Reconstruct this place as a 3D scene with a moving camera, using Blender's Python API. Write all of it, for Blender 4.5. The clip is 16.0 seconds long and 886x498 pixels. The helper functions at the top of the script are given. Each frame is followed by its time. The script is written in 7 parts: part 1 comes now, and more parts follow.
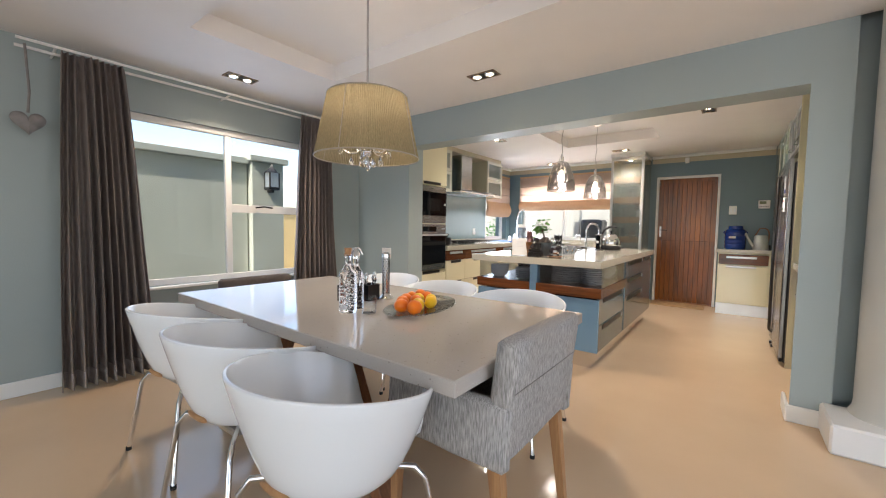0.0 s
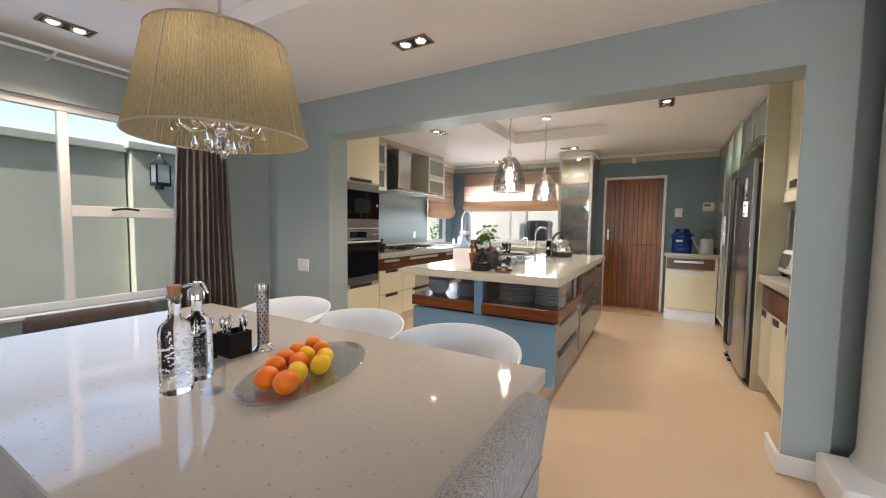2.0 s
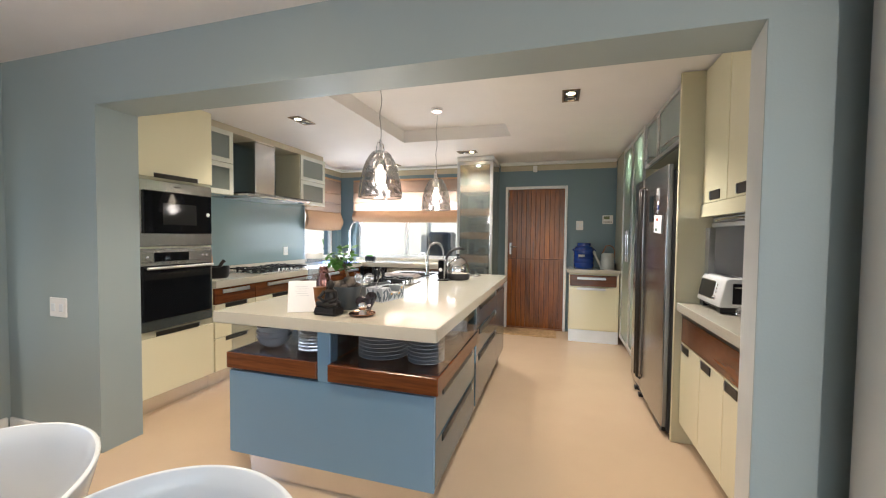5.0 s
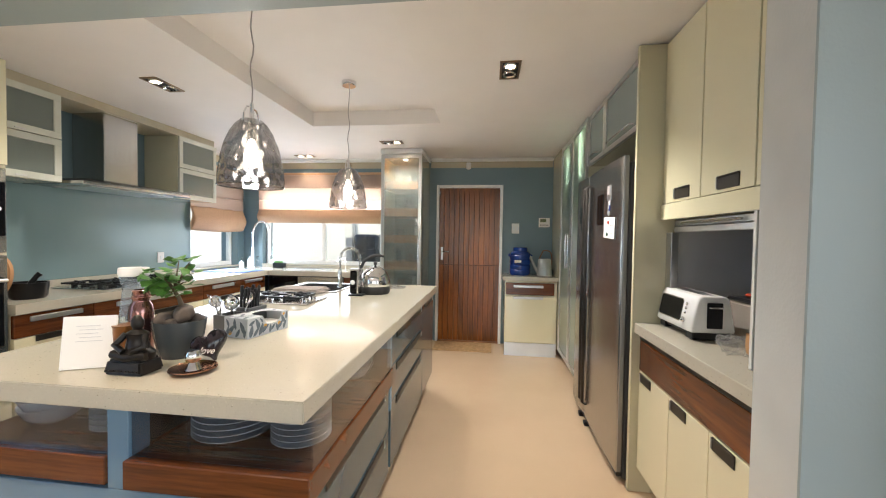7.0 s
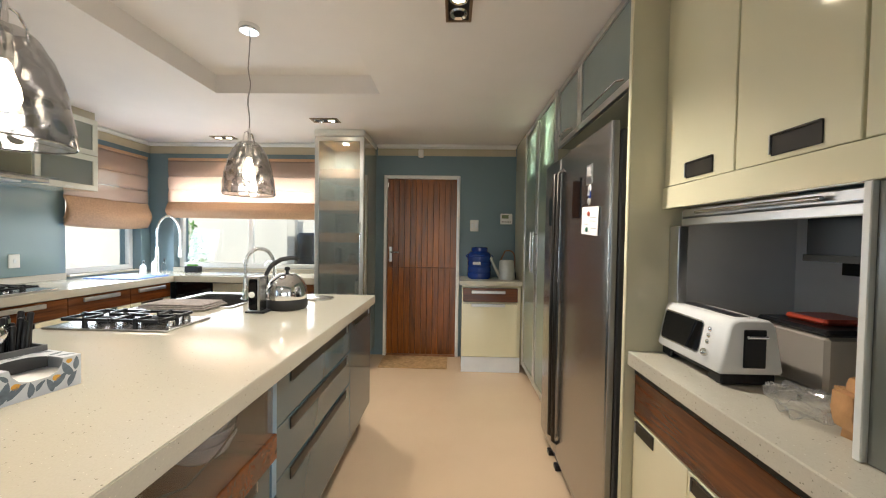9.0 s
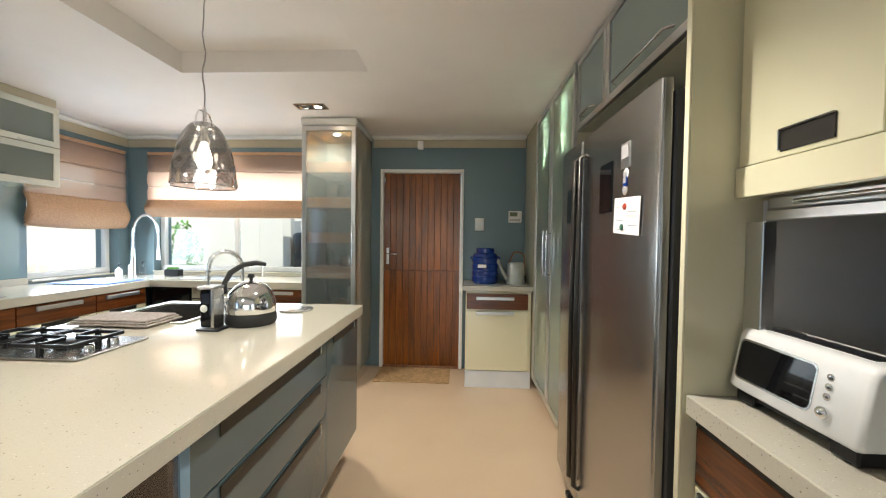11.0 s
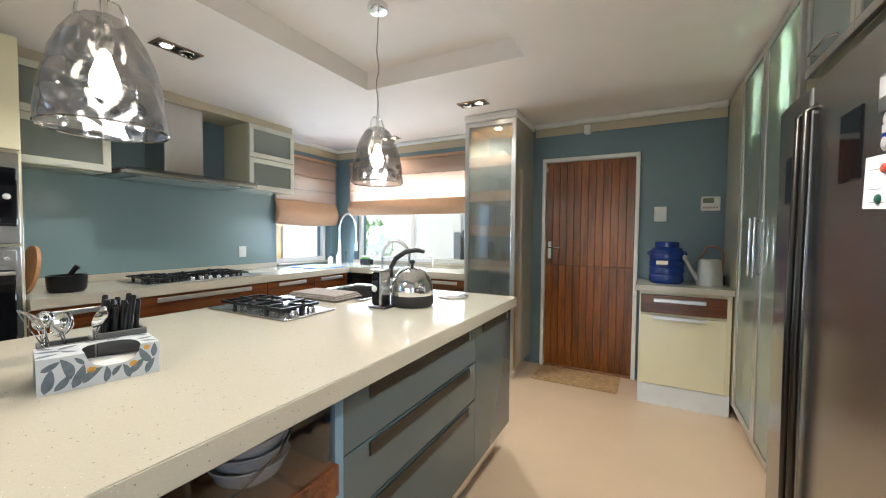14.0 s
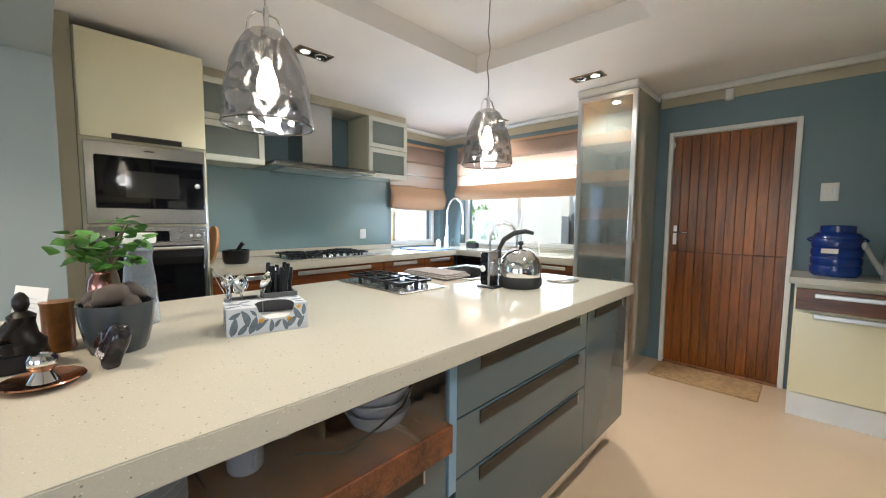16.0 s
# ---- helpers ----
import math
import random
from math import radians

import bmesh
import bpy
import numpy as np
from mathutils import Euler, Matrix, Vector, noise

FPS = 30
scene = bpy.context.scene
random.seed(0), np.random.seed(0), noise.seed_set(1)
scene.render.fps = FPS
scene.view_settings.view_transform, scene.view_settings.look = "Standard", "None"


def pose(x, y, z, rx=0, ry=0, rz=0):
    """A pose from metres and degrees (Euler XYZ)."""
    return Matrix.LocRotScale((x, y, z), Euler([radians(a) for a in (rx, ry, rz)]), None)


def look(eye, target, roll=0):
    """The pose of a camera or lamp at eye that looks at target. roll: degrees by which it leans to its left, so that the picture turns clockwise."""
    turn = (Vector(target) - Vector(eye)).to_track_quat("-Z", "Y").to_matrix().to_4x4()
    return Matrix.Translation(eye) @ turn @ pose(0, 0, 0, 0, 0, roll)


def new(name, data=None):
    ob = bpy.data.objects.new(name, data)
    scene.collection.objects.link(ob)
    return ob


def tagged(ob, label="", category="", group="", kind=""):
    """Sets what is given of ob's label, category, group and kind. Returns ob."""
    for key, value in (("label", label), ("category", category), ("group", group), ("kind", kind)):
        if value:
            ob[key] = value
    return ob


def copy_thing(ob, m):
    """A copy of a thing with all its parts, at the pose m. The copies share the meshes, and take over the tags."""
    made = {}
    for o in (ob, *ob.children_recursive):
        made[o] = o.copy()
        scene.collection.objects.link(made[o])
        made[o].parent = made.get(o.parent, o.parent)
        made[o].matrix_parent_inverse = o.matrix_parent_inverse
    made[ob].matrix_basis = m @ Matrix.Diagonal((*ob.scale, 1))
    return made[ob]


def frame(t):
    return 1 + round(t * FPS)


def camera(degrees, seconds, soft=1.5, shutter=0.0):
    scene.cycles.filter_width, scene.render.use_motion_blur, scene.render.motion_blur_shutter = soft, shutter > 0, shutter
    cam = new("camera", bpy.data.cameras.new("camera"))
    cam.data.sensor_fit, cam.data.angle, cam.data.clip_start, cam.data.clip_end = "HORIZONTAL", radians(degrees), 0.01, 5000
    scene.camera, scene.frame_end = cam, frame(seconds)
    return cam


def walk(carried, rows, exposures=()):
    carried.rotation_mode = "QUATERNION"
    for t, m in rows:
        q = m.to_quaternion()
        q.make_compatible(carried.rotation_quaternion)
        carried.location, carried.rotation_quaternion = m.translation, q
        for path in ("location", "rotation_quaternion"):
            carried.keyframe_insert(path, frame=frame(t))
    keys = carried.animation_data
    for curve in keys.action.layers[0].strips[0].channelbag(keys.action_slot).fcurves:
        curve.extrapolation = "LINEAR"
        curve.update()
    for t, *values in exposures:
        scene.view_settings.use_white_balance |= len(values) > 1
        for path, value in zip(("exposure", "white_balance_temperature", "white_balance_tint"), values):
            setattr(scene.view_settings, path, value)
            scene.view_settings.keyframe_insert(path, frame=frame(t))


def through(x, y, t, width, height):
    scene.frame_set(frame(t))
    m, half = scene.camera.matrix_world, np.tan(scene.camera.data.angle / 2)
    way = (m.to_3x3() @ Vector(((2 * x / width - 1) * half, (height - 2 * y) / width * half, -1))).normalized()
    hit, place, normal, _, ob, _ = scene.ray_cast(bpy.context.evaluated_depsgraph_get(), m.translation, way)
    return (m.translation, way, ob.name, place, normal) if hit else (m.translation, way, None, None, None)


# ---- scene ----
cam = camera(98.8, 16.0, soft=1.1)
PATH = [
    (0, (0.833, 2.724, 1.197), (-0.384, 4.306, 1.079), 0.8),
    (0.5, (0.78, 2.862, 1.221), (-0.432, 4.448, 1.097), 0.7),
    (1, (0.72, 3.027, 1.239), (-0.419, 4.667, 1.118), 0.7),
    (1.5, (0.658, 3.176, 1.249), (-0.426, 4.852, 1.129), 0.7),
    (2, (0.556, 3.369, 1.275), (-0.433, 5.103, 1.151), 0.7),
    (2.5, (0.521, 3.537, 1.285), (-0.366, 5.326, 1.163), 0.6),
    (3, (0.528, 3.752, 1.31), (-0.3, 5.569, 1.195), 0.6),
    (3.5, (0.524, 3.875, 1.323), (-0.282, 5.702, 1.216), 0.7),
    (4, (0.479, 4.04, 1.327), (-0.223, 5.911, 1.232), 0.6),
    (6.3, (0.481, 4.743, 1.359), (0.047, 6.694, 1.305), 0.9),
    (6.5, (0.478, 4.811, 1.358), (0.09, 6.773, 1.305), 0.9),
    (7, (0.457, 5.003, 1.361), (0.213, 6.987, 1.306), 0.9),
    (7.5, (0.456, 5.142, 1.352), (0.318, 7.137, 1.298), 0.9),
    (8, (0.503, 5.344, 1.36), (0.395, 7.34, 1.306), 0.9),
    (8.5, (0.536, 5.478, 1.355), (0.457, 7.476, 1.302), 1.0),
    (9, (0.556, 5.658, 1.349), (0.498, 7.657, 1.296), 0.9),
    (9.2, (0.57, 5.722, 1.35), (0.526, 7.721, 1.3), 1.0),
    (11.3, (0.604, 6.089, 1.355), (0.474, 8.084, 1.299), 0.6),
    (11.5, (0.609, 6.11, 1.341), (0.412, 8.1, 1.293), 0.6),
    (12, (0.658, 6.143, 1.335), (0.297, 8.11, 1.287), 0.7),
    (12.5, (0.672, 6.137, 1.332), (0.184, 8.076, 1.281), 0.6),
    (13, (0.676, 6.137, 1.32), (0.027, 8.028, 1.268), 0.6),
    (14, (0.683, 6.141, 1.309), (-0.261, 7.902, 1.233), 0.5),
    (14.5, (0.688, 6.133, 1.300), (-0.378, 7.821, 1.208), 0.5),
    (15, (0.697, 6.135, 1.293), (-0.487, 7.74, 1.172), 0.6),
    (15.5, (0.692, 6.126, 1.287), (-0.59, 7.655, 1.149), 0.6),
    (16, (0.676, 6.103, 1.283), (-0.7, 7.545, 1.129), 0.5),
]
walk(cam, [(t, look(eye, target, roll)) for t, eye, target, roll in PATH], [(0, 1.40, 6600, 15), (1, 1.30, 6600, 15), (2.5, 1.25, 6600, 16), (4, 1.48, 6400, 13), (6.4, 1.52, 6350, 12), (7.5, 1.40, 6350, 11), (9, 1.28, 6550, 10), (12, 1.36, 6200, 8), (16, 1.40, 6000, 9)])

# ---- light ----
world = bpy.data.worlds.new("sky")
scene.world = world
world.use_nodes = True
wn = world.node_tree
sky = wn.nodes.new("ShaderNodeTexSky")
sky.sky_type = "NISHITA"
sky.sun_disc = False
sky.sun_elevation, sky.sun_rotation = radians(48), radians(165)
wn.links.new(sky.outputs[0], wn.nodes["Background"].inputs[0])
wn.nodes["Background"].inputs[1].default_value = 0.15


def lamp(name, kind, m, power, color, **kw):
    data = bpy.data.lights.new(name, kind)
    data.energy, data.color = power, color
    for k, v in kw.items():
        if k == "size":
            data.size = v
        elif k == "size_y":
            data.shape, data.size_y = "RECTANGLE", v
        elif k == "angle":
            data.angle = v
        elif k == "radius":
            data.shadow_soft_size = v
        elif k == "cone":
            data.spot_size, data.spot_blend = radians(v), 0.7
    ob = new(name, data)
    ob.matrix_world = m
    return ob


# sun from behind the house
sun_dir = Vector((math.sin(radians(165)) * math.cos(radians(48)), math.cos(radians(165)) * math.cos(radians(48)), math.sin(radians(48))))
lamp("sun", "SUN", look(sun_dir * 20, (0, 0, 0)), 2.6, (1.0, 0.95, 0.86), angle=radians(0.5))
# daylight in the patio openings of the dining room and above the two kitchen windows
lamp("patio_daylight_south", "AREA", look((0.6, -0.92, 1.3), (0.6, 4, 1.1)), 11, (0.74, 0.87, 1.0), size=4.2, size_y=2.2)
lamp("patio_daylight_east", "AREA", look((3.52, 3.0, 1.3), (0, 3.2, 1.0)), 9, (0.92, 0.96, 1.0), size=3.6, size_y=2.2)
lamp("window_daylight_dining", "AREA", look((-2.96, 4.375, 1.37), (0, 4.375, 1.0)), 4.5, (0.40, 0.64, 1.0), size=1.70, size_y=1.30)
lamp("window_daylight_hob", "AREA", look((-2.90, 9.42, 1.21), (0, 9.0, 0.75)), 6, (0.76, 0.88, 1.0), size=0.76, size_y=0.44)
lamp("window_daylight_sink", "AREA", look((-1.79, 9.90, 1.27), (-1.70, 6, 0.75)), 4.5, (0.82, 0.92, 1.0), size=1.80, size_y=0.50)
lamp("blind_daylight_sink", "AREA", look((-1.79, 10.19, 1.80), (-1.70, 6, 1.8)), 10, (0.94, 0.96, 1.0), size=1.76, size_y=0.34)
WARM = (1.0, 0.935, 0.85)
WARMER = (1.0, 0.82, 0.62)

# ---- materials ----


def node_mat(name):
    m = bpy.data.materials.new(name)
    m.use_nodes = True
    return m, m.node_tree, m.node_tree.nodes["Principled BSDF"]


def paint(name, color, rough=0.5, metal=0.0, var=0.08, scale=3.0, bump=0.0, bscale=60.0, coat=0.0, stretch=(1, 1, 1), rvar=0.1, per_object=0.0, spec=0.5):
    """Plain surface with mottling at two scales, roughness variation and fine relief."""
    m, t, b = node_mat(name)
    co = t.nodes.new("ShaderNodeTexCoord")
    mp = t.nodes.new("ShaderNodeMapping")
    mp.inputs["Scale"].default_value = stretch
    t.links.new(co.outputs["Object"], mp.inputs[0])
    n = t.nodes.new("ShaderNodeTexNoise")
    n.inputs["Scale"].default_value, n.inputs["Detail"].default_value = scale, 6
    t.links.new(mp.outputs[0], n.inputs[0])
    ramp = t.nodes.new("ShaderNodeValToRGB")
    ramp.color_ramp.elements[0].position, ramp.color_ramp.elements[1].position = 0.3, 0.7
    ramp.color_ramp.elements[0].color = (*[c * (1 - var) for c in color], 1)
    ramp.color_ramp.elements[1].color = (*[min(1, c * (1 + var)) for c in color], 1)
    t.links.new(n.outputs[0], ramp.inputs[0])
    out = ramp.outputs[0]
    if per_object:
        info = t.nodes.new("ShaderNodeObjectInfo")
        hsv = t.nodes.new("ShaderNodeHueSaturation")
        mr = t.nodes.new("ShaderNodeMapRange")
        mr.inputs[3].default_value, mr.inputs[4].default_value = 1 - per_object, 1 + per_object
        t.links.new(info.outputs["Random"], mr.inputs[0])
        t.links.new(mr.outputs[0], hsv.inputs["Value"])
        t.links.new(out, hsv.inputs["Color"])
        out = hsv.outputs[0]
    t.links.new(out, b.inputs["Base Color"])
    mr2 = t.nodes.new("ShaderNodeMapRange")
    mr2.inputs[3].default_value, mr2.inputs[4].default_value = max(0.02, rough * (1 - rvar)), min(1, rough * (1 + rvar))
    n2 = t.nodes.new("ShaderNodeTexNoise")
    n2.inputs["Scale"].default_value, n2.inputs["Detail"].default_value = scale * 4, 4
    t.links.new(mp.outputs[0], n2.inputs[0])
    t.links.new(n2.outputs[0], mr2.inputs[0])
    t.links.new(mr2.outputs[0], b.inputs["Roughness"])
    b.inputs["Metallic"].default_value = metal
    b.inputs["Specular IOR Level"].default_value = spec
    b.inputs["Coat Weight"].default_value = coat
    b.inputs["Coat Roughness"].default_value = 0.06
    if bump:
        n3 = t.nodes.new("ShaderNodeTexNoise")
        n3.inputs["Scale"].default_value, n3.inputs["Detail"].default_value = bscale, 3
        t.links.new(mp.outputs[0], n3.inputs[0])
        bp = t.nodes.new("ShaderNodeBump")
        bp.inputs["Strength"].default_value, bp.inputs["Distance"].default_value = bump, 0.004
        t.links.new(n3.outputs[0], bp.inputs["Height"])
        t.links.new(bp.outputs[0], b.inputs["Normal"])
    return m


def wood(name, dark, light, rough=0.3, axis="z", scale=1.0, coat=0.3, per_object=0.0):
    m, t, b = node_mat(name)
    co = t.nodes.new("ShaderNodeTexCoord")
    mp = t.nodes.new("ShaderNodeMapping")
    mp.inputs["Scale"].default_value = {"x": (0.6, 9, 9), "y": (9, 0.6, 9), "z": (9, 9, 0.6)}[axis]
    t.links.new(co.outputs["Object"], mp.inputs[0])
    src = mp.outputs[0]
    info = t.nodes.new("ShaderNodeObjectInfo")
    add = t.nodes.new("ShaderNodeVectorMath")
    add.operation = "ADD"
    mul = t.nodes.new("ShaderNodeMath")
    mul.operation, mul.inputs[1].default_value = "MULTIPLY", 30 * per_object
    t.links.new(info.outputs["Random"], mul.inputs[0])
    t.links.new(mp.outputs[0], add.inputs[0])
    t.links.new(mul.outputs[0], add.inputs[1])
    src = add.outputs[0]
    n = t.nodes.new("ShaderNodeTexNoise")
    n.inputs["Scale"].default_value, n.inputs["Detail"].default_value, n.inputs["Distortion"].default_value = 1.6 * scale, 8, 0.6
    t.links.new(src, n.inputs[0])
    f = t.nodes.new("ShaderNodeTexNoise")
    f.inputs["Scale"].default_value, f.inputs["Detail"].default_value = 14 * scale, 6
    t.links.new(src, f.inputs[0])
    mix = t.nodes.new("ShaderNodeMath")
    mix.operation = "MULTIPLY_ADD"
    mix.inputs[1].default_value = 0.35
    t.links.new(f.outputs[0], mix.inputs[0])
    sc = t.nodes.new("ShaderNodeMath")
    sc.operation, sc.inputs[1].default_value = "MULTIPLY", 0.7
    t.links.new(n.outputs[0], sc.inputs[0])
    t.links.new(sc.outputs[0], mix.inputs[2])
    ramp = t.nodes.new("ShaderNodeValToRGB")
    ramp.color_ramp.elements[0].position, ramp.color_ramp.elements[1].position = 0.36, 0.68
    ramp.color_ramp.elements[0].color, ramp.color_ramp.elements[1].color = (*dark, 1), (*light, 1)
    t.links.new(mix.outputs[0], ramp.inputs[0])
    out = ramp.outputs[0]
    if per_object:
        hsv = t.nodes.new("ShaderNodeHueSaturation")
        mr = t.nodes.new("ShaderNodeMapRange")
        mr.inputs[3].default_value, mr.inputs[4].default_value = 0.8, 1.2
        t.links.new(info.outputs["Random"], mr.inputs[0])
        t.links.new(mr.outputs[0], hsv.inputs["Value"])
        t.links.new(out, hsv.inputs["Color"])
        out = hsv.outputs[0]
    t.links.new(out, b.inputs["Base Color"])
    b.inputs["Roughness"].default_value = rough
    b.inputs["Coat Weight"].default_value = coat
    b.inputs["Coat Roughness"].default_value = 0.15
    bp = t.nodes.new("ShaderNodeBump")
    bp.inputs["Strength"].default_value, bp.inputs["Distance"].default_value = 0.15, 0.002
    t.links.new(f.outputs[0], bp.inputs["Height"])
    t.links.new(bp.outputs[0], b.inputs["Normal"])
    return m


def speckled(name, base, rough=0.12, chip=95, keep=0.86):
    """Engineered stone: cream ground with fine grain and scattered darker and lighter chips."""
    m, t, b = node_mat(name)
    co = t.nodes.new("ShaderNodeTexCoord")
    n = t.nodes.new("ShaderNodeTexNoise")
    n.inputs["Scale"].default_value, n.inputs["Detail"].default_value = 220, 3
    t.links.new(co.outputs["Object"], n.inputs[0])
    r = t.nodes.new("ShaderNodeValToRGB")
    r.color_ramp.elements[0].color = (*[c * 0.92 for c in base], 1)
    r.color_ramp.elements[1].color = (*[min(1, c * 1.06) for c in base], 1)
    t.links.new(n.outputs[0], r.inputs[0])
    last = r.outputs[0]
    for scale, limit, thin, col in ((chip, 0.16, keep, tuple(c * 0.50 for c in base)), (150, 0.15, 0.70, tuple(c * 0.75 for c in base)), (110, 0.15, 0.78, tuple(min(1, c * 1.25) for c in base))):
        v = t.nodes.new("ShaderNodeTexVoronoi")
        v.inputs["Scale"].default_value = scale
        t.links.new(co.outputs["Object"], v.inputs[0])
        lt = t.nodes.new("ShaderNodeMath")
        lt.operation, lt.inputs[1].default_value = "LESS_THAN", limit
        t.links.new(v.outputs["Distance"], lt.inputs[0])
        sep = t.nodes.new("ShaderNodeSeparateColor")
        t.links.new(v.outputs["Color"], sep.inputs[0])
        gt = t.nodes.new("ShaderNodeMath")
        gt.operation, gt.inputs[1].default_value = "GREATER_THAN", thin
        t.links.new(sep.outputs[0], gt.inputs[0])
        mm = t.nodes.new("ShaderNodeMath")
        mm.operation = "MULTIPLY"
        t.links.new(lt.outputs[0], mm.inputs[0])
        t.links.new(gt.outputs[0], mm.inputs[1])
        mx = t.nodes.new("ShaderNodeMixRGB")
        mx.inputs[2].default_value = (*col, 1)
        t.links.new(mm.outputs[0], mx.inputs[0])
        t.links.new(last, mx.inputs[1])
        last = mx.outputs[0]
    t.links.new(last, b.inputs["Base Color"])
    b.inputs["Roughness"].default_value = rough
    return m


def glass(name, color=(1, 1, 1), rough=0.0, ior=1.45):
    m, t, b = node_mat(name)
    b.inputs["Base Color"].default_value = (*color, 1)
    b.inputs["Roughness"].default_value = rough
    b.inputs["IOR"].default_value = ior
    b.inputs["Transmission Weight"].default_value = 1.0
    return m


def thin_glass(name, tint=(0.95, 0.97, 0.96), gloss=0.08, frost=0.0, body=(0.7, 0.75, 0.72), hammer=0.0, soft=0.02):
    """Thin pane: mostly clear, a little mirror; frost adds a milky scattering body."""
    m, t, b = node_mat(name)
    t.nodes.remove(b)
    tr = t.nodes.new("ShaderNodeBsdfTransparent")
    tr.inputs[0].default_value = (*tint, 1)
    gl = t.nodes.new("ShaderNodeBsdfGlossy")
    gl.inputs["Roughness"].default_value = soft
    mix = t.nodes.new("ShaderNodeMixShader")
    lw = t.nodes.new("ShaderNodeLayerWeight")
    pw = t.nodes.new("ShaderNodeMath")
    pw.operation, pw.inputs[1].default_value = "POWER", 3.0
    t.links.new(lw.outputs["Facing"], pw.inputs[0])
    fr = t.nodes.new("ShaderNodeMath")
    fr.operation, fr.inputs[1].default_value, fr.inputs[2].default_value = "MULTIPLY_ADD", 0.6, gloss * 0.5
    t.links.new(pw.outputs[0], fr.inputs[0])
    if hammer:
        vn = t.nodes.new("ShaderNodeTexVoronoi")
        vn.feature, vn.inputs["Scale"].default_value = "SMOOTH_F1", hammer
        vn.inputs["Smoothness"].default_value = 0.6
        tc_ = t.nodes.new("ShaderNodeTexCoord")
        t.links.new(tc_.outputs["Object"], vn.inputs[0])
        bp = t.nodes.new("ShaderNodeBump")
        bp.inputs["Strength"].default_value, bp.inputs["Distance"].default_value = 0.22, 0.010
        t.links.new(vn.outputs["Distance"], bp.inputs["Height"])
        t.links.new(bp.outputs[0], gl.inputs["Normal"])
        t.links.new(bp.outputs[0], lw.inputs["Normal"])
    src = tr.outputs[0]
    if frost:
        di = t.nodes.new("ShaderNodeBsdfDiffuse")
        di.inputs[0].default_value = (*body, 1)
        tl = t.nodes.new("ShaderNodeBsdfTranslucent")
        tl.inputs[0].default_value = (*body, 1)
        m1 = t.nodes.new("ShaderNodeMixShader")
        m1.inputs[0].default_value = 0.5
        t.links.new(di.outputs[0], m1.inputs[1])
        t.links.new(tl.outputs[0], m1.inputs[2])
        m2 = t.nodes.new("ShaderNodeMixShader")
        m2.inputs[0].default_value = frost
        t.links.new(src, m2.inputs[1])
        t.links.new(m1.outputs[0], m2.inputs[2])
        src = m2.outputs[0]
    t.links.new(fr.outputs[0], mix.inputs[0])
    t.links.new(src, mix.inputs[1])
    t.links.new(gl.outputs[0], mix.inputs[2])
    t.links.new(mix.outputs[0], t.nodes["Material Output"].inputs[0])
    return m


def cloth(name, color, through=0.0, weave=900.0, var=0.12, stretch=(1, 1, 1), see=0.0):
    m, t, b = node_mat(name)
    co = t.nodes.new("ShaderNodeTexCoord")
    mp = t.nodes.new("ShaderNodeMapping")
    mp.inputs["Scale"].default_value = stretch
    t.links.new(co.outputs["Object"], mp.inputs[0])
    n = t.nodes.new("ShaderNodeTexNoise")
    n.inputs["Scale"].default_value, n.inputs["Detail"].default_value = weave * 0.12, 5
    t.links.new(mp.outputs[0], n.inputs[0])
    r = t.nodes.new("ShaderNodeValToRGB")
    r.color_ramp.elements[0].position, r.color_ramp.elements[1].position = 0.32, 0.68
    r.color_ramp.elements[0].color = (*[c * (1 - var) for c in color], 1)
    r.color_ramp.elements[1].color = (*[min(1, c * (1 + var)) for c in color], 1)
    t.links.new(n.outputs[0], r.inputs[0])
    t.links.new(r.outputs[0], b.inputs["Base Color"])
    b.inputs["Roughness"].default_value = 0.9
    b.inputs["Sheen Weight"].default_value = 0.04
    bp = t.nodes.new("ShaderNodeBump")
    bp.inputs["Strength"].default_value, bp.inputs["Distance"].default_value = 0.25, 0.002
    t.links.new(n.outputs[0], bp.inputs["Height"])
    t.links.new(bp.outputs[0], b.inputs["Normal"])
    if through:
        tl = t.nodes.new("ShaderNodeBsdfTranslucent")
        t.links.new(r.outputs[0], tl.inputs[0])
        mx = t.nodes.new("ShaderNodeMixShader")
        mx.inputs[0].default_value = through
        t.links.new(b.outputs[0], mx.inputs[1])
        t.links.new(tl.outputs[0], mx.inputs[2])
        last = mx.outputs[0]
        if see:
            tp = t.nodes.new("ShaderNodeBsdfTransparent")
            tp.inputs[0].default_value = (1.0, 0.9, 0.82, 1)
            mx2 = t.nodes.new("ShaderNodeMixShader")
            mx2.inputs[0].default_value = see
            t.links.new(last, mx2.inputs[1])
            t.links.new(tp.outputs[0], mx2.inputs[2])
            last = mx2.outputs[0]
        t.links.new(last, t.nodes["Material Output"].inputs[0])
    return m


def glow(name, color, strength):
    m, t, b = node_mat(name)
    b.inputs["Base Color"].default_value = (*color, 1)
    b.inputs["Emission Color"].default_value = (*color, 1)
    b.inputs["Emission Strength"].default_value = strength
    return m


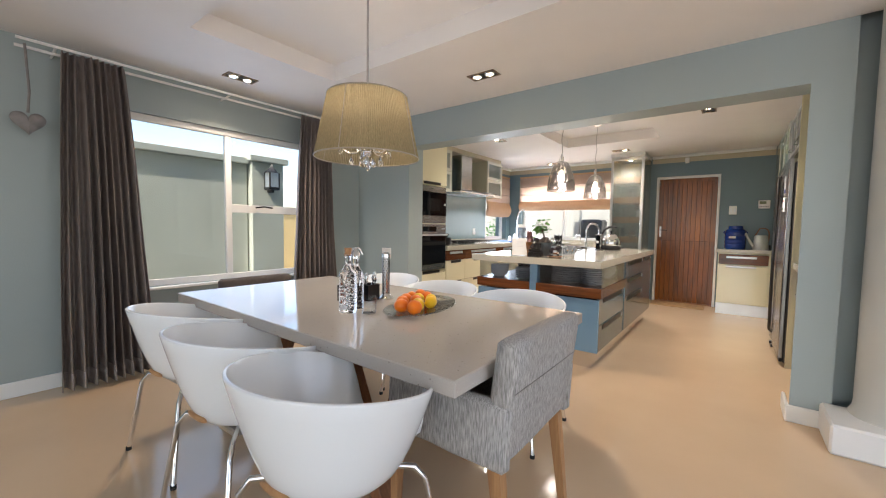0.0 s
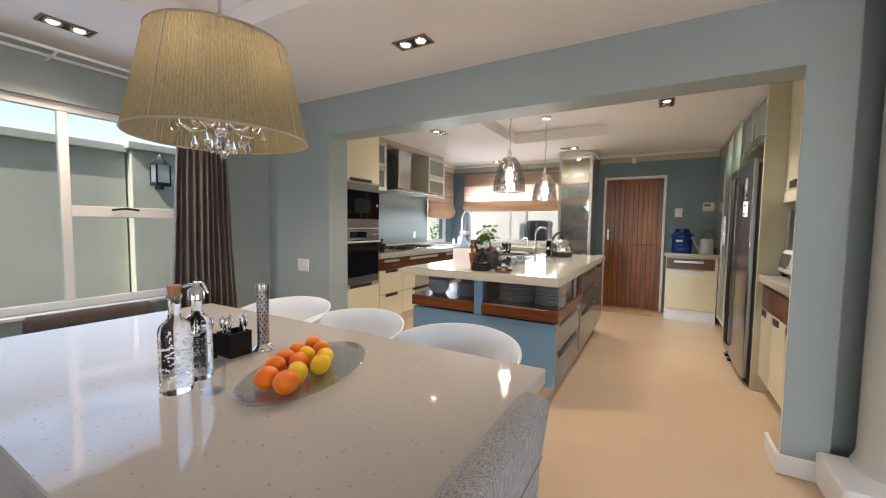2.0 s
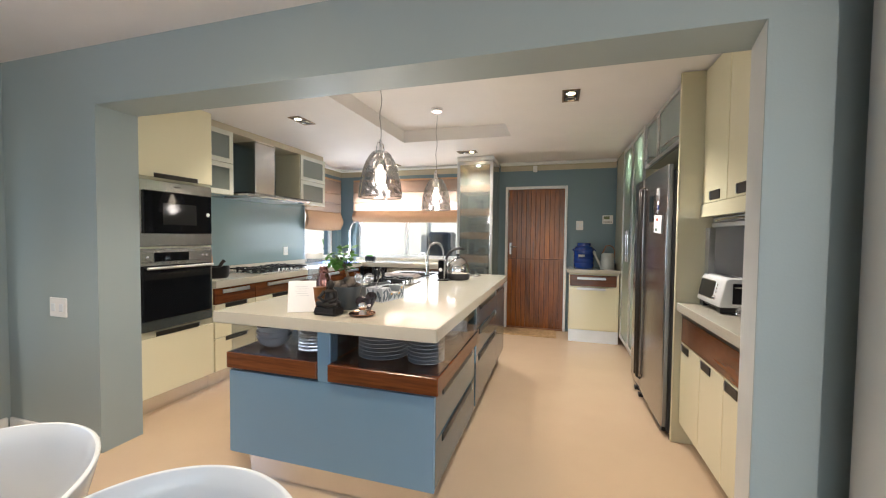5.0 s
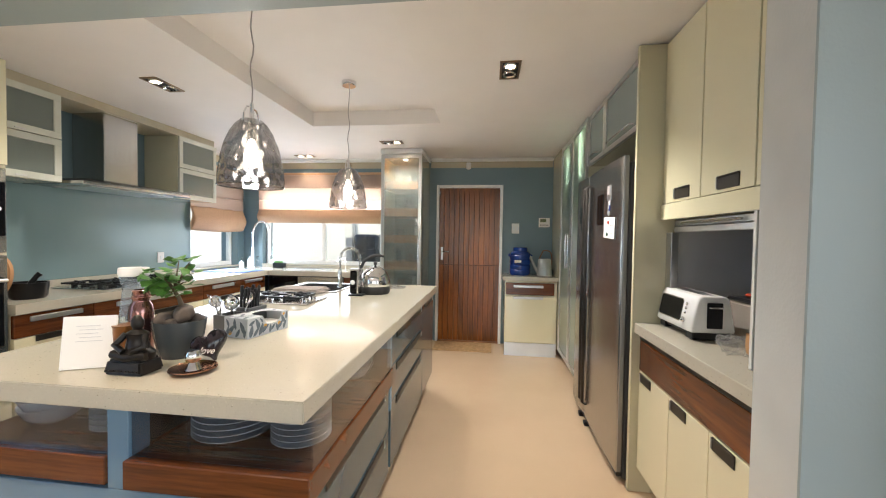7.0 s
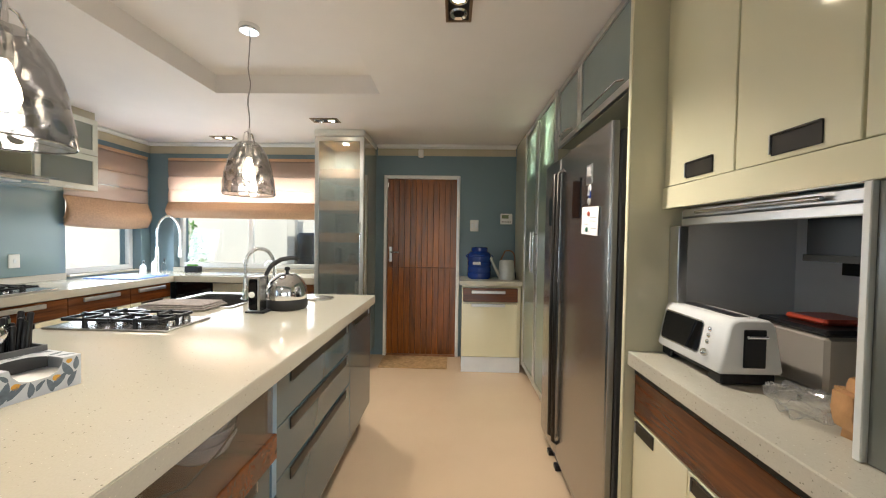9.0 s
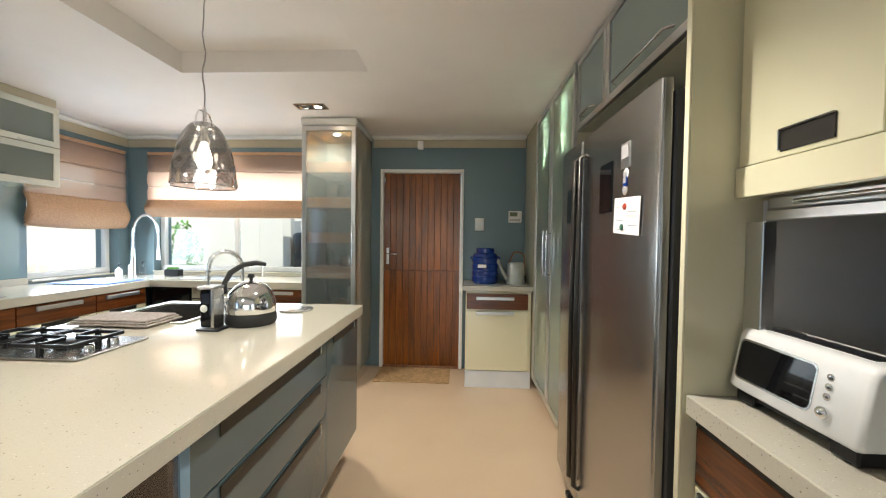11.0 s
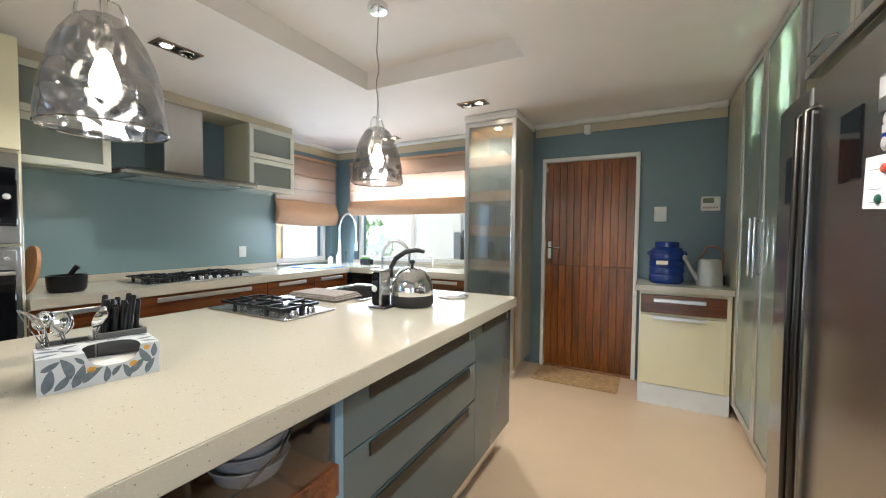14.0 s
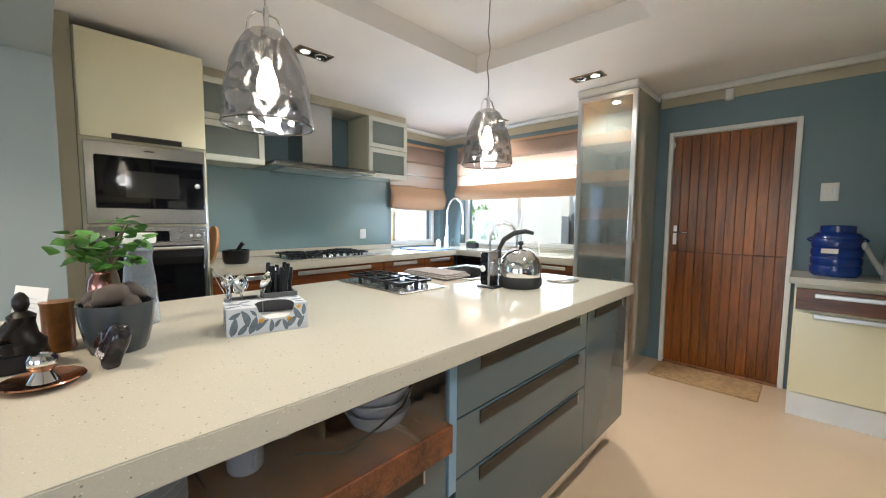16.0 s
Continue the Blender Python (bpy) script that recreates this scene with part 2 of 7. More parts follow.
WALL = paint("blue_grey_wall_paint", (0.335, 0.397, 0.396), 0.42, var=0.03, scale=1.5, bump=0.12, bscale=90)
# kitchen copy of the wall paint, its dimmer light put into a deeper teal
WALL_DIM = paint("dim_lit_wall_paint", (0.155, 0.235, 0.27), 0.4, var=0.03, scale=1.5, bump=0.1, bscale=90)
BAND = paint("beige_band_paint", (0.50, 0.45, 0.33), 0.5, var=0.04)
CEIL = paint("ceiling_paint", (0.84, 0.81, 0.785), 0.7, var=0.02, bump=0.05)
FLOOR = paint("polished_screed", (0.61, 0.455, 0.305), 0.13, var=0.06, scale=1.1, bump=0.03, bscale=25, rvar=0.35)
WHITE = paint("white_gloss_paint", (0.80, 0.80, 0.78), 0.3, var=0.03)
PLASTIC = paint("white_plastic_shell", (0.82, 0.855, 0.88), 0.13, var=0.01)
CREAM = paint("cream_gloss_lacquer", (0.78, 0.73, 0.51), 0.12, var=0.015, scale=1.0, coat=0.4)
BEIGE = paint("beige_gloss_panel", (0.60, 0.57, 0.41), 0.13, var=0.02, coat=0.4)
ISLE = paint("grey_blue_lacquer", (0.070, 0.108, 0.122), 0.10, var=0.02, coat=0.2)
# island lacquer again, paler and bluer: skylight on the end faces painted in
ISLE_SKYLIT = paint("skylit_grey_blue_lacquer", (0.17, 0.30, 0.42), 0.22, var=0.02, coat=0.2)
STONE = speckled("cream_engineered_stone", (0.52, 0.485, 0.395), 0.105, 84, 0.80)
TABLE_STONE = speckled("white_engineered_stone", (0.49, 0.46, 0.425), 0.05, 62, 0.76)
WALNUT = wood("red_brown_veneer_y", (0.055, 0.014, 0.004), (0.20, 0.058, 0.013), axis="y", rough=0.26, coat=0.12)
WALNUT_X = wood("red_brown_veneer_x", (0.055, 0.014, 0.004), (0.20, 0.058, 0.013), axis="x", rough=0.26, coat=0.12)
DOORWOOD = wood("varnished_door_planks", (0.080, 0.020, 0.002), (0.34, 0.100, 0.008), axis="z", rough=0.30, coat=0.10, per_object=1.0)
OAK = wood("oiled_oak", (0.30, 0.14, 0.06), (0.50, 0.27, 0.12), axis="z", rough=0.45, coat=0.0)
TEAK = wood("dark_table_wood", (0.16, 0.06, 0.025), (0.33, 0.14, 0.06), axis="z", rough=0.4, coat=0.1)
BOARD = wood("chopping_board_wood", (0.32, 0.15, 0.06), (0.48, 0.25, 0.11), axis="z", rough=0.5, coat=0)
STEEL = paint("brushed_steel", (0.50, 0.49, 0.47), 0.26, metal=1.0, var=0.06, scale=30, stretch=(1, 1, 0.03))
STEELH = paint("brushed_steel_flat", (0.47, 0.455, 0.43), 0.24, metal=1.0, var=0.025, scale=60, stretch=(1, 0.02, 1))
DARKSTEEL = paint("dark_fridge_steel", (0.43, 0.422, 0.41), 0.27, metal=1.0, var=0.012, scale=70, stretch=(1, 1, 0.02), rvar=0.03)
ALU = paint("satin_aluminium", (0.62, 0.62, 0.61), 0.32, metal=1.0, var=0.03)
CHROME = paint("chrome", (0.78, 0.78, 0.78), 0.05, metal=1.0, var=0.01)
KICK = paint("mirror_kickboard", (0.80, 0.80, 0.80), 0.16, metal=1.0, var=0.03)
BLACK = paint("black_enamel", (0.009, 0.009, 0.010), 0.3, var=0.2, spec=0.3)
GLOSSBLACK = paint("black_glass", (0.005, 0.005, 0.006), 0.04, var=0.1, spec=0.3)
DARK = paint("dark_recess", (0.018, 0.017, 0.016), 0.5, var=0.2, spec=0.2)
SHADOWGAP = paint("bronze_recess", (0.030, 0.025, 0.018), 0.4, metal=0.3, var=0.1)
SPLASH = paint("back_painted_splash_glass", (0.20, 0.29, 0.305), 0.20, var=0.02)
CURTAIN = cloth("taupe_curtain_cloth", (0.20, 0.165, 0.15), through=0.10, weave=500, stretch=(1, 1, 0.3))
CURTAIN_HEM = cloth("curtain_hem_cloth", (0.28, 0.24, 0.22), through=0.05, weave=500, stretch=(1, 1, 0.3))
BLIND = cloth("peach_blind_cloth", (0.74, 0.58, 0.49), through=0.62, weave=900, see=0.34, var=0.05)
# same blind cloth, coloured darker where stacked layers hold back the daylight
BLIND_SHADED = cloth("shaded_blind_cloth", (0.58, 0.37, 0.23), through=0.2, weave=600)
UPHOLSTERY = cloth("grey_tweed", (0.36, 0.35, 0.34), weave=2200, var=0.42, stretch=(1, 1, 0.10))
BROWNCLOTH = cloth("brown_cloth", (0.085, 0.068, 0.06), weave=700, var=0.2)
TOWEL = cloth("grey_towel", (0.30, 0.26, 0.235), weave=500, var=0.2)
CLEAR = thin_glass("clear_pane")
FROST = thin_glass("frosted_glass", frost=0.72, body=(0.42, 0.47, 0.43))
FROSTG = thin_glass("green_frosted_glass", tint=(0.8, 0.9, 0.82), frost=0.80, body=(0.52, 0.60, 0.49), gloss=0.3)
SMOKE = thin_glass("smoked_glass", tint=(0.76, 0.77, 0.79), gloss=0.10)
GLASS = thin_glass("bottle_glass", tint=(0.965, 0.975, 0.98), gloss=0.07)
CRYSTAL = glass("crystal", (1, 1, 1))
BLUEP = paint("blue_translucent_plastic", (0.005, 0.035, 0.23), 0.15, var=0.1, coat=0.3)
ZINC = paint("pale_zinc", (0.50, 0.53, 0.52), 0.4, metal=0.5, var=0.08, scale=8)
COPPER = paint("polished_copper", (0.70, 0.36, 0.22), 0.14, metal=1.0, var=0.08, scale=10)
ORANGE = paint("orange_peel", (0.86, 0.19, 0.003), 0.36, var=0.08, scale=8, bump=0.35, bscale=250)
LEMON = paint("lemon_peel", (0.90, 0.54, 0.008), 0.36, var=0.06, scale=8, bump=0.3, bscale=220)
POT = paint("grey_glazed_pot", (0.055, 0.066, 0.072), 0.25, var=0.1, scale=6)
PEBBLE = paint("brown_pebble", (0.085, 0.065, 0.052), 0.65, var=0.4, scale=14, bump=0.4, bscale=60)
LEAF = paint("basil_leaf", (0.065, 0.19, 0.028), 0.4, var=0.3, scale=20, per_object=0.2)
STEM = paint("brown_stem", (0.10, 0.07, 0.04), 0.7, var=0.2)
BRONZE = paint("dark_bronze", (0.020, 0.016, 0.013), 0.34, metal=0.4, var=0.3, scale=12)
AMBER = paint("amber_carved_wax", (0.22, 0.085, 0.02), 0.3, var=0.5, scale=18, bump=0.4, bscale=40)
PAPER = paint("white_card", (0.82, 0.81, 0.79), 0.6, var=0.02)
INK = paint("grey_ink", (0.35, 0.33, 0.32), 0.7)
RUBBER = paint("black_rubber", (0.015, 0.015, 0.015), 0.55, var=0.1)
MAT = paint("coir_mat", (0.40, 0.25, 0.115), 0.9, var=0.25, scale=30, bump=0.5, bscale=200)
PLASTER = paint("courtyard_plaster", (0.56, 0.58, 0.50), 0.8, var=0.08, scale=1.5, bump=0.2)
COLUMN = paint("column_plaster", (0.56, 0.56, 0.52), 0.6, var=0.04, bump=0.1)
PLASTERW = paint("bright_plaster", (0.52, 0.50, 0.45), 0.8, var=0.05, scale=1.5)
YELLOWW = paint("ochre_plaster", (0.70, 0.50, 0.22), 0.8, var=0.06)
PAVING = paint("cement_paving", (0.42, 0.39, 0.34), 0.8, var=0.12, scale=2, bump=0.3)
BULB = glow("warm_bulb", (1.0, 0.86, 0.66), 9)
SPOTGLOW = glow("halogen_face", (1.0, 0.84, 0.60), 14)
STRIP = glow("cool_strip", (0.86, 1.0, 0.92), 17)
SHADE = cloth("pleated_string_shade", (0.29, 0.235, 0.135), through=0.42, weave=2600, stretch=(1, 1, 0.012), var=0.18, see=0.004)
ORNAMENT = paint("grey_ornament", (0.22, 0.205, 0.20), 0.7, var=0.2, scale=20, bump=0.4, bscale=120)
GREYBOX = paint("taupe_metal_box", (0.36, 0.32, 0.27), 0.4, var=0.05)
REDLID = paint("red_lid", (0.42, 0.055, 0.025), 0.35, var=0.1)
BREAD = paint("bread_crust", (0.45, 0.24, 0.10), 0.75, var=0.25, scale=15, bump=0.3)
CLING = thin_glass("clear_plastic_bag", tint=(0.95, 0.95, 0.95), gloss=0.15, frost=0.12, body=(0.8, 0.8, 0.8))
BLUEMAT = paint("blue_drying_mat", (0.04, 0.12, 0.42), 0.6, var=0.15)
TARP = paint("black_cover", (0.02, 0.02, 0.022), 0.35, var=0.3, scale=6, bump=0.6, bscale=12)

# ---- building helpers ----
ORIGIN = {}


def thing(name, label, category, at=(0, 0, 0), group="", kind=""):
    ob = new(name)
    ob.location = at
    ORIGIN[ob.name] = Vector(at)
    return tagged(ob, label, category, group, kind)


def finish(name, bm, mat, parent=None, label="", smooth=False, at=None):
    """Links a bmesh given in world places as one mesh object, under its thing or part when there is one."""
    o = ORIGIN[parent.name] if parent else Vector(at or (0, 0, 0))
    bmesh.ops.translate(bm, verts=bm.verts, vec=-o)
    me = bpy.data.meshes.new(name)
    bm.normal_update()
    bm.to_mesh(me)
    bm.free()
    mats = mat if isinstance(mat, (list, tuple)) else [mat]
    for x in mats:
        me.materials.append(x)
    if smooth:
        me.shade_smooth()
        me.set_sharp_from_angle(angle=radians(48))
    ob = new(name, me)
    ORIGIN[ob.name] = o
    if parent:
        ob.parent = parent
    else:
        ob.location = o
    if label:
        ob["label"] = label
    return ob


part = finish


def add_box(bm, x0, x1, y0, y1, z0, z1, bevel=0.0, turn=None, segs=1):
    r = bmesh.ops.create_cube(bm, size=1)
    vs = r["verts"]
    bmesh.ops.scale(bm, vec=(x1 - x0, y1 - y0, z1 - z0), verts=vs)
    if bevel:
        es = list({e for v in vs for e in v.link_edges})
        r2 = bmesh.ops.bevel(bm, geom=es, offset=bevel, segments=segs, affect="EDGES")
        vs = list({v for f in r2["faces"] for v in f.verts} | {v for v in vs if v.is_valid})
    c = Matrix.Translation(((x0 + x1) / 2, (y0 + y1) / 2, (z0 + z1) / 2))
    bmesh.ops.transform(bm, matrix=c @ turn if turn else c, verts=vs)
    return vs


def box(name, x0, x1, y0, y1, z0, z1, mat, parent=None, bevel=0.003, label="", turn=None):
    bm = bmesh.new()
    add_box(bm, x0, x1, y0, y1, z0, z1, bevel, turn)
    return finish(name, bm, mat, parent, label)


def boxes(name, rows, mat, parent=None, bevel=0.0, label=""):
    bm = bmesh.new()
    for r in rows:
        add_box(bm, *r, bevel)
    return finish(name, bm, mat, parent, label)


def add_lathe(bm, prof, cx=0, cy=0, seg=24, sx=1.0, sy=1.0):
    """A turned shape from (radius, height) pairs."""
    rings = []
    for r, z in prof:
        if r < 1e-5:
            rings.append([bm.verts.new((cx, cy, z))])
        else:
            rings.append([bm.verts.new((cx + sx * r * math.cos(2 * math.pi * k / seg), cy + sy * r * math.sin(2 * math.pi * k / seg), z)) for k in range(seg)])
    for a, b in zip(rings, rings[1:]):
        for k in range(seg):
            k2 = (k + 1) % seg
            if len(a) == 1 and len(b) == 1:
                continue
            if len(a) == 1:
                bm.faces.new((a[0], b[k2], b[k]))
            elif len(b) == 1:
                bm.faces.new((a[k], a[k2], b[0]))
            else:
                bm.faces.new((a[k], a[k2], b[k2], b[k]))


def lathe(name, prof, mat, parent=None, cx=0, cy=0, seg=24, smooth=True, label="", sx=1.0, sy=1.0):
    bm = bmesh.new()
    add_lathe(bm, prof, cx, cy, seg, sx, sy)
    bmesh.ops.recalc_face_normals(bm, faces=bm.faces)
    return finish(name, bm, mat, parent, label, smooth)


def add_tube(bm, pts, r, seg=8, cap=True):
    """A round bar along points; r may be one radius or one for each point."""
    pts = [Vector(p) for p in pts]
    rs = r if isinstance(r, (list, tuple)) else [r] * len(pts)
    rings, up = [], None
    for i, p in enumerate(pts):
        d = (pts[min(i + 1, len(pts) - 1)] - pts[max(i - 1, 0)]).normalized()
        if up is None:
            up = d.orthogonal().normalized()
        up = (up - d * up.dot(d)).normalized()
        side = d.cross(up)
        rings.append([bm.verts.new(p + rs[i] * (up * math.cos(2 * math.pi * k / seg) + side * math.sin(2 * math.pi * k / seg))) for k in range(seg)])
    for a, b in zip(rings, rings[1:]):
        for k in range(seg):
            bm.faces.new((a[k], a[(k + 1) % seg], b[(k + 1) % seg], b[k]))
    if cap:
        bm.faces.new(rings[0][::-1])
        bm.faces.new(rings[-1])


def tube(name, pts, r, mat, parent=None, seg=8, label=""):
    bm = bmesh.new()
    add_tube(bm, pts, r, seg)
    bmesh.ops.recalc_face_normals(bm, faces=bm.faces)
    return finish(name, bm, mat, parent, label, True)


def ball(name, at, r, mat, parent=None, sx=1, sy=1, sz=1, label="", turn=None, rough=0.0):
    bm = bmesh.new()
    bmesh.ops.create_icosphere(bm, subdivisions=3, radius=r)
    bmesh.ops.scale(bm, vec=(sx, sy, sz), verts=bm.verts)
    if rough:
        for v in bm.verts:
            v.co *= 1 + rough * noise.noise(v.co * (1.3 / r) + Vector(at) * 7)
    m = Matrix.Translation(at)
    bmesh.ops.transform(bm, matrix=m @ turn if turn else m, verts=bm.verts)
    return finish(name, bm, mat, parent, label, True)


def arc(p0, p1, p2, n=10):
    p0, p1, p2 = Vector(p0), Vector(p1), Vector(p2)
    return [(1 - t) ** 2 * p0 + 2 * t * (1 - t) * p1 + t * t * p2 for t in [k / n for k in range(n + 1)]]


def structure(ob, label, category="structure"):
    return tagged(ob, label, category, kind="structure")


# ---- the shell of the house ----
WX, NY, DY0, DY1 = -3.0, 10.0, 5.93, 6.17
CZD, CZK = 2.43, 2.41
structure(box("floor", -3.3, 3.6, -1.05, 10.3, -0.12, 0.0, FLOOR, bevel=0), "polished cream cement floor running through both rooms", "floor")
structure(boxes("wall_west", [
    (-3.25, WX, -1.0, 3.45, 0, 2.75), (-3.25, WX, 3.45, 5.30, 0, 0.66), (-3.25, WX, 3.45, 5.30, 2.08, 2.75), (-3.25, WX, 5.30, 6.05, 0, 2.75)], WALL), "blue-grey painted plaster wall with the dining window", "wall")
structure(boxes("wall_kitchen_west", [
    (-3.25, WX, 6.05, 9.03, 0, 2.75), (-3.25, WX, 9.03, 9.87, 0, 0.96), (-3.25, WX, 9.03, 9.87, 2.06, 2.75), (-3.25, WX, 9.87, 10.25, 0, 2.75)], WALL_DIM), "teal painted plaster wall behind the hob", "wall")
structure(boxes("wall_north", [
    (WX, -2.72, NY, 10.25, 0, 2.75), (-2.72, -0.86, NY, 10.25, 0, 0.97), (-2.72, -0.86, NY, 10.25, 1.985, 2.75), (-0.86, -0.247, NY, 10.25, 0, 2.75),
    (-0.247, 0.617, NY, 10.25, 2.064, 2.75), (0.617, 2.0, NY, 10.25, 0, 2.75)], WALL_DIM), "teal painted plaster wall with the back door", "wall")
structure(boxes("wall_kitchen_east", [(1.87, 2.0, 6.17, 10.0, 0, 2.75)], WALL_DIM), "teal painted plaster wall behind the fridge", "wall")
structure(boxes("wall_divide", [
    (WX, -2.135, DY0, DY1, 0, 2.75), (-2.135, 1.205, DY0, DY1, 2.09, 2.75), (1.205, 1.34, DY0, DY1, 0, 2.75), (1.150, 1.34, 5.922, 5.9295, 0, 2.09), (1.34, 3.6, 6.05, DY1, 0, 2.75)], WALL), "blue-grey plaster wall with a wide opening into the kitchen", "wall")
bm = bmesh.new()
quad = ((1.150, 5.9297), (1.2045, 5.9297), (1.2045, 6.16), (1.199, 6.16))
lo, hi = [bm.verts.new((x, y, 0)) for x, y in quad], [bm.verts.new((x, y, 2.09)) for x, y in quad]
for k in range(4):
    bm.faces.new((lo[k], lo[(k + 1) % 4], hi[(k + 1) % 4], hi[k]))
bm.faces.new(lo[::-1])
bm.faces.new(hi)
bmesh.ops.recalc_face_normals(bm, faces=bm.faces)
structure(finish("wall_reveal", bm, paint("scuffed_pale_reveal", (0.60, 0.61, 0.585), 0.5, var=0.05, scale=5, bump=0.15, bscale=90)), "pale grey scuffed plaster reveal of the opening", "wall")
structure(boxes("wall_east", [(3.6, 3.8, -1.0, 1.2, 0, 2.75), (3.6, 3.8, 4.8, 6.17, 0, 2.75), (3.6, 3.8, 1.2, 4.8, 2.4, 2.75)], WALL), "blue-grey plaster wall with a patio opening", "wall")
structure(boxes("wall_south", [(-3.25, -1.5, -1.2, -1.0, 0, 2.75), (2.7, 3.8, -1.2, -1.0, 0, 2.75), (-1.5, 2.7, -1.2, -1.0, 2.4, 2.75)], WALL), "blue-grey plaster wall with a patio opening", "wall")


def ceiling(name, x0, x1, y0, y1, z, cx0, cx1, cy0, cy1, label):
    deep = 0.135
    ob = boxes(name, [(x0, cx0, y0, y1, z, z + 0.2), (cx1, x1, y0, y1, z, z + 0.2), (cx0, cx1, y0, cy0, z, z + 0.2), (cx0, cx1, cy1, y1, z, z + 0.2),
                      (cx0, cx1, cy0, cy1, z + deep, z + 0.2)], CEIL)
    return structure(ob, label, "ceiling")


ceiling("ceiling_dining", -3.0, 3.6, -1.0, DY0, CZD, -1.96, 0.28, 3.70, 4.80, "white plaster dining ceiling with a recessed tray over the table")
ceiling("ceiling_kitchen", -3.0, 1.87, DY1, 10.0, CZK, -1.235, -0.01, 6.40, 8.47, "white plaster kitchen ceiling with a recessed tray over the island")
structure(boxes("roof", [(-4.0, 4.6, -5.0, 10.9, 2.76, 3.0)], PLASTERW), "flat concrete roof slab with eaves", "roof")

# cornice and beige frieze
for nm, r in (("trim_frieze_north", (-0.33, 1.24, 9.994, 10.0, 2.29, 2.409)), ("trim_frieze_window", (-3.0, -0.85, 9.994, 10.0, 2.29, 2.409)), ("trim_frieze_west", (-3.0, -2.994, 8.97, 9.993, 2.29, 2.409))):
    structure(box(nm, *r, BAND, bevel=0), "beige painted frieze under the ceiling", "trim")
for nm, r in (("trim_cornice_north", (-0.33, 1.24, 9.93, 9.993, 2.365, 2.409)), ("trim_cornice_west", (-2.993, -2.93, 8.97, 9.92, 2.37, 2.409)), ("trim_cornice_window", (-2.993, -0.85, 9.93, 9.993, 2.37, 2.409))):
    structure(box(nm, *r, WHITE, bevel=0.012), "white plaster cornice moulding", "trim")


def baseboard(name, x0, x1, y0, y1):
    structure(boxes(name, [(x0, x1, y0, y1, 0.0, 0.105)], WHITE, bevel=0.006), "white painted skirting board", "skirting")


baseboard("baseboard_west", -3.0, -2.982, -1.0, 5.91)
baseboard("baseboard_divide", -2.982, -2.14, 5.912, 5.93)
baseboard("baseboard_reveal", 1.130, 1.149, 5.923, 6.16)
baseboard("baseboard_pillar", 1.130, 1.30, 5.903, 5.9215)

# round column on its square base
col = thing("column", "pale round plaster column on a square plinth", "column", (1.578, 5.856, 0), kind="structure")
lathe("shaft", [(0.185, 0.165), (0.17, 0.20), (0.165, 0.24), (0.165, 2.43)], COLUMN, col, 1.578, 5.856, 40)
box("plinth", 1.285, 1.86, 5.575, 5.925, 0, 0.165, WHITE, col, 0.012)

# ---- doors and windows ----
door = thing("door_1", "varnished red-brown plank stable door in a white frame, closed", "door", (0.17, 10.0, 0), kind="structure")
fr = boxes("door_frame", [(-0.247, -0.213, 9.965, 10.07, 0, 2.064), (0.583, 0.617, 9.965, 10.07, 0, 2.064), (-0.213, 0.583, 9.965, 10.07, 2.03, 2.064)], WHITE, door, 0.004, "white painted frame")
for nm, z0, z1 in (("lower_leaf", 0.02, 1.017), ("upper_leaf", 1.020, 2.025)):
    leaf = box(nm, -0.211, 0.581, 10.022, 10.045, z0 - (0.003 if z0 > 1 else 0), z1, DARK, door, 0)
    n = 12
    w = 0.792 / n
    for k in range(n):
        x = -0.211 + k * w
        box("plank", x + 0.0012, x + w - 0.0012, 9.998, 10.021, z0, z1, DOORWOOD, leaf, 0.002)
handle = thing("door_handle", "chrome lever handle on a long backplate", "door handle", (-0.17, 9.997, 1.15))
box("backplate", -0.185, -0.155, 9.991, 9.997, 1.08, 1.25, ALU, handle, 0.003)
tube("lever", [(-0.17, 9.99, 1.19), (-0.17, 9.955, 1.19), (-0.12, 9.95, 1.19), (-0.07, 9.952, 1.187)], 0.008, CHROME, handle)
handle.parent, handle.location = door, handle.location - door.location
for k in ("label", "category"):
    del handle[k]
bolt = box("hinge_bolt", -0.225, -0.195, 9.985, 9.997, 1.93, 1.98, CHROME, door, 0.003)
structure(box("threshold", -0.213, 0.583, 9.975, 10.05, 0.0, 0.018, TEAK, bevel=0.004), "worn wooden door sill", "sill")


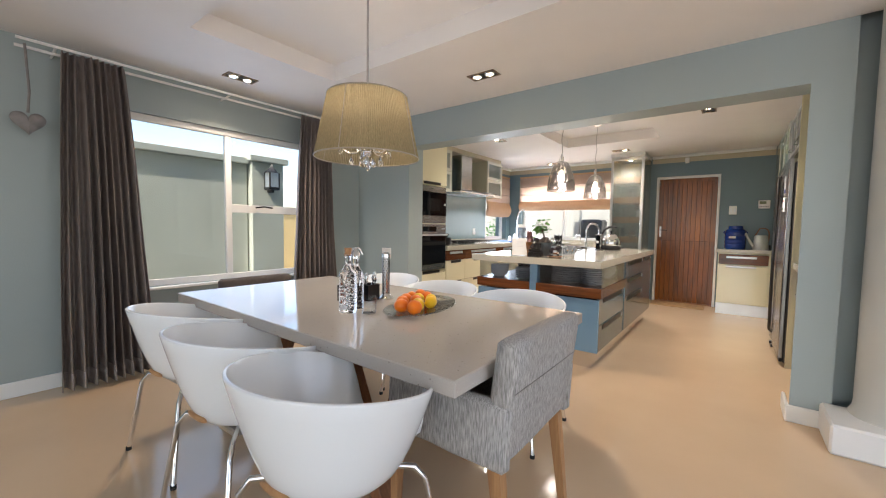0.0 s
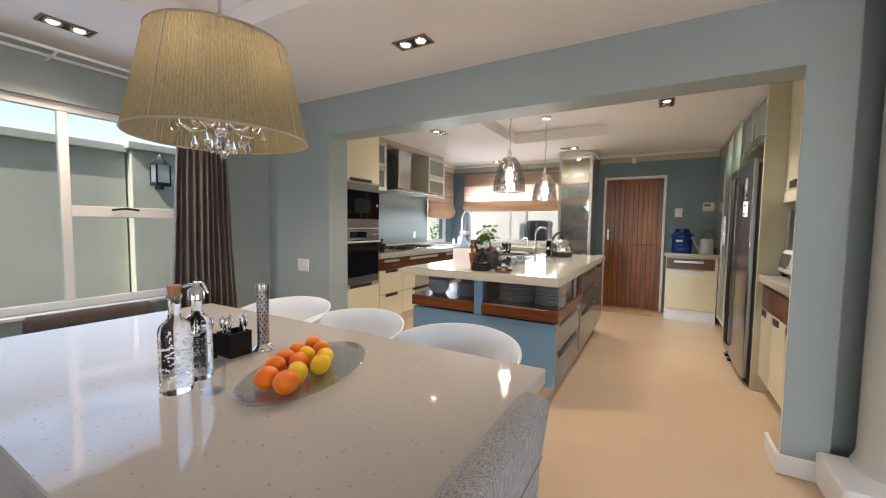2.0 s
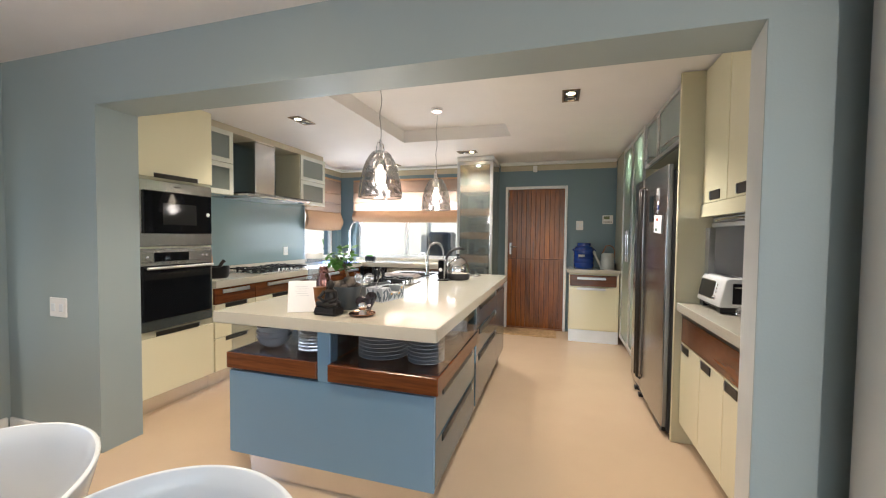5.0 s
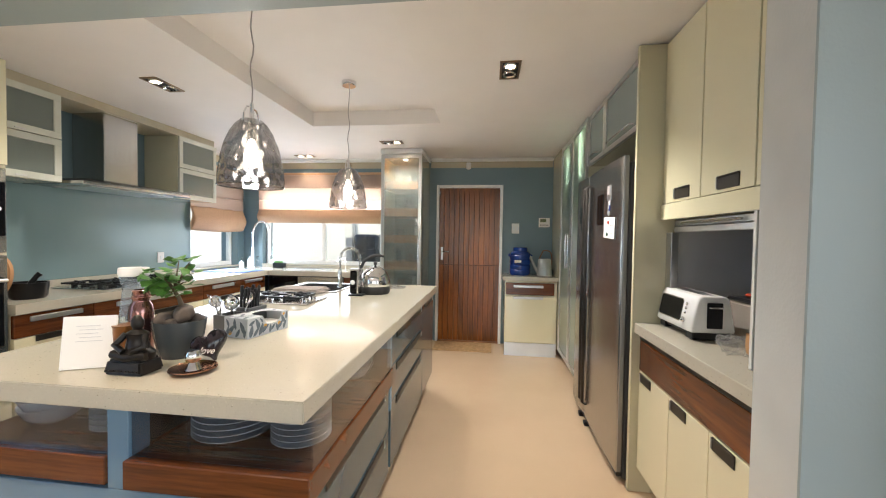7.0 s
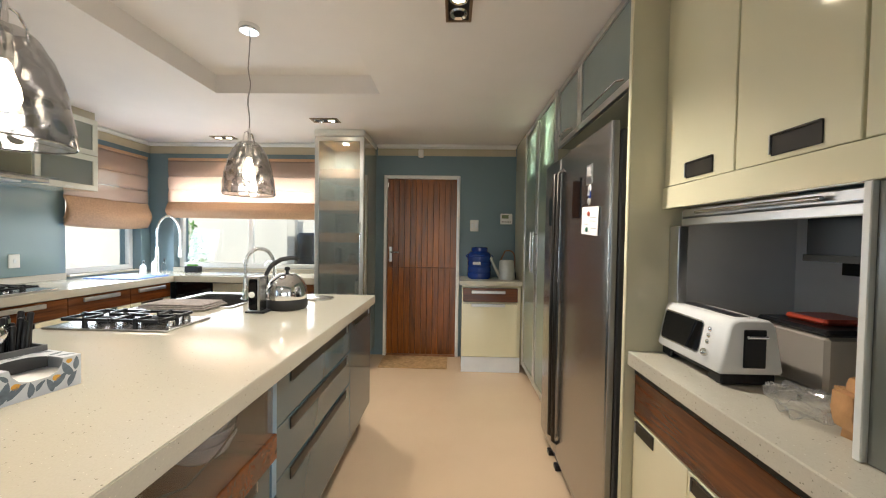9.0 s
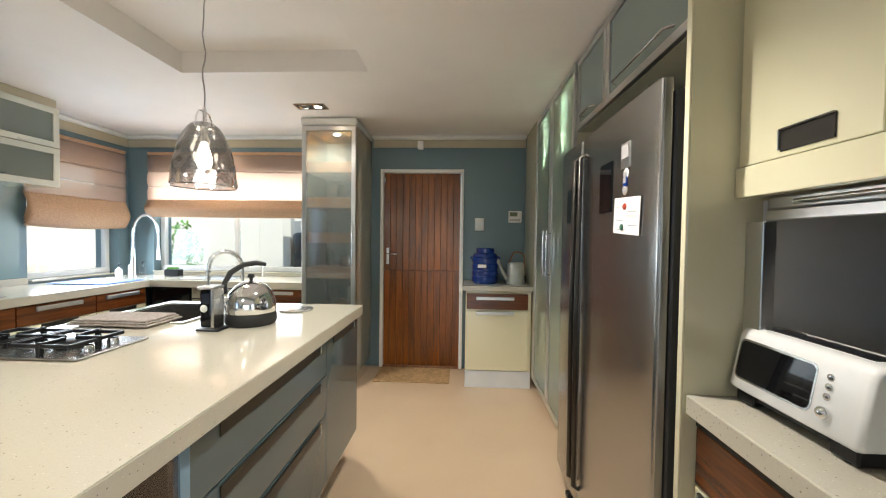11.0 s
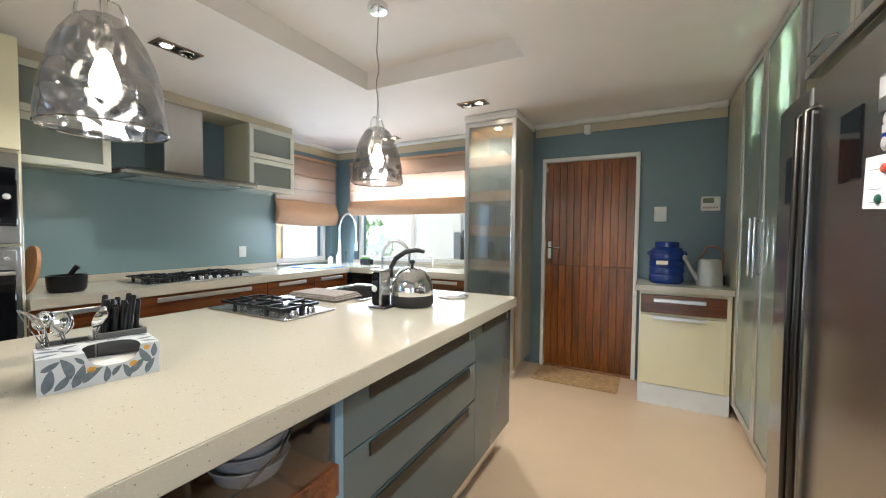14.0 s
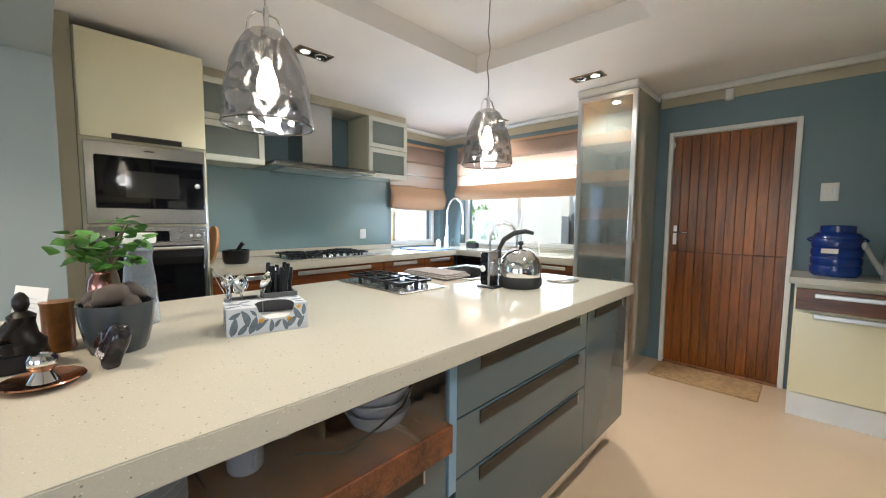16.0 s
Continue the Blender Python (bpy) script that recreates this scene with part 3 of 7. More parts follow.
def window(name, label, axis, at, a0, a1, z0, z1, posts, rails, deep=0.05, wide=0.05, sill=True):
    """A framed window in the plane axis = at; posts are upright bars, rails (z, from, to) level ones."""
    def put(nm, b0, b1, c0, c1, d0, d1, mat, par, bev=0.004):
        if axis == "x":
            return box(nm, d0, d1, b0, b1, c0, c1, mat, par, bev)
        return box(nm, b0, b1, d0, d1, c0, c1, mat, par, bev)
    mid = (at, (a0 + a1) / 2, z0) if axis == "x" else ((a0 + a1) / 2, at, z0)
    w = thing(name, label, "window", mid, kind="structure")
    f = put("window_frame", a0, a1, z0, z0 + wide, at - deep / 2, at + deep / 2, WHITE, w)
    put("head", a0, a1, z1 - wide, z1, at - deep / 2, at + deep / 2, WHITE, f)
    put("jamb", a0, a0 + wide, z0 + wide, z1 - wide, at - deep / 2, at + deep / 2, WHITE, f)
    put("jamb", a1 - wide, a1, z0 + wide, z1 - wide, at - deep / 2, at + deep / 2, WHITE, f)
    for p in posts:
        put("mullion", p - wide / 2, p + wide / 2, z0 + wide, z1 - wide, at - deep / 2 + 0.002, at + deep / 2 - 0.002, WHITE, f)
    for z, b0, b1 in rails:
        put("transom", b0, b1, z - 0.04, z + 0.04, at - deep / 2 + 0.004, at + deep / 2 - 0.004, WHITE, f)
    cuts = [a0 + wide] + [p + s for p in posts for s in (-wide / 2, wide / 2)] + [a1 - wide]
    for b0, b1 in zip(cuts[::2], cuts[1::2]):
        ob = put("pane", b0, b1, z0 + wide, z1 - wide, at - 0.003, at + 0.003, CLEAR, w, 0)
        ob.visible_shadow = False
    if sill:
        if axis == "x":
            box("window_sill", at + deep / 2, -2.96, a0 - 0.03, a1 + 0.03, z0 - 0.025, z0 - 0.001, WHITE, w, 0.004)
    return w


w1 = window("window_1", "white aluminium dining window with one opening light", "x", -3.06, 3.45, 5.30, 0.66, 2.08, [4.375], [(1.345, 4.40, 5.25)], wide=0.055)
tube("stay", [(-3.02, 4.62, 1.36), (-3.0, 4.70, 1.372), (-2.985, 4.78, 1.362)], 0.008, BLACK, w1, label="black window stay")
window("window_2", "white aluminium kitchen window beside the hob", "x", -3.12, 9.03, 9.87, 0.96, 2.06, [], [], sill=False)
window("window_3", "white aluminium kitchen window over the sink", "y", 10.12, -2.72, -0.86, 0.97, 1.985, [-1.86], [], sill=False)
structure(box("sill_1", -3.09, -2.965, 9.035, 9.865, 0.945, 0.962, STONE, bevel=0.003), "cream stone window ledge", "sill")
structure(box("sill_2", -2.715, -0.865, 9.98, 10.09, 0.953, 0.972, STONE, bevel=0.003), "cream stone window ledge", "sill")


def roman_blind(label, axis, at, a0, a1, top, bottom, seams, sag):
    mid = (at, (a0 + a1) / 2, bottom) if axis == "x" else ((a0 + a1) / 2, at, bottom)
    b = thing("roman_blind", label, "blind", mid, "kitchen blinds")

    def sheet(nm, z1, z0, bulge, mat):
        bm = bmesh.new()
        na, nz = 24, 8
        grid = []
        for i in range(nz + 1):
            v = i / nz
            row = []
            for k in range(na + 1):
                u = k / na
                off = bulge * math.sin(math.pi * v) + 0.006 * noise.noise(Vector((u * 5, v * 3, z1 * 9)))
                z = z1 + (z0 - z1) * v - sag * (1 - (2 * u - 1) ** 2) * (v if z0 == bottom else 0)
                a = a0 + (a1 - a0) * u
                row.append(bm.verts.new((at + off, a, z) if axis == "x" else (a, at - off, z)))
            grid.append(row)
        for i in range(nz):
            for k in range(na):
                bm.faces.new((grid[i][k], grid[i][k + 1], grid[i + 1][k + 1], grid[i + 1][k]))
        ob = part(nm, bm, mat, b, smooth=True)
        mod = ob.modifiers.new("thick", "SOLIDIFY")
        mod.thickness = 0.002
    zs = [top] + seams
    for z1, z0 in zip(zs, zs[1:]):
        sheet("panel", z1, z0 + 0.002, 0.012, BLIND)
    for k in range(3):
        sheet("fold", seams[-1] + 0.02 - 0.012 * k, bottom + 0.03 * (2 - k), 0.03 + 0.012 * k, BLIND_SHADED)
    if axis == "x":
        box("head_rail", at - 0.012, at + 0.012, a0, a1, top, top + 0.03, BLIND_SHADED, b, 0.003)
    else:
        box("head_rail", a0, a1, at - 0.012, at + 0.012, top, top + 0.03, BLIND_SHADED, b, 0.003)
    return b


roman_blind("peach fabric roman blind half lowered beside the hob", "x", -2.965, 8.98, 9.92, 2.20, 1.42, [2.00, 1.84, 1.68], 0.02)
roman_blind("peach fabric roman blind half lowered over the sink", "y", 9.955, -2.74, -0.87, 2.20, 1.545, [2.02, 1.86, 1.71], 0.0)

# ---- cabinet helpers ----
GRIP_EDGE = paint("bronze_grip_edge", (0.10, 0.09, 0.075), 0.36, metal=0.9)


def slot_x(par, x, y0, y1, z0, z1, s=1):
    """A recessed grip let into a front that faces along x (s = 1: towards +x)."""
    a, b = (x, x + 0.004) if s > 0 else (x - 0.004, x)
    h = box("handle", a, b, y0, y1, z0, z1, SHADOWGAP, par, 0.001, "recessed bronze grip")
    a, b = (x, x + 0.009) if s > 0 else (x - 0.009, x)
    box("lip", a, b, y0, y1, z1 - 0.004, z1 + 0.001, GRIP_EDGE, h, 0.001)
    box("cheek", a, b, y1 - 0.001, y1 + 0.003, z0 + 0.004, z1, ALU, h, 0.001, "bright aluminium end")


def bar_x(par, x, y0, y1, z, s=1):
    box("handle", min(x, x + 0.016 * s), max(x, x + 0.016 * s), y0, y1, z - 0.02, z + 0.012, ALU, par, 0.004, "satin aluminium strip handle")


# ---- oven tower ----
tw = thing("oven_tower", "tall cream gloss cabinet housing microwave and oven", "cabinet", (-2.65, 6.58, 0))
box("body", -2.995, -2.345, 6.255, 6.895, 0.13, 2.345, BEIGE, tw, 0.002)
box("top_door", -2.343, -2.32, 6.262, 6.888, 1.745, 2.345, CREAM, tw, 0.003)
slot_x(tw, -2.32, 6.40, 6.75, 1.742, 1.775)
box("drawer_front", -2.343, -2.32, 6.262, 6.888, 0.14, 0.575, CREAM, tw, 0.003)
slot_x(tw, -2.32, 6.40, 6.75, 0.578, 0.612)
box("plinth", -2.42, -2.40, 6.26, 6.89, 0.0, 0.13, KICK, tw, 0.001, "mirror-finish kickboard")
structure(box("trim_filler", -2.995, -2.36, 6.172, 6.253, 0.0, 2.408, BAND, bevel=0.001), "beige filler strip beside the oven tower", "trim")

mw = thing("microwave", "built-in stainless microwave with black glass door", "microwave", (-2.33, 6.575, 1.24))
box("face", -2.343, -2.318, 6.272, 6.878, 1.24, 1.725, STEELH, mw, 0.004)
box("door", -2.318, -2.300, 6.315, 6.865, 1.335, 1.645, GLOSSBLACK, mw, 0.006)
box("window", -2.300, -2.298, 6.45, 6.72, 1.40, 1.56, paint("microwave_mesh", (0.02, 0.02, 0.02), 0.07), mw, 0)
ball("knob", (-2.299, 6.825, 1.49), 0.016, WHITE, mw, sx=0.5)
box("badge", -2.318, -2.3165, 6.55, 6.60, 1.685, 1.692, DARK, mw, 0)

ov = thing("oven", "built-in stainless oven with black glass door", "oven", (-2.33, 6.575, 0.615))
box("face", -2.343, -2.318, 6.272, 6.878, 0.622, 1.225, STEELH, ov, 0.004)
box("control_panel", -2.318, -2.312, 6.29, 6.86, 1.125, 1.205, STEELH, ov, 0.003)
box("display", -2.312, -2.310, 6.39, 6.66, 1.130, 1.195, GLOSSBLACK, ov, 0.002)
for y in (6.34, 6.78, 6.82):
    ball("knob", (-2.308, y, 1.162), 0.012, CHROME, ov, sx=0.7)
box("door", -2.318, -2.298, 6.30, 6.85, 0.70, 1.10, GLOSSBLACK, ov, 0.006)
tube("handle", [(-2.265, 6.31, 1.085), (-2.265, 6.84, 1.085)], 0.010, ALU, ov, label="satin steel bar handle")
for y in (6.34, 6.81):
    tube("handle_post", [(-2.30, y, 1.085), (-2.265, y, 1.085)], 0.007, ALU, ov)

# ---- west run of base units ----
cuts = [6.90, 7.36, 8.40, 8.95, 9.43]
for i, (y0, y1) in enumerate(zip(cuts, cuts[1:])):
    u = thing("base_cabinet", "base unit with a wood-veneer drawer above cream gloss drawers", "cabinet", (-2.65, (y0 + y1) / 2, 0), "west base units")
    box("body", -2.99, -2.345, y0 + 0.001, y1 - 0.001, 0.13, 0.868, BEIGE, u, 0)
    m = (y0 + y1) / 2
    d = min(0.16, (y1 - y0) / 2 - 0.08) if i != 1 else 0.36
    top = box("top_drawer", -2.343, -2.32, y0 + 0.003, y1 - 0.003, 0.725, 0.862, WALNUT, u, 0.002, "red-brown veneer drawer front")
    bar_x(top, -2.32, m - d, m + d, 0.835)
    for z0, z1 in ((0.43, 0.72), (0.14, 0.425)):
        fr = box("drawer_front", -2.343, -2.32, y0 + 0.003, y1 - 0.003, z0, z1, CREAM, u, 0.002)
        slot_x(fr, -2.32, m - d * 0.8, m + d * 0.8, z1 - 0.035, z1 + 0.002)
    box("plinth", -2.42, -2.40, y0, y1, 0.0, 0.13, KICK, u, 0.001)

# north run
u = thing("dishwasher", "black-fronted dishwasher under the window worktop", "dishwasher", (-2.05, 9.7, 0))
box("body", -2.31, -1.92, 9.49, 9.98, 0.0, 0.865, DARK, u, 0.003)
box("door", -2.30, -1.93, 9.47, 9.49, 0.14, 0.86, GLOSSBLACK, u, 0.004)
u = thing("dishwasher", "stainless dishwasher under the window worktop", "dishwasher", (-1.62, 9.7, 0))
box("body", -1.915, -1.32, 9.49, 9.98, 0.0, 0.865, DARK, u, 0.003)
box("door", -1.91, -1.325, 9.465, 9.49, 0.14, 0.76, STEEL, u, 0.004)
box("control_strip", -1.91, -1.325, 9.465, 9.49, 0.765, 0.86, STEEL, u, 0.004)
u = thing("base_cabinet", "base unit with a wood-veneer drawer above a cream gloss door", "cabinet", (-1.08, 9.7, 0))
box("body", -1.315, -0.845, 9.49, 9.98, 0.13, 0.868, BEIGE, u, 0)
top = box("top_drawer", -1.312, -0.848, 9.467, 9.49, 0.725, 0.862, WALNUT_X, u, 0.002, "red-brown veneer drawer front")
box("handle", -1.22, -0.94, 9.452, 9.467, 0.815, 0.845, ALU, top, 0.004)
box("door", -1.312, -0.848, 9.467, 9.49, 0.14, 0.72, CREAM, u, 0.002)
box("plinth", -1.312, -0.848, 9.55, 9.56, 0.0, 0.13, KICK, u, 0.001)

wt = thing("worktop", "cream speckled engineered-stone worktop round the corner", "worktop", (-2.65, 9.45, 0.87))
bm = bmesh.new()
add_box(bm, -2.998, -2.30, 6.90, 9.45, 0.87, 0.93)
add_box(bm, -2.998, -0.835, 9.45, 9.978, 0.87, 0.93)
part("slab", bm, STONE, wt)
boxes("upstand", [(-2.996, -2.98, 6.90, 9.02, 0.9305, 0.985), (-2.70, -0.84, 9.965, 9.979, 0.9305, 0.952)], STONE, wt, 0.002)

structure(box("trim_splashback", -2.999, -2.99, 6.90, 8.97, 0.986, 1.72, SPLASH, bevel=0.001), "glossy blue-green painted glass splashback", "splashback")
sink = thing("sink", "stainless steel sink let into the corner worktop", "sink", (-1.95, 9.72, 0.93))
boxes("rim", [(-2.12, -1.60, 9.56, 9.60, 0.9302, 0.936), (-2.12, -1.60, 9.86, 9.90, 0.9302, 0.936), (-2.12, -2.08, 9.60, 9.86, 0.9302, 0.936), (-1.64, -1.60, 9.60, 9.86, 0.9302, 0.936)], STEEL, sink, 0.001)
box("bowl", -2.08, -1.64, 9.60, 9.86, 0.9302, 0.932, DARKSTEEL, sink, 0)

# ---- hob, hood and wall cabinets ----


def gas_hob(name, label, x0, x1, y0, y1, z, burners, knobs, plate=STEEL):
    h = thing(name, label, "hob", ((x0 + x1) / 2, (y0 + y1) / 2, z))
    box("plate", x0, x1, y0, y1, z + 0.0005, z + 0.009, plate, h, 0.004)
    for bx_, by_, r in burners:
        bu = lathe("burner", [(r * 1.15, z + 0.009), (r * 1.15, z + 0.016), (r, z + 0.018), (r, z + 0.027), (r * 0.8, z + 0.031), (0, z + 0.031)], BLACK, h, bx_, by_, 20)
        g = bmesh.new()
        w = 0.105
        for dx, dy in ((1, 0), (-1, 0), (0, 1), (0, -1)):
            xa, xb = sorted((bx_ + dx * r * 0.5, bx_ + dx * w))
            ya, yb = sorted((by_ + dy * r * 0.5, by_ + dy * w))
            add_box(g, xa - 0.006 * abs(dy), xb + 0.006 * abs(dy), ya - 0.006 * abs(dx), yb + 0.006 * abs(dx), z + 0.034, z + 0.048, 0.002)
            cx, cy = bx_ + dx * w, by_ + dy * w
            add_box(g, cx - 0.008, cx + 0.008, cy - 0.008, cy + 0.008, z + 0.008, z + 0.05, 0.002)
        for s in (-1, 1):
            add_box(g, bx_ - w, bx_ + w, by_ + s * w - 0.006, by_ + s * w + 0.006, z + 0.031, z + 0.044, 0.002)
            add_box(g, bx_ + s * w - 0.006, bx_ + s * w + 0.006, by_ - w, by_ + w, z + 0.031, z + 0.044, 0.002)
        part("grate", g, BLACK, h, "black cast-iron pan grate")
    for kx, ky in knobs:
        lathe("knob", [(0.019, z + 0.009), (0.018, z + 0.026), (0.014, z + 0.031), (0, z + 0.031)], CHROME, h, kx, ky, 16)
    return h


gas_hob("gas_hob", "wide stainless five-burner gas hob with black grates", -2.86, -2.38, 7.50, 8.40, 0.93,
        [(-2.73, 7.66, 0.035), (-2.50, 7.66, 0.028), (-2.66, 7.92, 0.05), (-2.73, 8.18, 0.035), (-2.50, 8.16, 0.028)], [(-2.44, 7.80 + 0.07 * k + 0.02) for k in range(5)])
gas_hob("gas_hob", "small two-burner gas hob let into the island", -1.225, -0.665, 7.235, 7.535, 0.93,
        [(-1.07, 7.385, 0.032), (-0.84, 7.385, 0.042)], [(-0.72, 7.33), (-0.72, 7.43)], DARKSTEEL)

hood = thing("cooker_hood", "stainless chimney hood with a flat glass canopy", "cooker hood", (-2.75, 7.91, 1.70))
box("canopy", -2.985, -2.47, 7.42, 8.42, 1.718, 1.745, STEELH, hood, 0.004)
box("glass_edge", -2.985, -2.40, 7.40, 8.425, 1.746, 1.754, SMOKE, hood, 0.002)
box("chimney", -2.985, -2.68, 7.76, 8.06, 1.755, 2.40, STEEL, hood, 0.006)
box("filter", -2.90, -2.55, 7.55, 8.30, 1.712, 1.717, ALU, hood, 0.001)

for y0, y1 in ((6.90, 7.395), (8.435, 8.95)):
    c = thing("wall_cabinet", "beige wall cabinet with two frosted glass flap doors", "cabinet", (-2.80, (y0 + y1) / 2, 1.72), "hob wall cabinets")
    for nm, r in (("side", (-2.995, -2.63, y0, y0 + 0.018, 1.72, 2.34)), ("side", (-2.995, -2.63, y1 - 0.018, y1, 1.72, 2.34)), ("bottom", (-2.995, -2.63, y0 + 0.018, y1 - 0.018, 1.72, 1.738)),
                  ("top", (-2.995, -2.63, y0 + 0.018, y1 - 0.018, 2.322, 2.34)), ("shelf", (-2.984, -2.64, y0 + 0.018, y1 - 0.018, 2.02, 2.035)), ("back", (-2.995, -2.985, y0 + 0.018, y1 - 0.018, 1.738, 2.322))):
        box(nm, *r, BEIGE, c, 0.001)
    for z0, z1 in ((1.722, 2.022), (2.028, 2.338)):
        d = boxes("flap_door", [(-2.628, -2.607, y0 + 0.002, y1 - 0.002, z0, z0 + 0.045), (-2.628, -2.607, y0 + 0.002, y1 - 0.002, z1 - 0.045, z1),
                                (-2.628, -2.607, y0 + 0.002, y0 + 0.047, z0 + 0.045, z1 - 0.045), (-2.628, -2.607, y1 - 0.047, y1 - 0.002, z0 + 0.045, z1 - 0.045)], paint("pale_flap_frame", (0.62, 0.63, 0.55), 0.2), c, 0.002)
        box("pane", -2.622, -2.616, y0 + 0.047, y1 - 0.047, z0 + 0.045, z1 - 0.045, FROST, d, 0)
        box("handle", -2.607, -2.60, (y0 + y1) / 2 - 0.03, (y0 + y1) / 2 + 0.03, z0 + 0.01, z0 + 0.018, ALU, d, 0.001)
    for k in range(4):
        lathe("stored_glass", [(0.03, 1.739), (0.035, 1.85)], PAPER, c, -2.8, y0 + 0.10 + 0.09 * k, 12)
structure(box("trim_bulkhead", -2.995, -2.64, 6.90, 8.955, 2.345, 2.409, BAND, bevel=0.001), "beige boxing above the wall cabinets", "trim")

# ---- tall glass cabinet ----
tg = thing("display_cabinet", "tall lit cabinet with frosted glass door and wooden shelves", "cabinet", (-0.59, 9.7, 0))
box("side_panel", -0.366, -0.345, 9.42, 9.995, 0.10, 2.345, paint("mirror_gloss_beige", (0.40, 0.36, 0.25), 0.035, var=0.02, coat=1.0), tg, 0.002, "glossy beige side panel")
box("side_panel", -0.835, -0.815, 9.42, 9.995, 0.10, 2.345, BEIGE, tg, 0.002)
box("back_panel", -0.815, -0.366, 9.975, 9.995, 0.10, 2.345, paint("grey_back_panel", (0.22, 0.22, 0.20), 0.4), tg, 0)
box("top_panel", -0.815, -0.366, 9.42, 9.975, 2.325, 2.345, BEIGE, tg, 0)
for z in (0.14, 0.62, 0.98, 1.30, 1.62, 1.94):
    box("shelf", -0.814, -0.367, 9.45, 9.974, z, z + 0.095, wood("shelf_wood", (0.50, 0.19, 0.05), (0.72, 0.31, 0.09), axis="x", rough=0.4) if z == 0.14 else bpy.data.materials["shelf_wood"], tg, 0.002)
df = boxes("door", [(-0.834, -0.795, 9.395, 9.418, 0.105, 2.34), (-0.385, -0.346, 9.395, 9.418, 0.105, 2.34), (-0.795, -0.385, 9.395, 9.418, 0.105, 0.15), (-0.795, -0.385, 9.395, 9.418, 2.30, 2.34)], ALU, tg, 0.002, "satin aluminium door frame")
box("pane", -0.795, -0.385, 9.404, 9.410, 0.15, 2.30, thin_glass("frosted_door_glass", frost=0.36, body=(0.32, 0.36, 0.33), gloss=0.25, soft=0.08), df, 0)
tube("handle", [(-0.372, 9.375, 1.10), (-0.372, 9.375, 1.50)], 0.006, CHROME, df)
box("plinth", -0.83, -0.35, 9.46, 9.99, 0.0, 0.10, KICK, tg, 0.001)
box("pelmet", -0.84, -0.335, 9.37, 9.99, 2.346, 2.408, WHITE, tg, 0.012, "white moulded top")
lathe("spot", [(0.03, 2.318), (0.03, 2.323)], STRIP, tg, -0.59, 9.62, 16)
lamp("display_spot", "SPOT", look((-0.59, 9.62, 2.30), (-0.59, 9.47, 0)), 12, (1.0, 0.92, 0.76), radius=0.03, cone=110)
for k, (x, z, r, h) in enumerate((x, z + 0.0455, r, h) for x, z, r, h in [(-0.70, 1.03, 0.035, 0.16), (-0.55, 1.03, 0.05, 0.1), (-0.46, 1.35, 0.04, 0.13), (-0.68, 1.35, 0.045, 0.12), (-0.58, 1.67, 0.05, 0.15), (-0.66, 0.67, 0.05, 0.14), (-0.48, 0.67, 0.04, 0.18), (-0.6, 1.99, 0.06, 0.1)]):
    jar = thing("storage_jar", "storage jar on a cabinet shelf behind frosted glass", "jar", (x, 9.75, z), "cabinet jars")
    lathe("body", [(0, z), (r, z), (r, z + h * 0.8), (r * 0.7, z + h * 0.9)], [POT, AMBER, PAPER, ORNAMENT][k % 4], jar, x, 9.75, 16)
    lathe("lid", [(r * 0.72, z + h * 0.9), (r * 0.72, z + h), (0, z + h)], DARK, jar, x, 9.75, 16)

# ---- small cream unit by the door ----
u = thing("base_cabinet", "cream gloss cabinet with a veneer drawer beside the back door", "cabinet", (0.94, 9.75, 0))
box("body", 0.645, 1.238, 9.51, 9.985, 0.13, 0.885, CREAM, u, 0.001)
top = box("top_drawer", 0.655, 1.205, 9.485, 9.509, 0.72, 0.86, WALNUT_X, u, 0.002, "red-brown veneer drawer front")
box("handle", 0.74, 1.08, 9.466, 9.485, 0.805, 0.835, ALU, top, 0.004)
dr = box("door", 0.655, 1.205, 9.485, 9.509, 0.165, 0.70, CREAM, u, 0.002)
box("handle", 0.74, 1.08, 9.466, 9.485, 0.672, 0.702, ALU, dr, 0.004)
# bluish white colour paints in the kickboard's reflection of window and floor
box("plinth", 0.645, 1.238, 9.50, 9.509, 0.0, 0.155, paint("painted_reflection_kickboard", (0.78, 0.82, 0.86), 0.35, metal=0.4), u, 0.001, "mirror-finish kickboard")
wt2 = tagged(box("worktop", 0.615, 1.244, 9.465, 9.993, 0.887, 0.93, STONE, bevel=0.003), "cream speckled stone top beside the back door", "worktop")

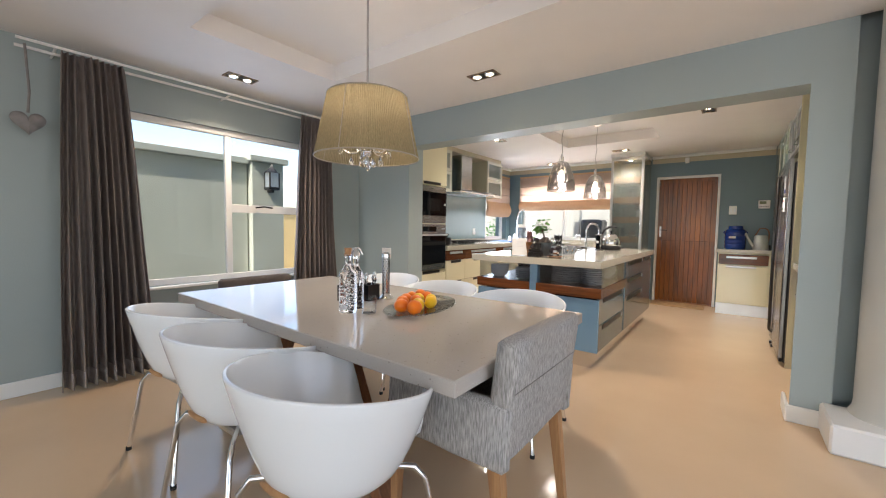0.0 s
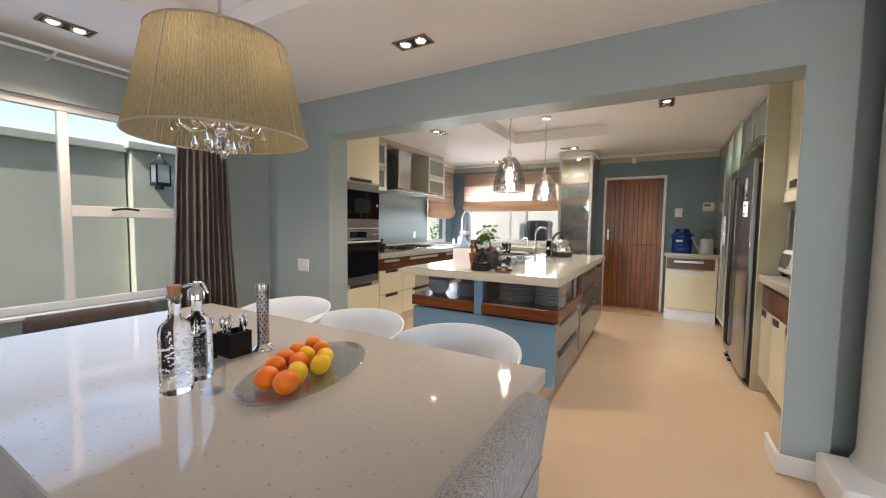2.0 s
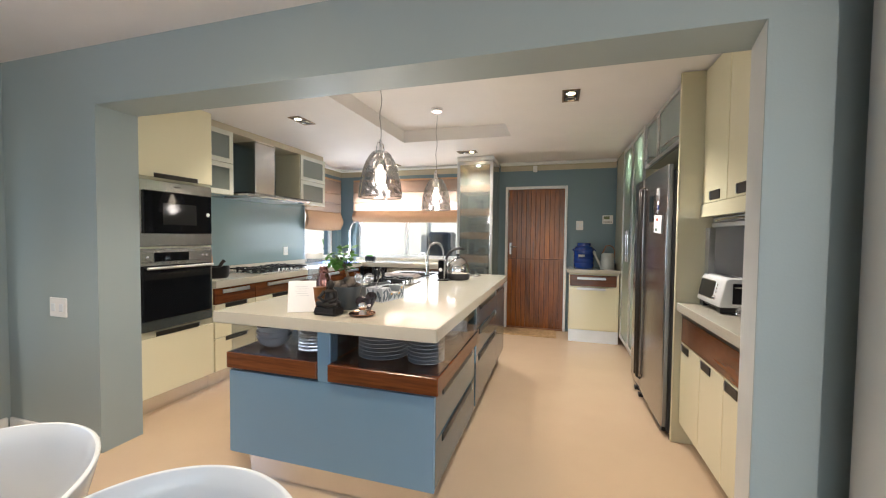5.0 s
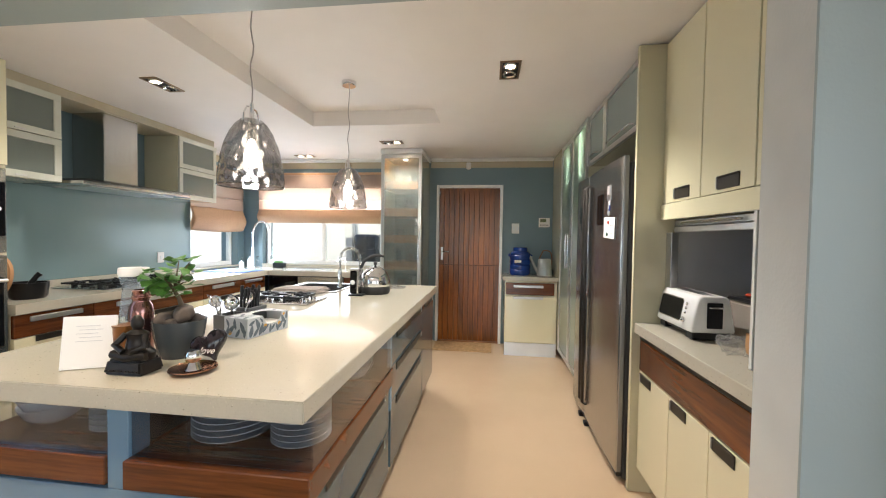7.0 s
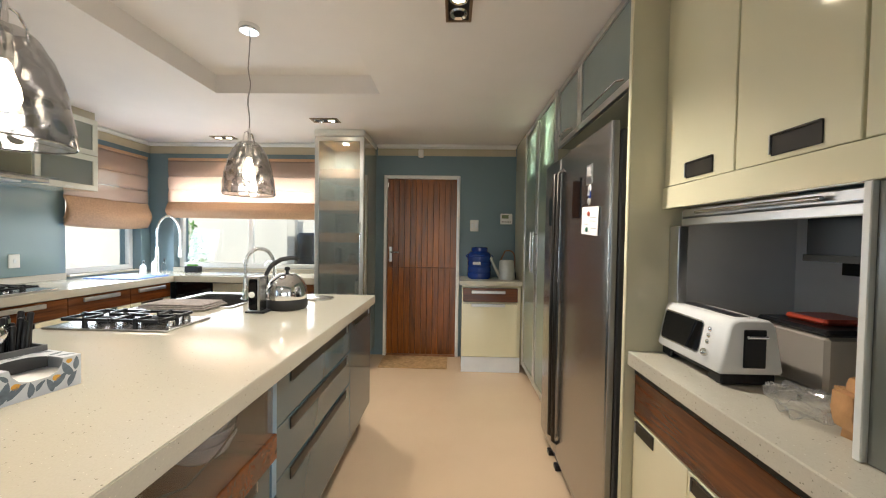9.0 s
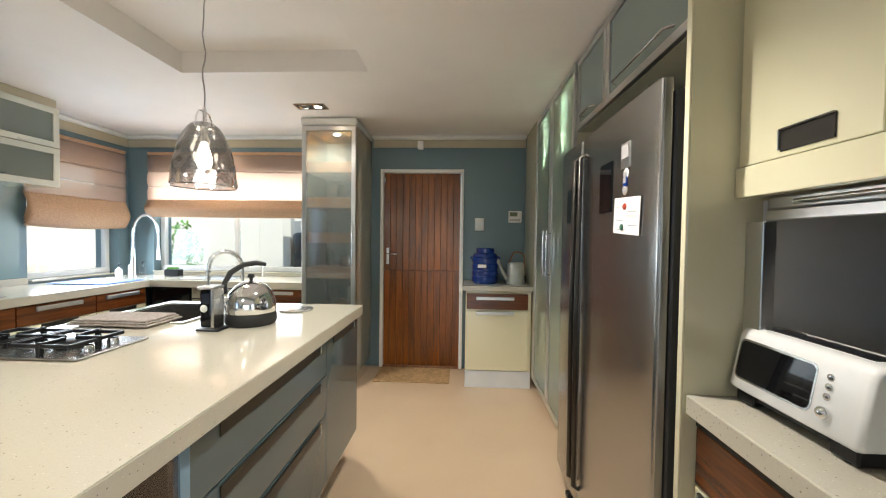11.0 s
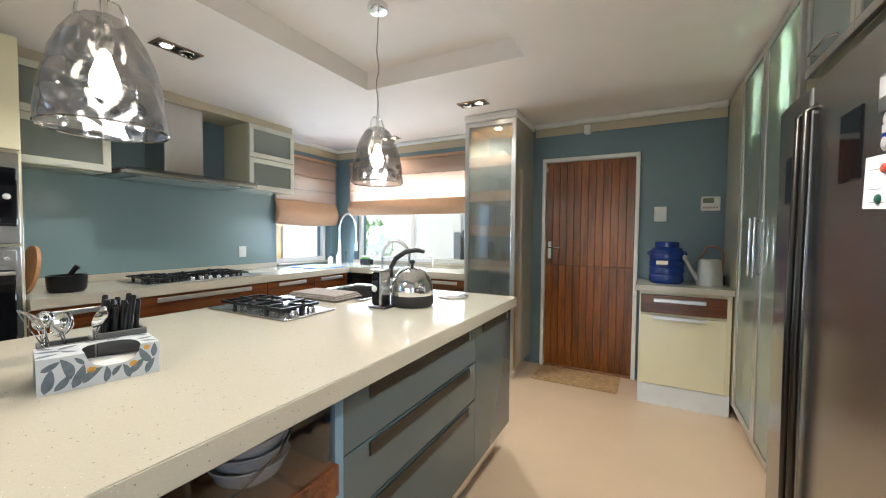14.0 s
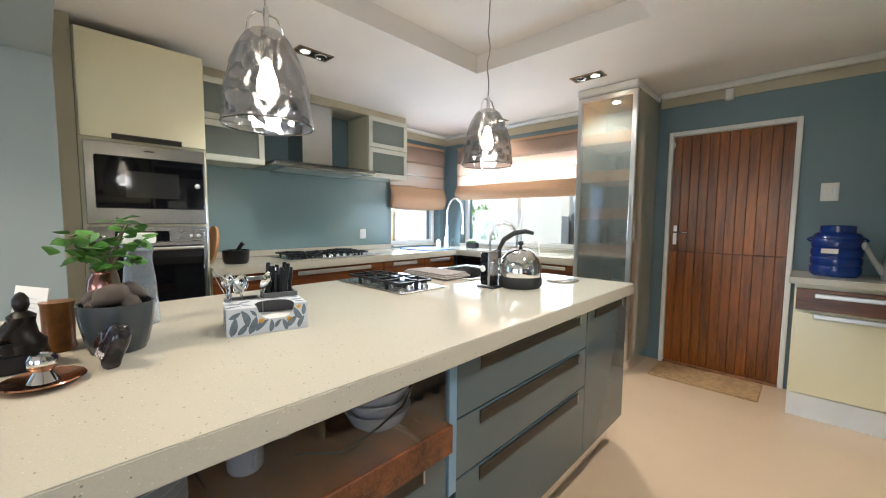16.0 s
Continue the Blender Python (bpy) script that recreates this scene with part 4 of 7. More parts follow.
# ---- pantry, fridge and east run ----
pan = thing("pantry_cabinet", "tall pantry with pale green frosted glass doors lit inside", "cabinet", (1.55, 9.15, 0))
boxes("body", [(1.27, 1.865, 8.335, 8.355, 0.1, 2.40), (1.27, 1.865, 9.975, 9.995, 0.1, 2.40), (1.845, 1.865, 8.355, 9.975, 0.1, 2.40), (1.27, 1.845, 8.355, 9.975, 2.38, 2.40), (1.27, 1.845, 8.355, 9.975, 0.10, 0.13)], BEIGE, pan, 0.001)
for y0, y1, hy in ((8.337, 8.905, 8.85), (8.91, 9.46, 8.965)):
    d = boxes("door", [(1.248, 1.27, y0, y0 + 0.04, 0.105, 2.395), (1.248, 1.27, y1 - 0.04, y1, 0.105, 2.395), (1.248, 1.27, y0 + 0.04, y1 - 0.04, 0.105, 0.15), (1.248, 1.27, y0 + 0.04, y1 - 0.04, 2.35, 2.395)], ALU, pan, 0.002, "satin aluminium door frame")
    box("pane", 1.255, 1.262, y0 + 0.04, y1 - 0.04, 0.15, 2.35, FROSTG, d, 0)
    tube("handle", [(1.215, hy, 1.08), (1.215, hy, 1.42)], 0.007, CHROME, d)
    for z in (1.10, 1.40):
        tube("handle_post", [(1.248, hy, z), (1.215, hy, z)], 0.005, CHROME, d)
    for z in (0.55, 1.0, 1.45, 1.9):
        box("shelf", 1.30, 1.84, y0, y1, z, z + 0.02, BEIGE, pan, 0)
    box("light_strip", 1.272, 1.282, (y0 + y1) / 2 - 0.01, (y0 + y1) / 2 + 0.01, 1.95, 2.33, STRIP, pan, 0, "cool tube light")
box("end_panel", 1.246, 1.27, 9.465, 9.995, 0.10, 2.40, BEIGE, pan, 0.002)
box("plinth", 1.30, 1.32, 8.337, 9.46, 0.0, 0.10, KICK, pan, 0.001)

fg = thing("fridge", "dark stainless side-by-side fridge with full-height handles", "fridge", (1.5, 7.75, 0))
box("cabinet", 1.214, 1.86, 7.195, 8.30, 0.03, 1.80, paint("dark_grey_cabinet", (0.045, 0.045, 0.046), 0.4), fg, 0.006)


DOOR_EDGE = paint("dark_door_edge", (0.24, 0.235, 0.225), 0.32, metal=1.0)


def fridge_door(nm, y0, y1):
    bm = bmesh.new()
    n = 12
    bow = lambda u: 1.178 - 0.007 * math.sin(math.pi * u)
    turn = [(0.012 * (1 - math.sin(radians(22.5 * k))), 0.012 * (1 - math.cos(radians(22.5 * k)))) for k in range(5)]
    prof = [(1.178 + dx, y0 + dy) for dx, dy in turn]
    prof += [(bow(k / n), y0 + 0.012 + (y1 - y0 - 0.024) * k / n) for k in range(1, n)]
    prof += [(1.178 + dx, y1 - dy) for dx, dy in turn[::-1]]
    lo = [bm.verts.new((x, y, 0.07)) for x, y in prof] + [bm.verts.new((1.208, y1, 0.07)), bm.verts.new((1.208, y0, 0.07))]
    hi = [bm.verts.new((v.co.x, v.co.y, 1.832)) for v in lo]
    for k in range(len(lo)):
        k2 = (k + 1) % len(lo)
        bm.faces.new((lo[k], lo[k2], hi[k2], hi[k]))
    bm.faces.new(lo[::-1])
    bm.faces.new(hi)
    bmesh.ops.recalc_face_normals(bm, faces=bm.faces)
    for f in bm.faces:
        f.material_index = 1 if abs(f.normal.y) > 0.95 else 0
    return part(nm, bm, [DARKSTEEL, DOOR_EDGE], fg, "", True)


HANDLE_STEEL = paint("dark_handle", (0.07, 0.064, 0.058), 0.34, metal=1.0)
d1 = fridge_door("door", 7.200, 7.915)
d2 = fridge_door("door", 7.935, 8.29)
for d, y in ((d1, 7.885), (d2, 7.965)):
    tube("handle", [(1.205, y, 0.14), (1.155, y, 0.17), (1.15, y, 0.95), (1.155, y, 1.74), (1.205, y, 1.77)], 0.012, HANDLE_STEEL, d, label="long dark steel bar handle")
box("dispenser", 1.1665, 1.182, 8.03, 8.14, 1.44, 1.62, GLOSSBLACK, d2, 0.003, "black water dispenser")
box("display", 1.1665, 1.180, 7.535, 7.66, 1.465, 1.66, GLOSSBLACK, d1, 0.003, "black control display")
boxes("grille", [(1.19, 1.213, 7.22, 8.29, 0.03, 0.065)], BLACK, fg, 0.004)
for y in (7.86, 8.02):
    box("hinge_foot", 1.17, 1.22, y, y + 0.05, 0.0, 0.03, BLACK, fg, 0.004)
def magnet(label, y, z, r, mat, round_):
    mg = thing("fridge_magnet", label, "magnet", (1.17, y, z - r), "fridge magnets")
    if round_:
        ball("badge", (1.1735, y, z), r, mat, mg, sx=0.22)
        ball("picture", (1.1700, y, z), r * 0.7, INK, mg, sx=0.22)
    else:
        box("badge", 1.1690, 1.177, y - r, y + r, z - r * 1.25, z + r * 1.25, mat, mg, 0.002)
        box("picture", 1.1676, 1.1689, y - r * 0.75, y + r * 0.75, z - r * 0.3, z + r, INK, mg, 0)


magnet("small framed picture magnet on the fridge", 7.425, 1.655, 0.036, ALU, False)
magnet("round pale badge magnet on the fridge", 7.422, 1.590, 0.021, PAPER, True)
magnet("dark blue square badge magnet on the fridge", 7.424, 1.562, 0.015, BLUEP, False)
magnet("round tan badge magnet on the fridge", 7.427, 1.535, 0.021, GREYBOX, True)
note = thing("note", "white printed note held by two magnets", "paper note", (1.17, 7.41, 1.375))
NT = Matrix.Translation((1.1705, 7.408, 1.442)) @ Matrix.Rotation(radians(3.5), 4, "X")
bm = bmesh.new()
add_box(bm, -0.0007, 0.0007, -0.104, 0.104, -0.064, 0.064)
bmesh.ops.transform(bm, matrix=NT, verts=bm.verts)
part("sheet", bm, PAPER, note)
for k, (y0, y1) in enumerate(((0.01, 0.085), (-0.085, -0.01), (-0.08, 0.0), (0.02, 0.08), (-0.085, -0.02), (0.0, 0.07))):
    bm = bmesh.new()
    add_box(bm, -0.0012, -0.0008, y0, y1, 0.030 - 0.016 * k, 0.0325 - 0.016 * k)
    bmesh.ops.transform(bm, matrix=NT, verts=bm.verts)
    part("text_line", bm, INK, note)
ball("red_magnet", (1.1675, 7.415, 1.474), 0.012, REDLID, note, sx=0.5)
ball("green_magnet", (1.1675, 7.437, 1.403), 0.012, paint("green_magnet", (0.02, 0.10, 0.06), 0.3), note, sx=0.5)

of = thing("over_fridge_cabinet", "frosted glass flap cabinets above the fridge", "cabinet", (1.55, 7.75, 1.98))
box("body", 1.285, 1.862, 7.18, 8.33, 1.985, 2.39, BEIGE, of, 0.001)
for y0, y1 in ((7.185, 7.885), (7.89, 8.33)):
    d = boxes("flap_door", [(1.262, 1.284, y0, y1, 1.985, 2.02), (1.262, 1.284, y0, y1, 2.355, 2.39), (1.262, 1.284, y0, y0 + 0.035, 2.02, 2.355), (1.262, 1.284, y1 - 0.035, y1, 2.02, 2.355)], ALU, of, 0.002)
    box("pane", 1.270, 1.276, y0 + 0.035, y1 - 0.035, 2.02, 2.355, paint("grey_green_flap_glass", (0.22, 0.27, 0.25), 0.2, var=0.03), d, 0)
    tube("handle", [(1.262, y0 + 0.12, 2.035), (1.235, y0 + 0.14, 2.035), (1.235, y1 - 0.14, 2.035), (1.262, y1 - 0.12, 2.035)], 0.005, STEEL, d)
tpn = thing("tall_panel", "tall beige gloss panel between fridge and worktop", "cabinet panel", (1.5, 7.16, 0))
box("board", 1.229, 1.865, 7.148, 7.172, 0.0, 2.40, BEIGE, tpn, 0.002)
box("edge_strip", 1.225, 1.2288, 7.149, 7.171, 0.002, 2.398, CREAM, tpn, 0.0008)

er = thing("base_cabinet", "cream gloss base unit with veneer drawers beside the fridge", "cabinet", (1.55, 6.65, 0))
box("body", 1.29, 1.862, 6.175, 7.146, 0.13, 0.868, BEIGE, er, 0)
box("top_drawer", 1.268, 1.289, 6.18, 7.144, 0.675, 0.835, WALNUT, er, 0.002, "long red-brown veneer drawer front")
box("groove", 1.266, 1.289, 6.18, 7.144, 0.838, 0.866, SHADOWGAP, er, 0.001, "recessed bronze grip rail")
for a, b in ((6.18, 6.486), (6.49, 6.80), (6.804, 7.144)):
    d = box("door", 1.268, 1.289, a, b, 0.14, 0.668, CREAM, er, 0.002)
    slot_x(d, 1.268, b - 0.15, b - 0.025, 0.615, 0.662, -1)
box("plinth", 1.34, 1.36, 6.175, 7.146, 0, 0.13, KICK, er, 0.001)
tagged(box("worktop", 1.238, 1.866, 6.172, 7.147, 0.87, 0.925, STONE, bevel=0.003), "cream speckled stone worktop beside the fridge", "worktop")

for y0, y1 in ((6.175, 6.435), (6.44, 6.78), (6.785, 7.146)):
    c = thing("wall_cabinet", "cream gloss wall cabinet with a recessed grip", "cabinet", (1.6, (y0 + y1) / 2, 1.56), "east wall cabinets")
    box("body", 1.385, 1.864, y0, y1, 1.56, 2.40, BEIGE, c, 0)
    d = box("door", 1.36, 1.384, y0 + 0.001, y1 - 0.001, 1.56, 2.395, CREAM, c, 0.002)
    m = y0 + (y1 - y0) * 0.45
    slot_x(d, 1.36, m - 0.075, m + 0.06, 1.572, 1.625, -1)
sp_ = thing("niche_panel", "grey-green gloss panel with a knob beside the appliance niche", "cabinet panel", (1.37, 6.29, 0.926))
box("board", 1.362, 1.384, 6.174, 6.408, 0.926, 1.474, paint("dark_grey_green_panel", (0.13, 0.135, 0.115), 0.2), sp_, 0.002)
ball("knob", (1.352, 6.33, 1.20), 0.013, WHITE, sp_)
tube("ring", arc((1.36, 6.36, 1.02), (1.30, 6.32, 0.99), (1.36, 6.24, 1.02)), 0.005, CHROME, sp_)
box("bracket", 1.335, 1.361, 6.25, 6.35, 1.0, 1.035, BLACK, sp_, 0.006)
tagged(box("pelmet", 1.352, 1.384, 6.175, 7.146, 1.475, 1.556, CREAM, bevel=0.002), "cream gloss pelmet under the wall cabinets", "cabinet panel")
rs = thing("roller_shutter", "aluminium roller shutter raised over the appliance niche", "shutter", (1.4, 6.78, 1.41))
boxes("slat", [(1.40, 1.415, 6.45, 7.10, 1.412, 1.44)], ALU, rs, 0.003)
boxes("slat", [(1.405, 1.418, 6.45, 7.10, 1.442, 1.472)], ALU, rs, 0.003)
tube("handle", [(1.39, 6.55, 1.455), (1.385, 6.75, 1.455), (1.39, 7.0, 1.455)], 0.006, STEEL, rs)
box("guide", 1.385, 1.42, 7.085, 7.146, 0.926, 1.41, ALU, rs, 0.002)
box("guide", 1.352, 1.370, 6.409, 6.426, 0.926, 1.474, paint("pale_niche_edge", (0.74, 0.74, 0.70), 0.25), rs, 0.002)
nb = boxes("trim_niche", [(1.85, 1.866, 6.445, 7.146, 0.926, 1.47), (1.43, 1.85, 7.132, 7.147, 0.926, 1.47)], paint("grey_niche_lining", (0.64, 0.65, 0.67), 0.4))
structure(nb, "grey lining of the appliance niche", "niche")
# near-black sheet standing in for the shade deep in the niche
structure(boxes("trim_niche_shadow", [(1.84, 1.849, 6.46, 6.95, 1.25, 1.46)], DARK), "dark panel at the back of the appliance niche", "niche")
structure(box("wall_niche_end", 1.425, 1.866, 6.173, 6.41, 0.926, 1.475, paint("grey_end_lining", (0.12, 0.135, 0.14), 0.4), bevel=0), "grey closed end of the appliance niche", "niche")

# toaster
TOASTER = paint("white_enamel", (0.80, 0.80, 0.78), 0.22, var=0.01)
to = thing("toaster", "white long-slot toaster with a viewing window and black base", "toaster", (1.45, 6.95, 0.925))
TX0, TX1, TY0, TY1, TZ0, TZ1 = 1.342, 1.528, 6.785, 7.135, 0.962, 1.126
side = lambda z: TX0 + 0.030 * (z - TZ0) / (TZ1 - TZ0)
ring = [(TX0 + 0.008, TZ0), (side(TZ0 + 0.008), TZ0 + 0.008), (side(1.096), 1.096), (side(1.096) + 0.003, 1.108), (side(1.096) + 0.009, 1.118), (side(1.096) + 0.018, 1.124), (side(1.096) + 0.030, 1.126)]
ring += [(TX0 + TX1 - x, z) for x, z in ring[::-1]]
cx_, cz_ = (TX0 + TX1) / 2, (TZ0 + TZ1) / 2
bm = bmesh.new()
rows = []
for y, f in ((TY0, 0.90), (TY0 + 0.002, 0.94), (TY0 + 0.006, 0.975), (TY0 + 0.014, 1.0), (TY1 - 0.014, 1.0), (TY1 - 0.006, 0.975), (TY1 - 0.002, 0.94), (TY1, 0.90)):
    rows.append([bm.verts.new((cx_ + (x - cx_) * f, y, cz_ + (z - cz_) * f)) for x, z in ring])
for a, b in zip(rows, rows[1:]):
    for k in range(len(ring)):
        bm.faces.new((a[k], a[(k + 1) % len(ring)], b[(k + 1) % len(ring)], b[k]))
bm.faces.new(rows[0])
bm.faces.new(rows[-1][::-1])
bmesh.ops.recalc_face_normals(bm, faces=bm.faces)
part("body", bm, TOASTER, to, "white enamel body", True)


def side_panel(nm, y0, y1, z0, z1, r, mat, out):
    """Rounded panel lying on the slanted long side of the toaster."""
    bm = bmesh.new()
    pts = []
    for cy, cz, a0 in ((y1 - r, z1 - r, 0), (y0 + r, z1 - r, 90), (y0 + r, z0 + r, 180), (y1 - r, z0 + r, 270)):
        pts += [(cy + r * math.cos(radians(a0 + 18 * k)), cz + r * math.sin(radians(a0 + 18 * k))) for k in range(6)]
    a = [bm.verts.new((side(z) - out, y, z)) for y, z in pts]
    b = [bm.verts.new((side(z) + 0.002, y, z)) for y, z in pts]
    bm.faces.new(a)
    for k in range(len(a)):
        bm.faces.new((a[k], a[(k + 1) % len(a)], b[(k + 1) % len(a)], b[k]))
    bmesh.ops.recalc_face_normals(bm, faces=bm.faces)
    part(nm, bm, mat, to)


side_panel("window_rim", 6.895, 7.118, 0.992, 1.098, 0.016, STEEL, 0.0012)
side_panel("window", 6.900, 7.113, 0.997, 1.093, 0.013, GLOSSBLACK, 0.0022)
boxes("base", [(1.356, 1.514, 6.80, 6.86, 0.930, 0.962), (1.356, 1.514, 7.06, 7.12, 0.930, 0.962), (1.362, 1.508, 6.86, 7.06, 0.945, 0.962)], BLACK, to, 0.004)
for x, y in ((1.375, 6.83), (1.375, 7.09), (1.495, 6.83), (1.495, 7.09)):
    lathe("foot", [(0.012, 0.9255), (0.012, 0.931)], BLACK, to, x, y, 10)
for z in (1.040, 1.060, 1.080):
    ball("button", (side(z) - 0.002, 6.865, z), 0.008, CHROME, to, sx=0.5)
ball("dial", (side(1.008) - 0.006, 6.862, 1.008), 0.013, CHROME, to, sx=0.9)
boxes("slot", [(1.412, 1.458, 6.83, 7.09, 1.1245, 1.1275)], BLACK, to, 0.001)
box("end_plate", 1.405, 1.470, 6.780, 6.7865, 0.985, 1.098, BLACK, to, 0.003)
tube("lever", [(1.41, 6.772, 1.078), (1.464, 6.772, 1.078)], 0.005, CHROME, to)

bx2 = thing("bread_bin", "taupe box with a red and black lid", "storage box", (1.72, 6.86, 0.925))
box("body", 1.60, 1.83, 6.74, 6.98, 0.9255, 1.09, GREYBOX, bx2, 0.01)
box("lid", 1.595, 1.835, 6.735, 6.985, 1.091, 1.11, BLACK, bx2, 0.008)
box("handle", 1.64, 1.79, 6.79, 6.93, 1.111, 1.13, REDLID, bx2, 0.008)
pr = thing("paper_towel_roll", "white paper towel roll on a steel holder in the niche", "paper towel", (1.64, 6.53, 0.925))
lathe("holder", [(0, 0.9255), (0.07, 0.9255), (0.07, 0.933), (0.008, 0.936), (0.008, 1.25), (0.014, 1.262), (0, 1.275)], STEEL, pr, 1.64, 6.53, 20)
lathe("roll", [(0.02, 0.938), (0.055, 0.938), (0.056, 0.942), (0.056, 1.182), (0.055, 1.186), (0.02, 1.186)], PAPER, pr, 1.64, 6.53, 28)
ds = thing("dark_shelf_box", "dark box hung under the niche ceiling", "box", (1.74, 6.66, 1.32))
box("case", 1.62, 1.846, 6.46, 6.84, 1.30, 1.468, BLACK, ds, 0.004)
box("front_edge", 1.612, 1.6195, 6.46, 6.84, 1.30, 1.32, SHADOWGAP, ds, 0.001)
bb = thing("bread_bag", "loaf of bread in a clear plastic bag on the worktop", "bread", (1.45, 6.50, 0.925))
bm = bmesh.new()
add_box(bm, 1.395, 1.505, 6.435, 6.54, 0.927, 1.06, 0.03, None, 4)
bmesh.ops.subdivide_edges(bm, edges=[e for e in bm.edges if e.calc_length() > 0.03], cuts=4, use_grid_fill=True)
for v in bm.verts:
    v.co += Vector((noise.noise(v.co * 30), noise.noise(v.co * 30 + Vector((5, 0, 0))), 0.3 * noise.noise(v.co * 22))) * 0.010
part("loaf", bm, BREAD, bb, "", True)
bm = bmesh.new()
bmesh.ops.create_icosphere(bm, subdivisions=4, radius=0.062)
bmesh.ops.scale(bm, vec=(0.9, 1.25, 0.55), verts=bm.verts)
bmesh.ops.translate(bm, verts=bm.verts, vec=(1.42, 6.615, 0.962))
for v in bm.verts:
    v.co += Vector((noise.noise(v.co * 32), noise.noise(v.co * 38 + Vector((3, 1, 0))), noise.noise(v.co * 45))) * 0.022
    v.co.z = max(v.co.z, 0.9262)
part("bag", bm, CLING, bb, "crumpled clear plastic")

# ---- island ----
isl = thing("kitchen_island", "grey-blue gloss kitchen island with drawers and open veneer shelves", "kitchen island", (-0.6, 7.2, 0))
# end panel and posts take the lacquer with skylight in its colour
box("end_panel", -1.215, -0.04, 5.985, 6.005, 0.15, 0.60, ISLE_SKYLIT, isl, 0.002, "pale blue gloss end panel")
box("end_post", -0.66, -0.59, 5.985, 6.06, 0.602, 0.869, ISLE_SKYLIT, isl, 0.002)
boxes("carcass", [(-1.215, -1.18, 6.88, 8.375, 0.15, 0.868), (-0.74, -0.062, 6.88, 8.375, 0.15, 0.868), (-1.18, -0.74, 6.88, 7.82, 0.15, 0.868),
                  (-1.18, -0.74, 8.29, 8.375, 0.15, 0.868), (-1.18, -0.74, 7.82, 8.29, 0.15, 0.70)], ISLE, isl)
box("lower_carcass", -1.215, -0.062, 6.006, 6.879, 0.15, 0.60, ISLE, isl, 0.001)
for nm, r in (("shelf", (-1.225, -0.66, 5.975, 6.88, 0.615, 0.70)), ("shelf", (-0.59, -0.018, 5.965, 6.88, 0.615, 0.70))):
    box(nm, *r, WALNUT_X, isl, 0.003, "red-brown veneer shelf")
# divider and back coloured near black to put shade inside the open shelves
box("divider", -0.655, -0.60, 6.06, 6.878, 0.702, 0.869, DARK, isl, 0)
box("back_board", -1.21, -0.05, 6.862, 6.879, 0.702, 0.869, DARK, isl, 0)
box("edge_post", -0.055, -0.036, 6.882, 6.915, 0.47, 0.869, ISLE_SKYLIT, isl, 0.001)
for x0, x1 in ((-1.205, -0.665), (-0.585, -0.03)):
    box("glass_guard", x0, x1, 5.992, 5.998, 0.701, 0.868, SMOKE, isl, 0).visible_shadow = False
box("glass_guard", -0.03, -0.024, 5.998, 6.86, 0.701, 0.868, SMOKE, isl, 0).visible_shadow = False
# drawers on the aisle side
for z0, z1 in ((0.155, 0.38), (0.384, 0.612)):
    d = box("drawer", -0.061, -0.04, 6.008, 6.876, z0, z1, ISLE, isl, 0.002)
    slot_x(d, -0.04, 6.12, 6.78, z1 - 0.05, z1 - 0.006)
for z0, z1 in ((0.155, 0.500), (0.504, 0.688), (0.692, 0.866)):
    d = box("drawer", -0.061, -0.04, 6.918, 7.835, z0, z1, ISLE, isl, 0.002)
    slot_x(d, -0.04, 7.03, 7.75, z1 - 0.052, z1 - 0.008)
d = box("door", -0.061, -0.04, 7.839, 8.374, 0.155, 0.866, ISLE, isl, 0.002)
slot_x(d, -0.04, 7.93, 8.29, 0.815, 0.858)
box("plinth", -1.13, -0.10, 6.04, 8.33, 0.0, 0.148, KICK, isl, 0.002, "mirror-finish kickboard")
it = thing("island_worktop", "thick cream speckled stone worktop on the island", "worktop", (-0.63, 7.2, 0.87))


def slab_with_hole(name, outer, hole, z0, z1, mat, par):
    """Worktop slab with a rectangular cut-out and softened outer edges."""
    bm = bmesh.new()
    ring = lambda r, z: [bm.verts.new((x, y, z)) for x, y in ((r[0], r[2]), (r[1], r[2]), (r[1], r[3]), (r[0], r[3]))]
    ot, ht, ob_, hb = ring(outer, z1), ring(hole, z1), ring(outer, z0), ring(hole, z0)
    for k in range(4):
        k2 = (k + 1) % 4
        bm.faces.new((ot[k], ot[k2], ht[k2], ht[k]))
        bm.faces.new((ob_[k2], ob_[k], hb[k], hb[k2]))
        bm.faces.new((ob_[k], ob_[k2], ot[k2], ot[k]))
        bm.faces.new((hb[k2], hb[k], ht[k], ht[k2]))
    bmesh.ops.recalc_face_normals(bm, faces=bm.faces)
    bmesh.ops.bevel(bm, geom=[e for e in bm.edges if set(e.verts) <= set(ot) or set(e.verts) <= set(ob_) or (e.verts[0] in ot + ob_ and e.verts[1] in ot + ob_)], offset=0.003, segments=2, affect="EDGES")
    part(name, bm, mat, par)


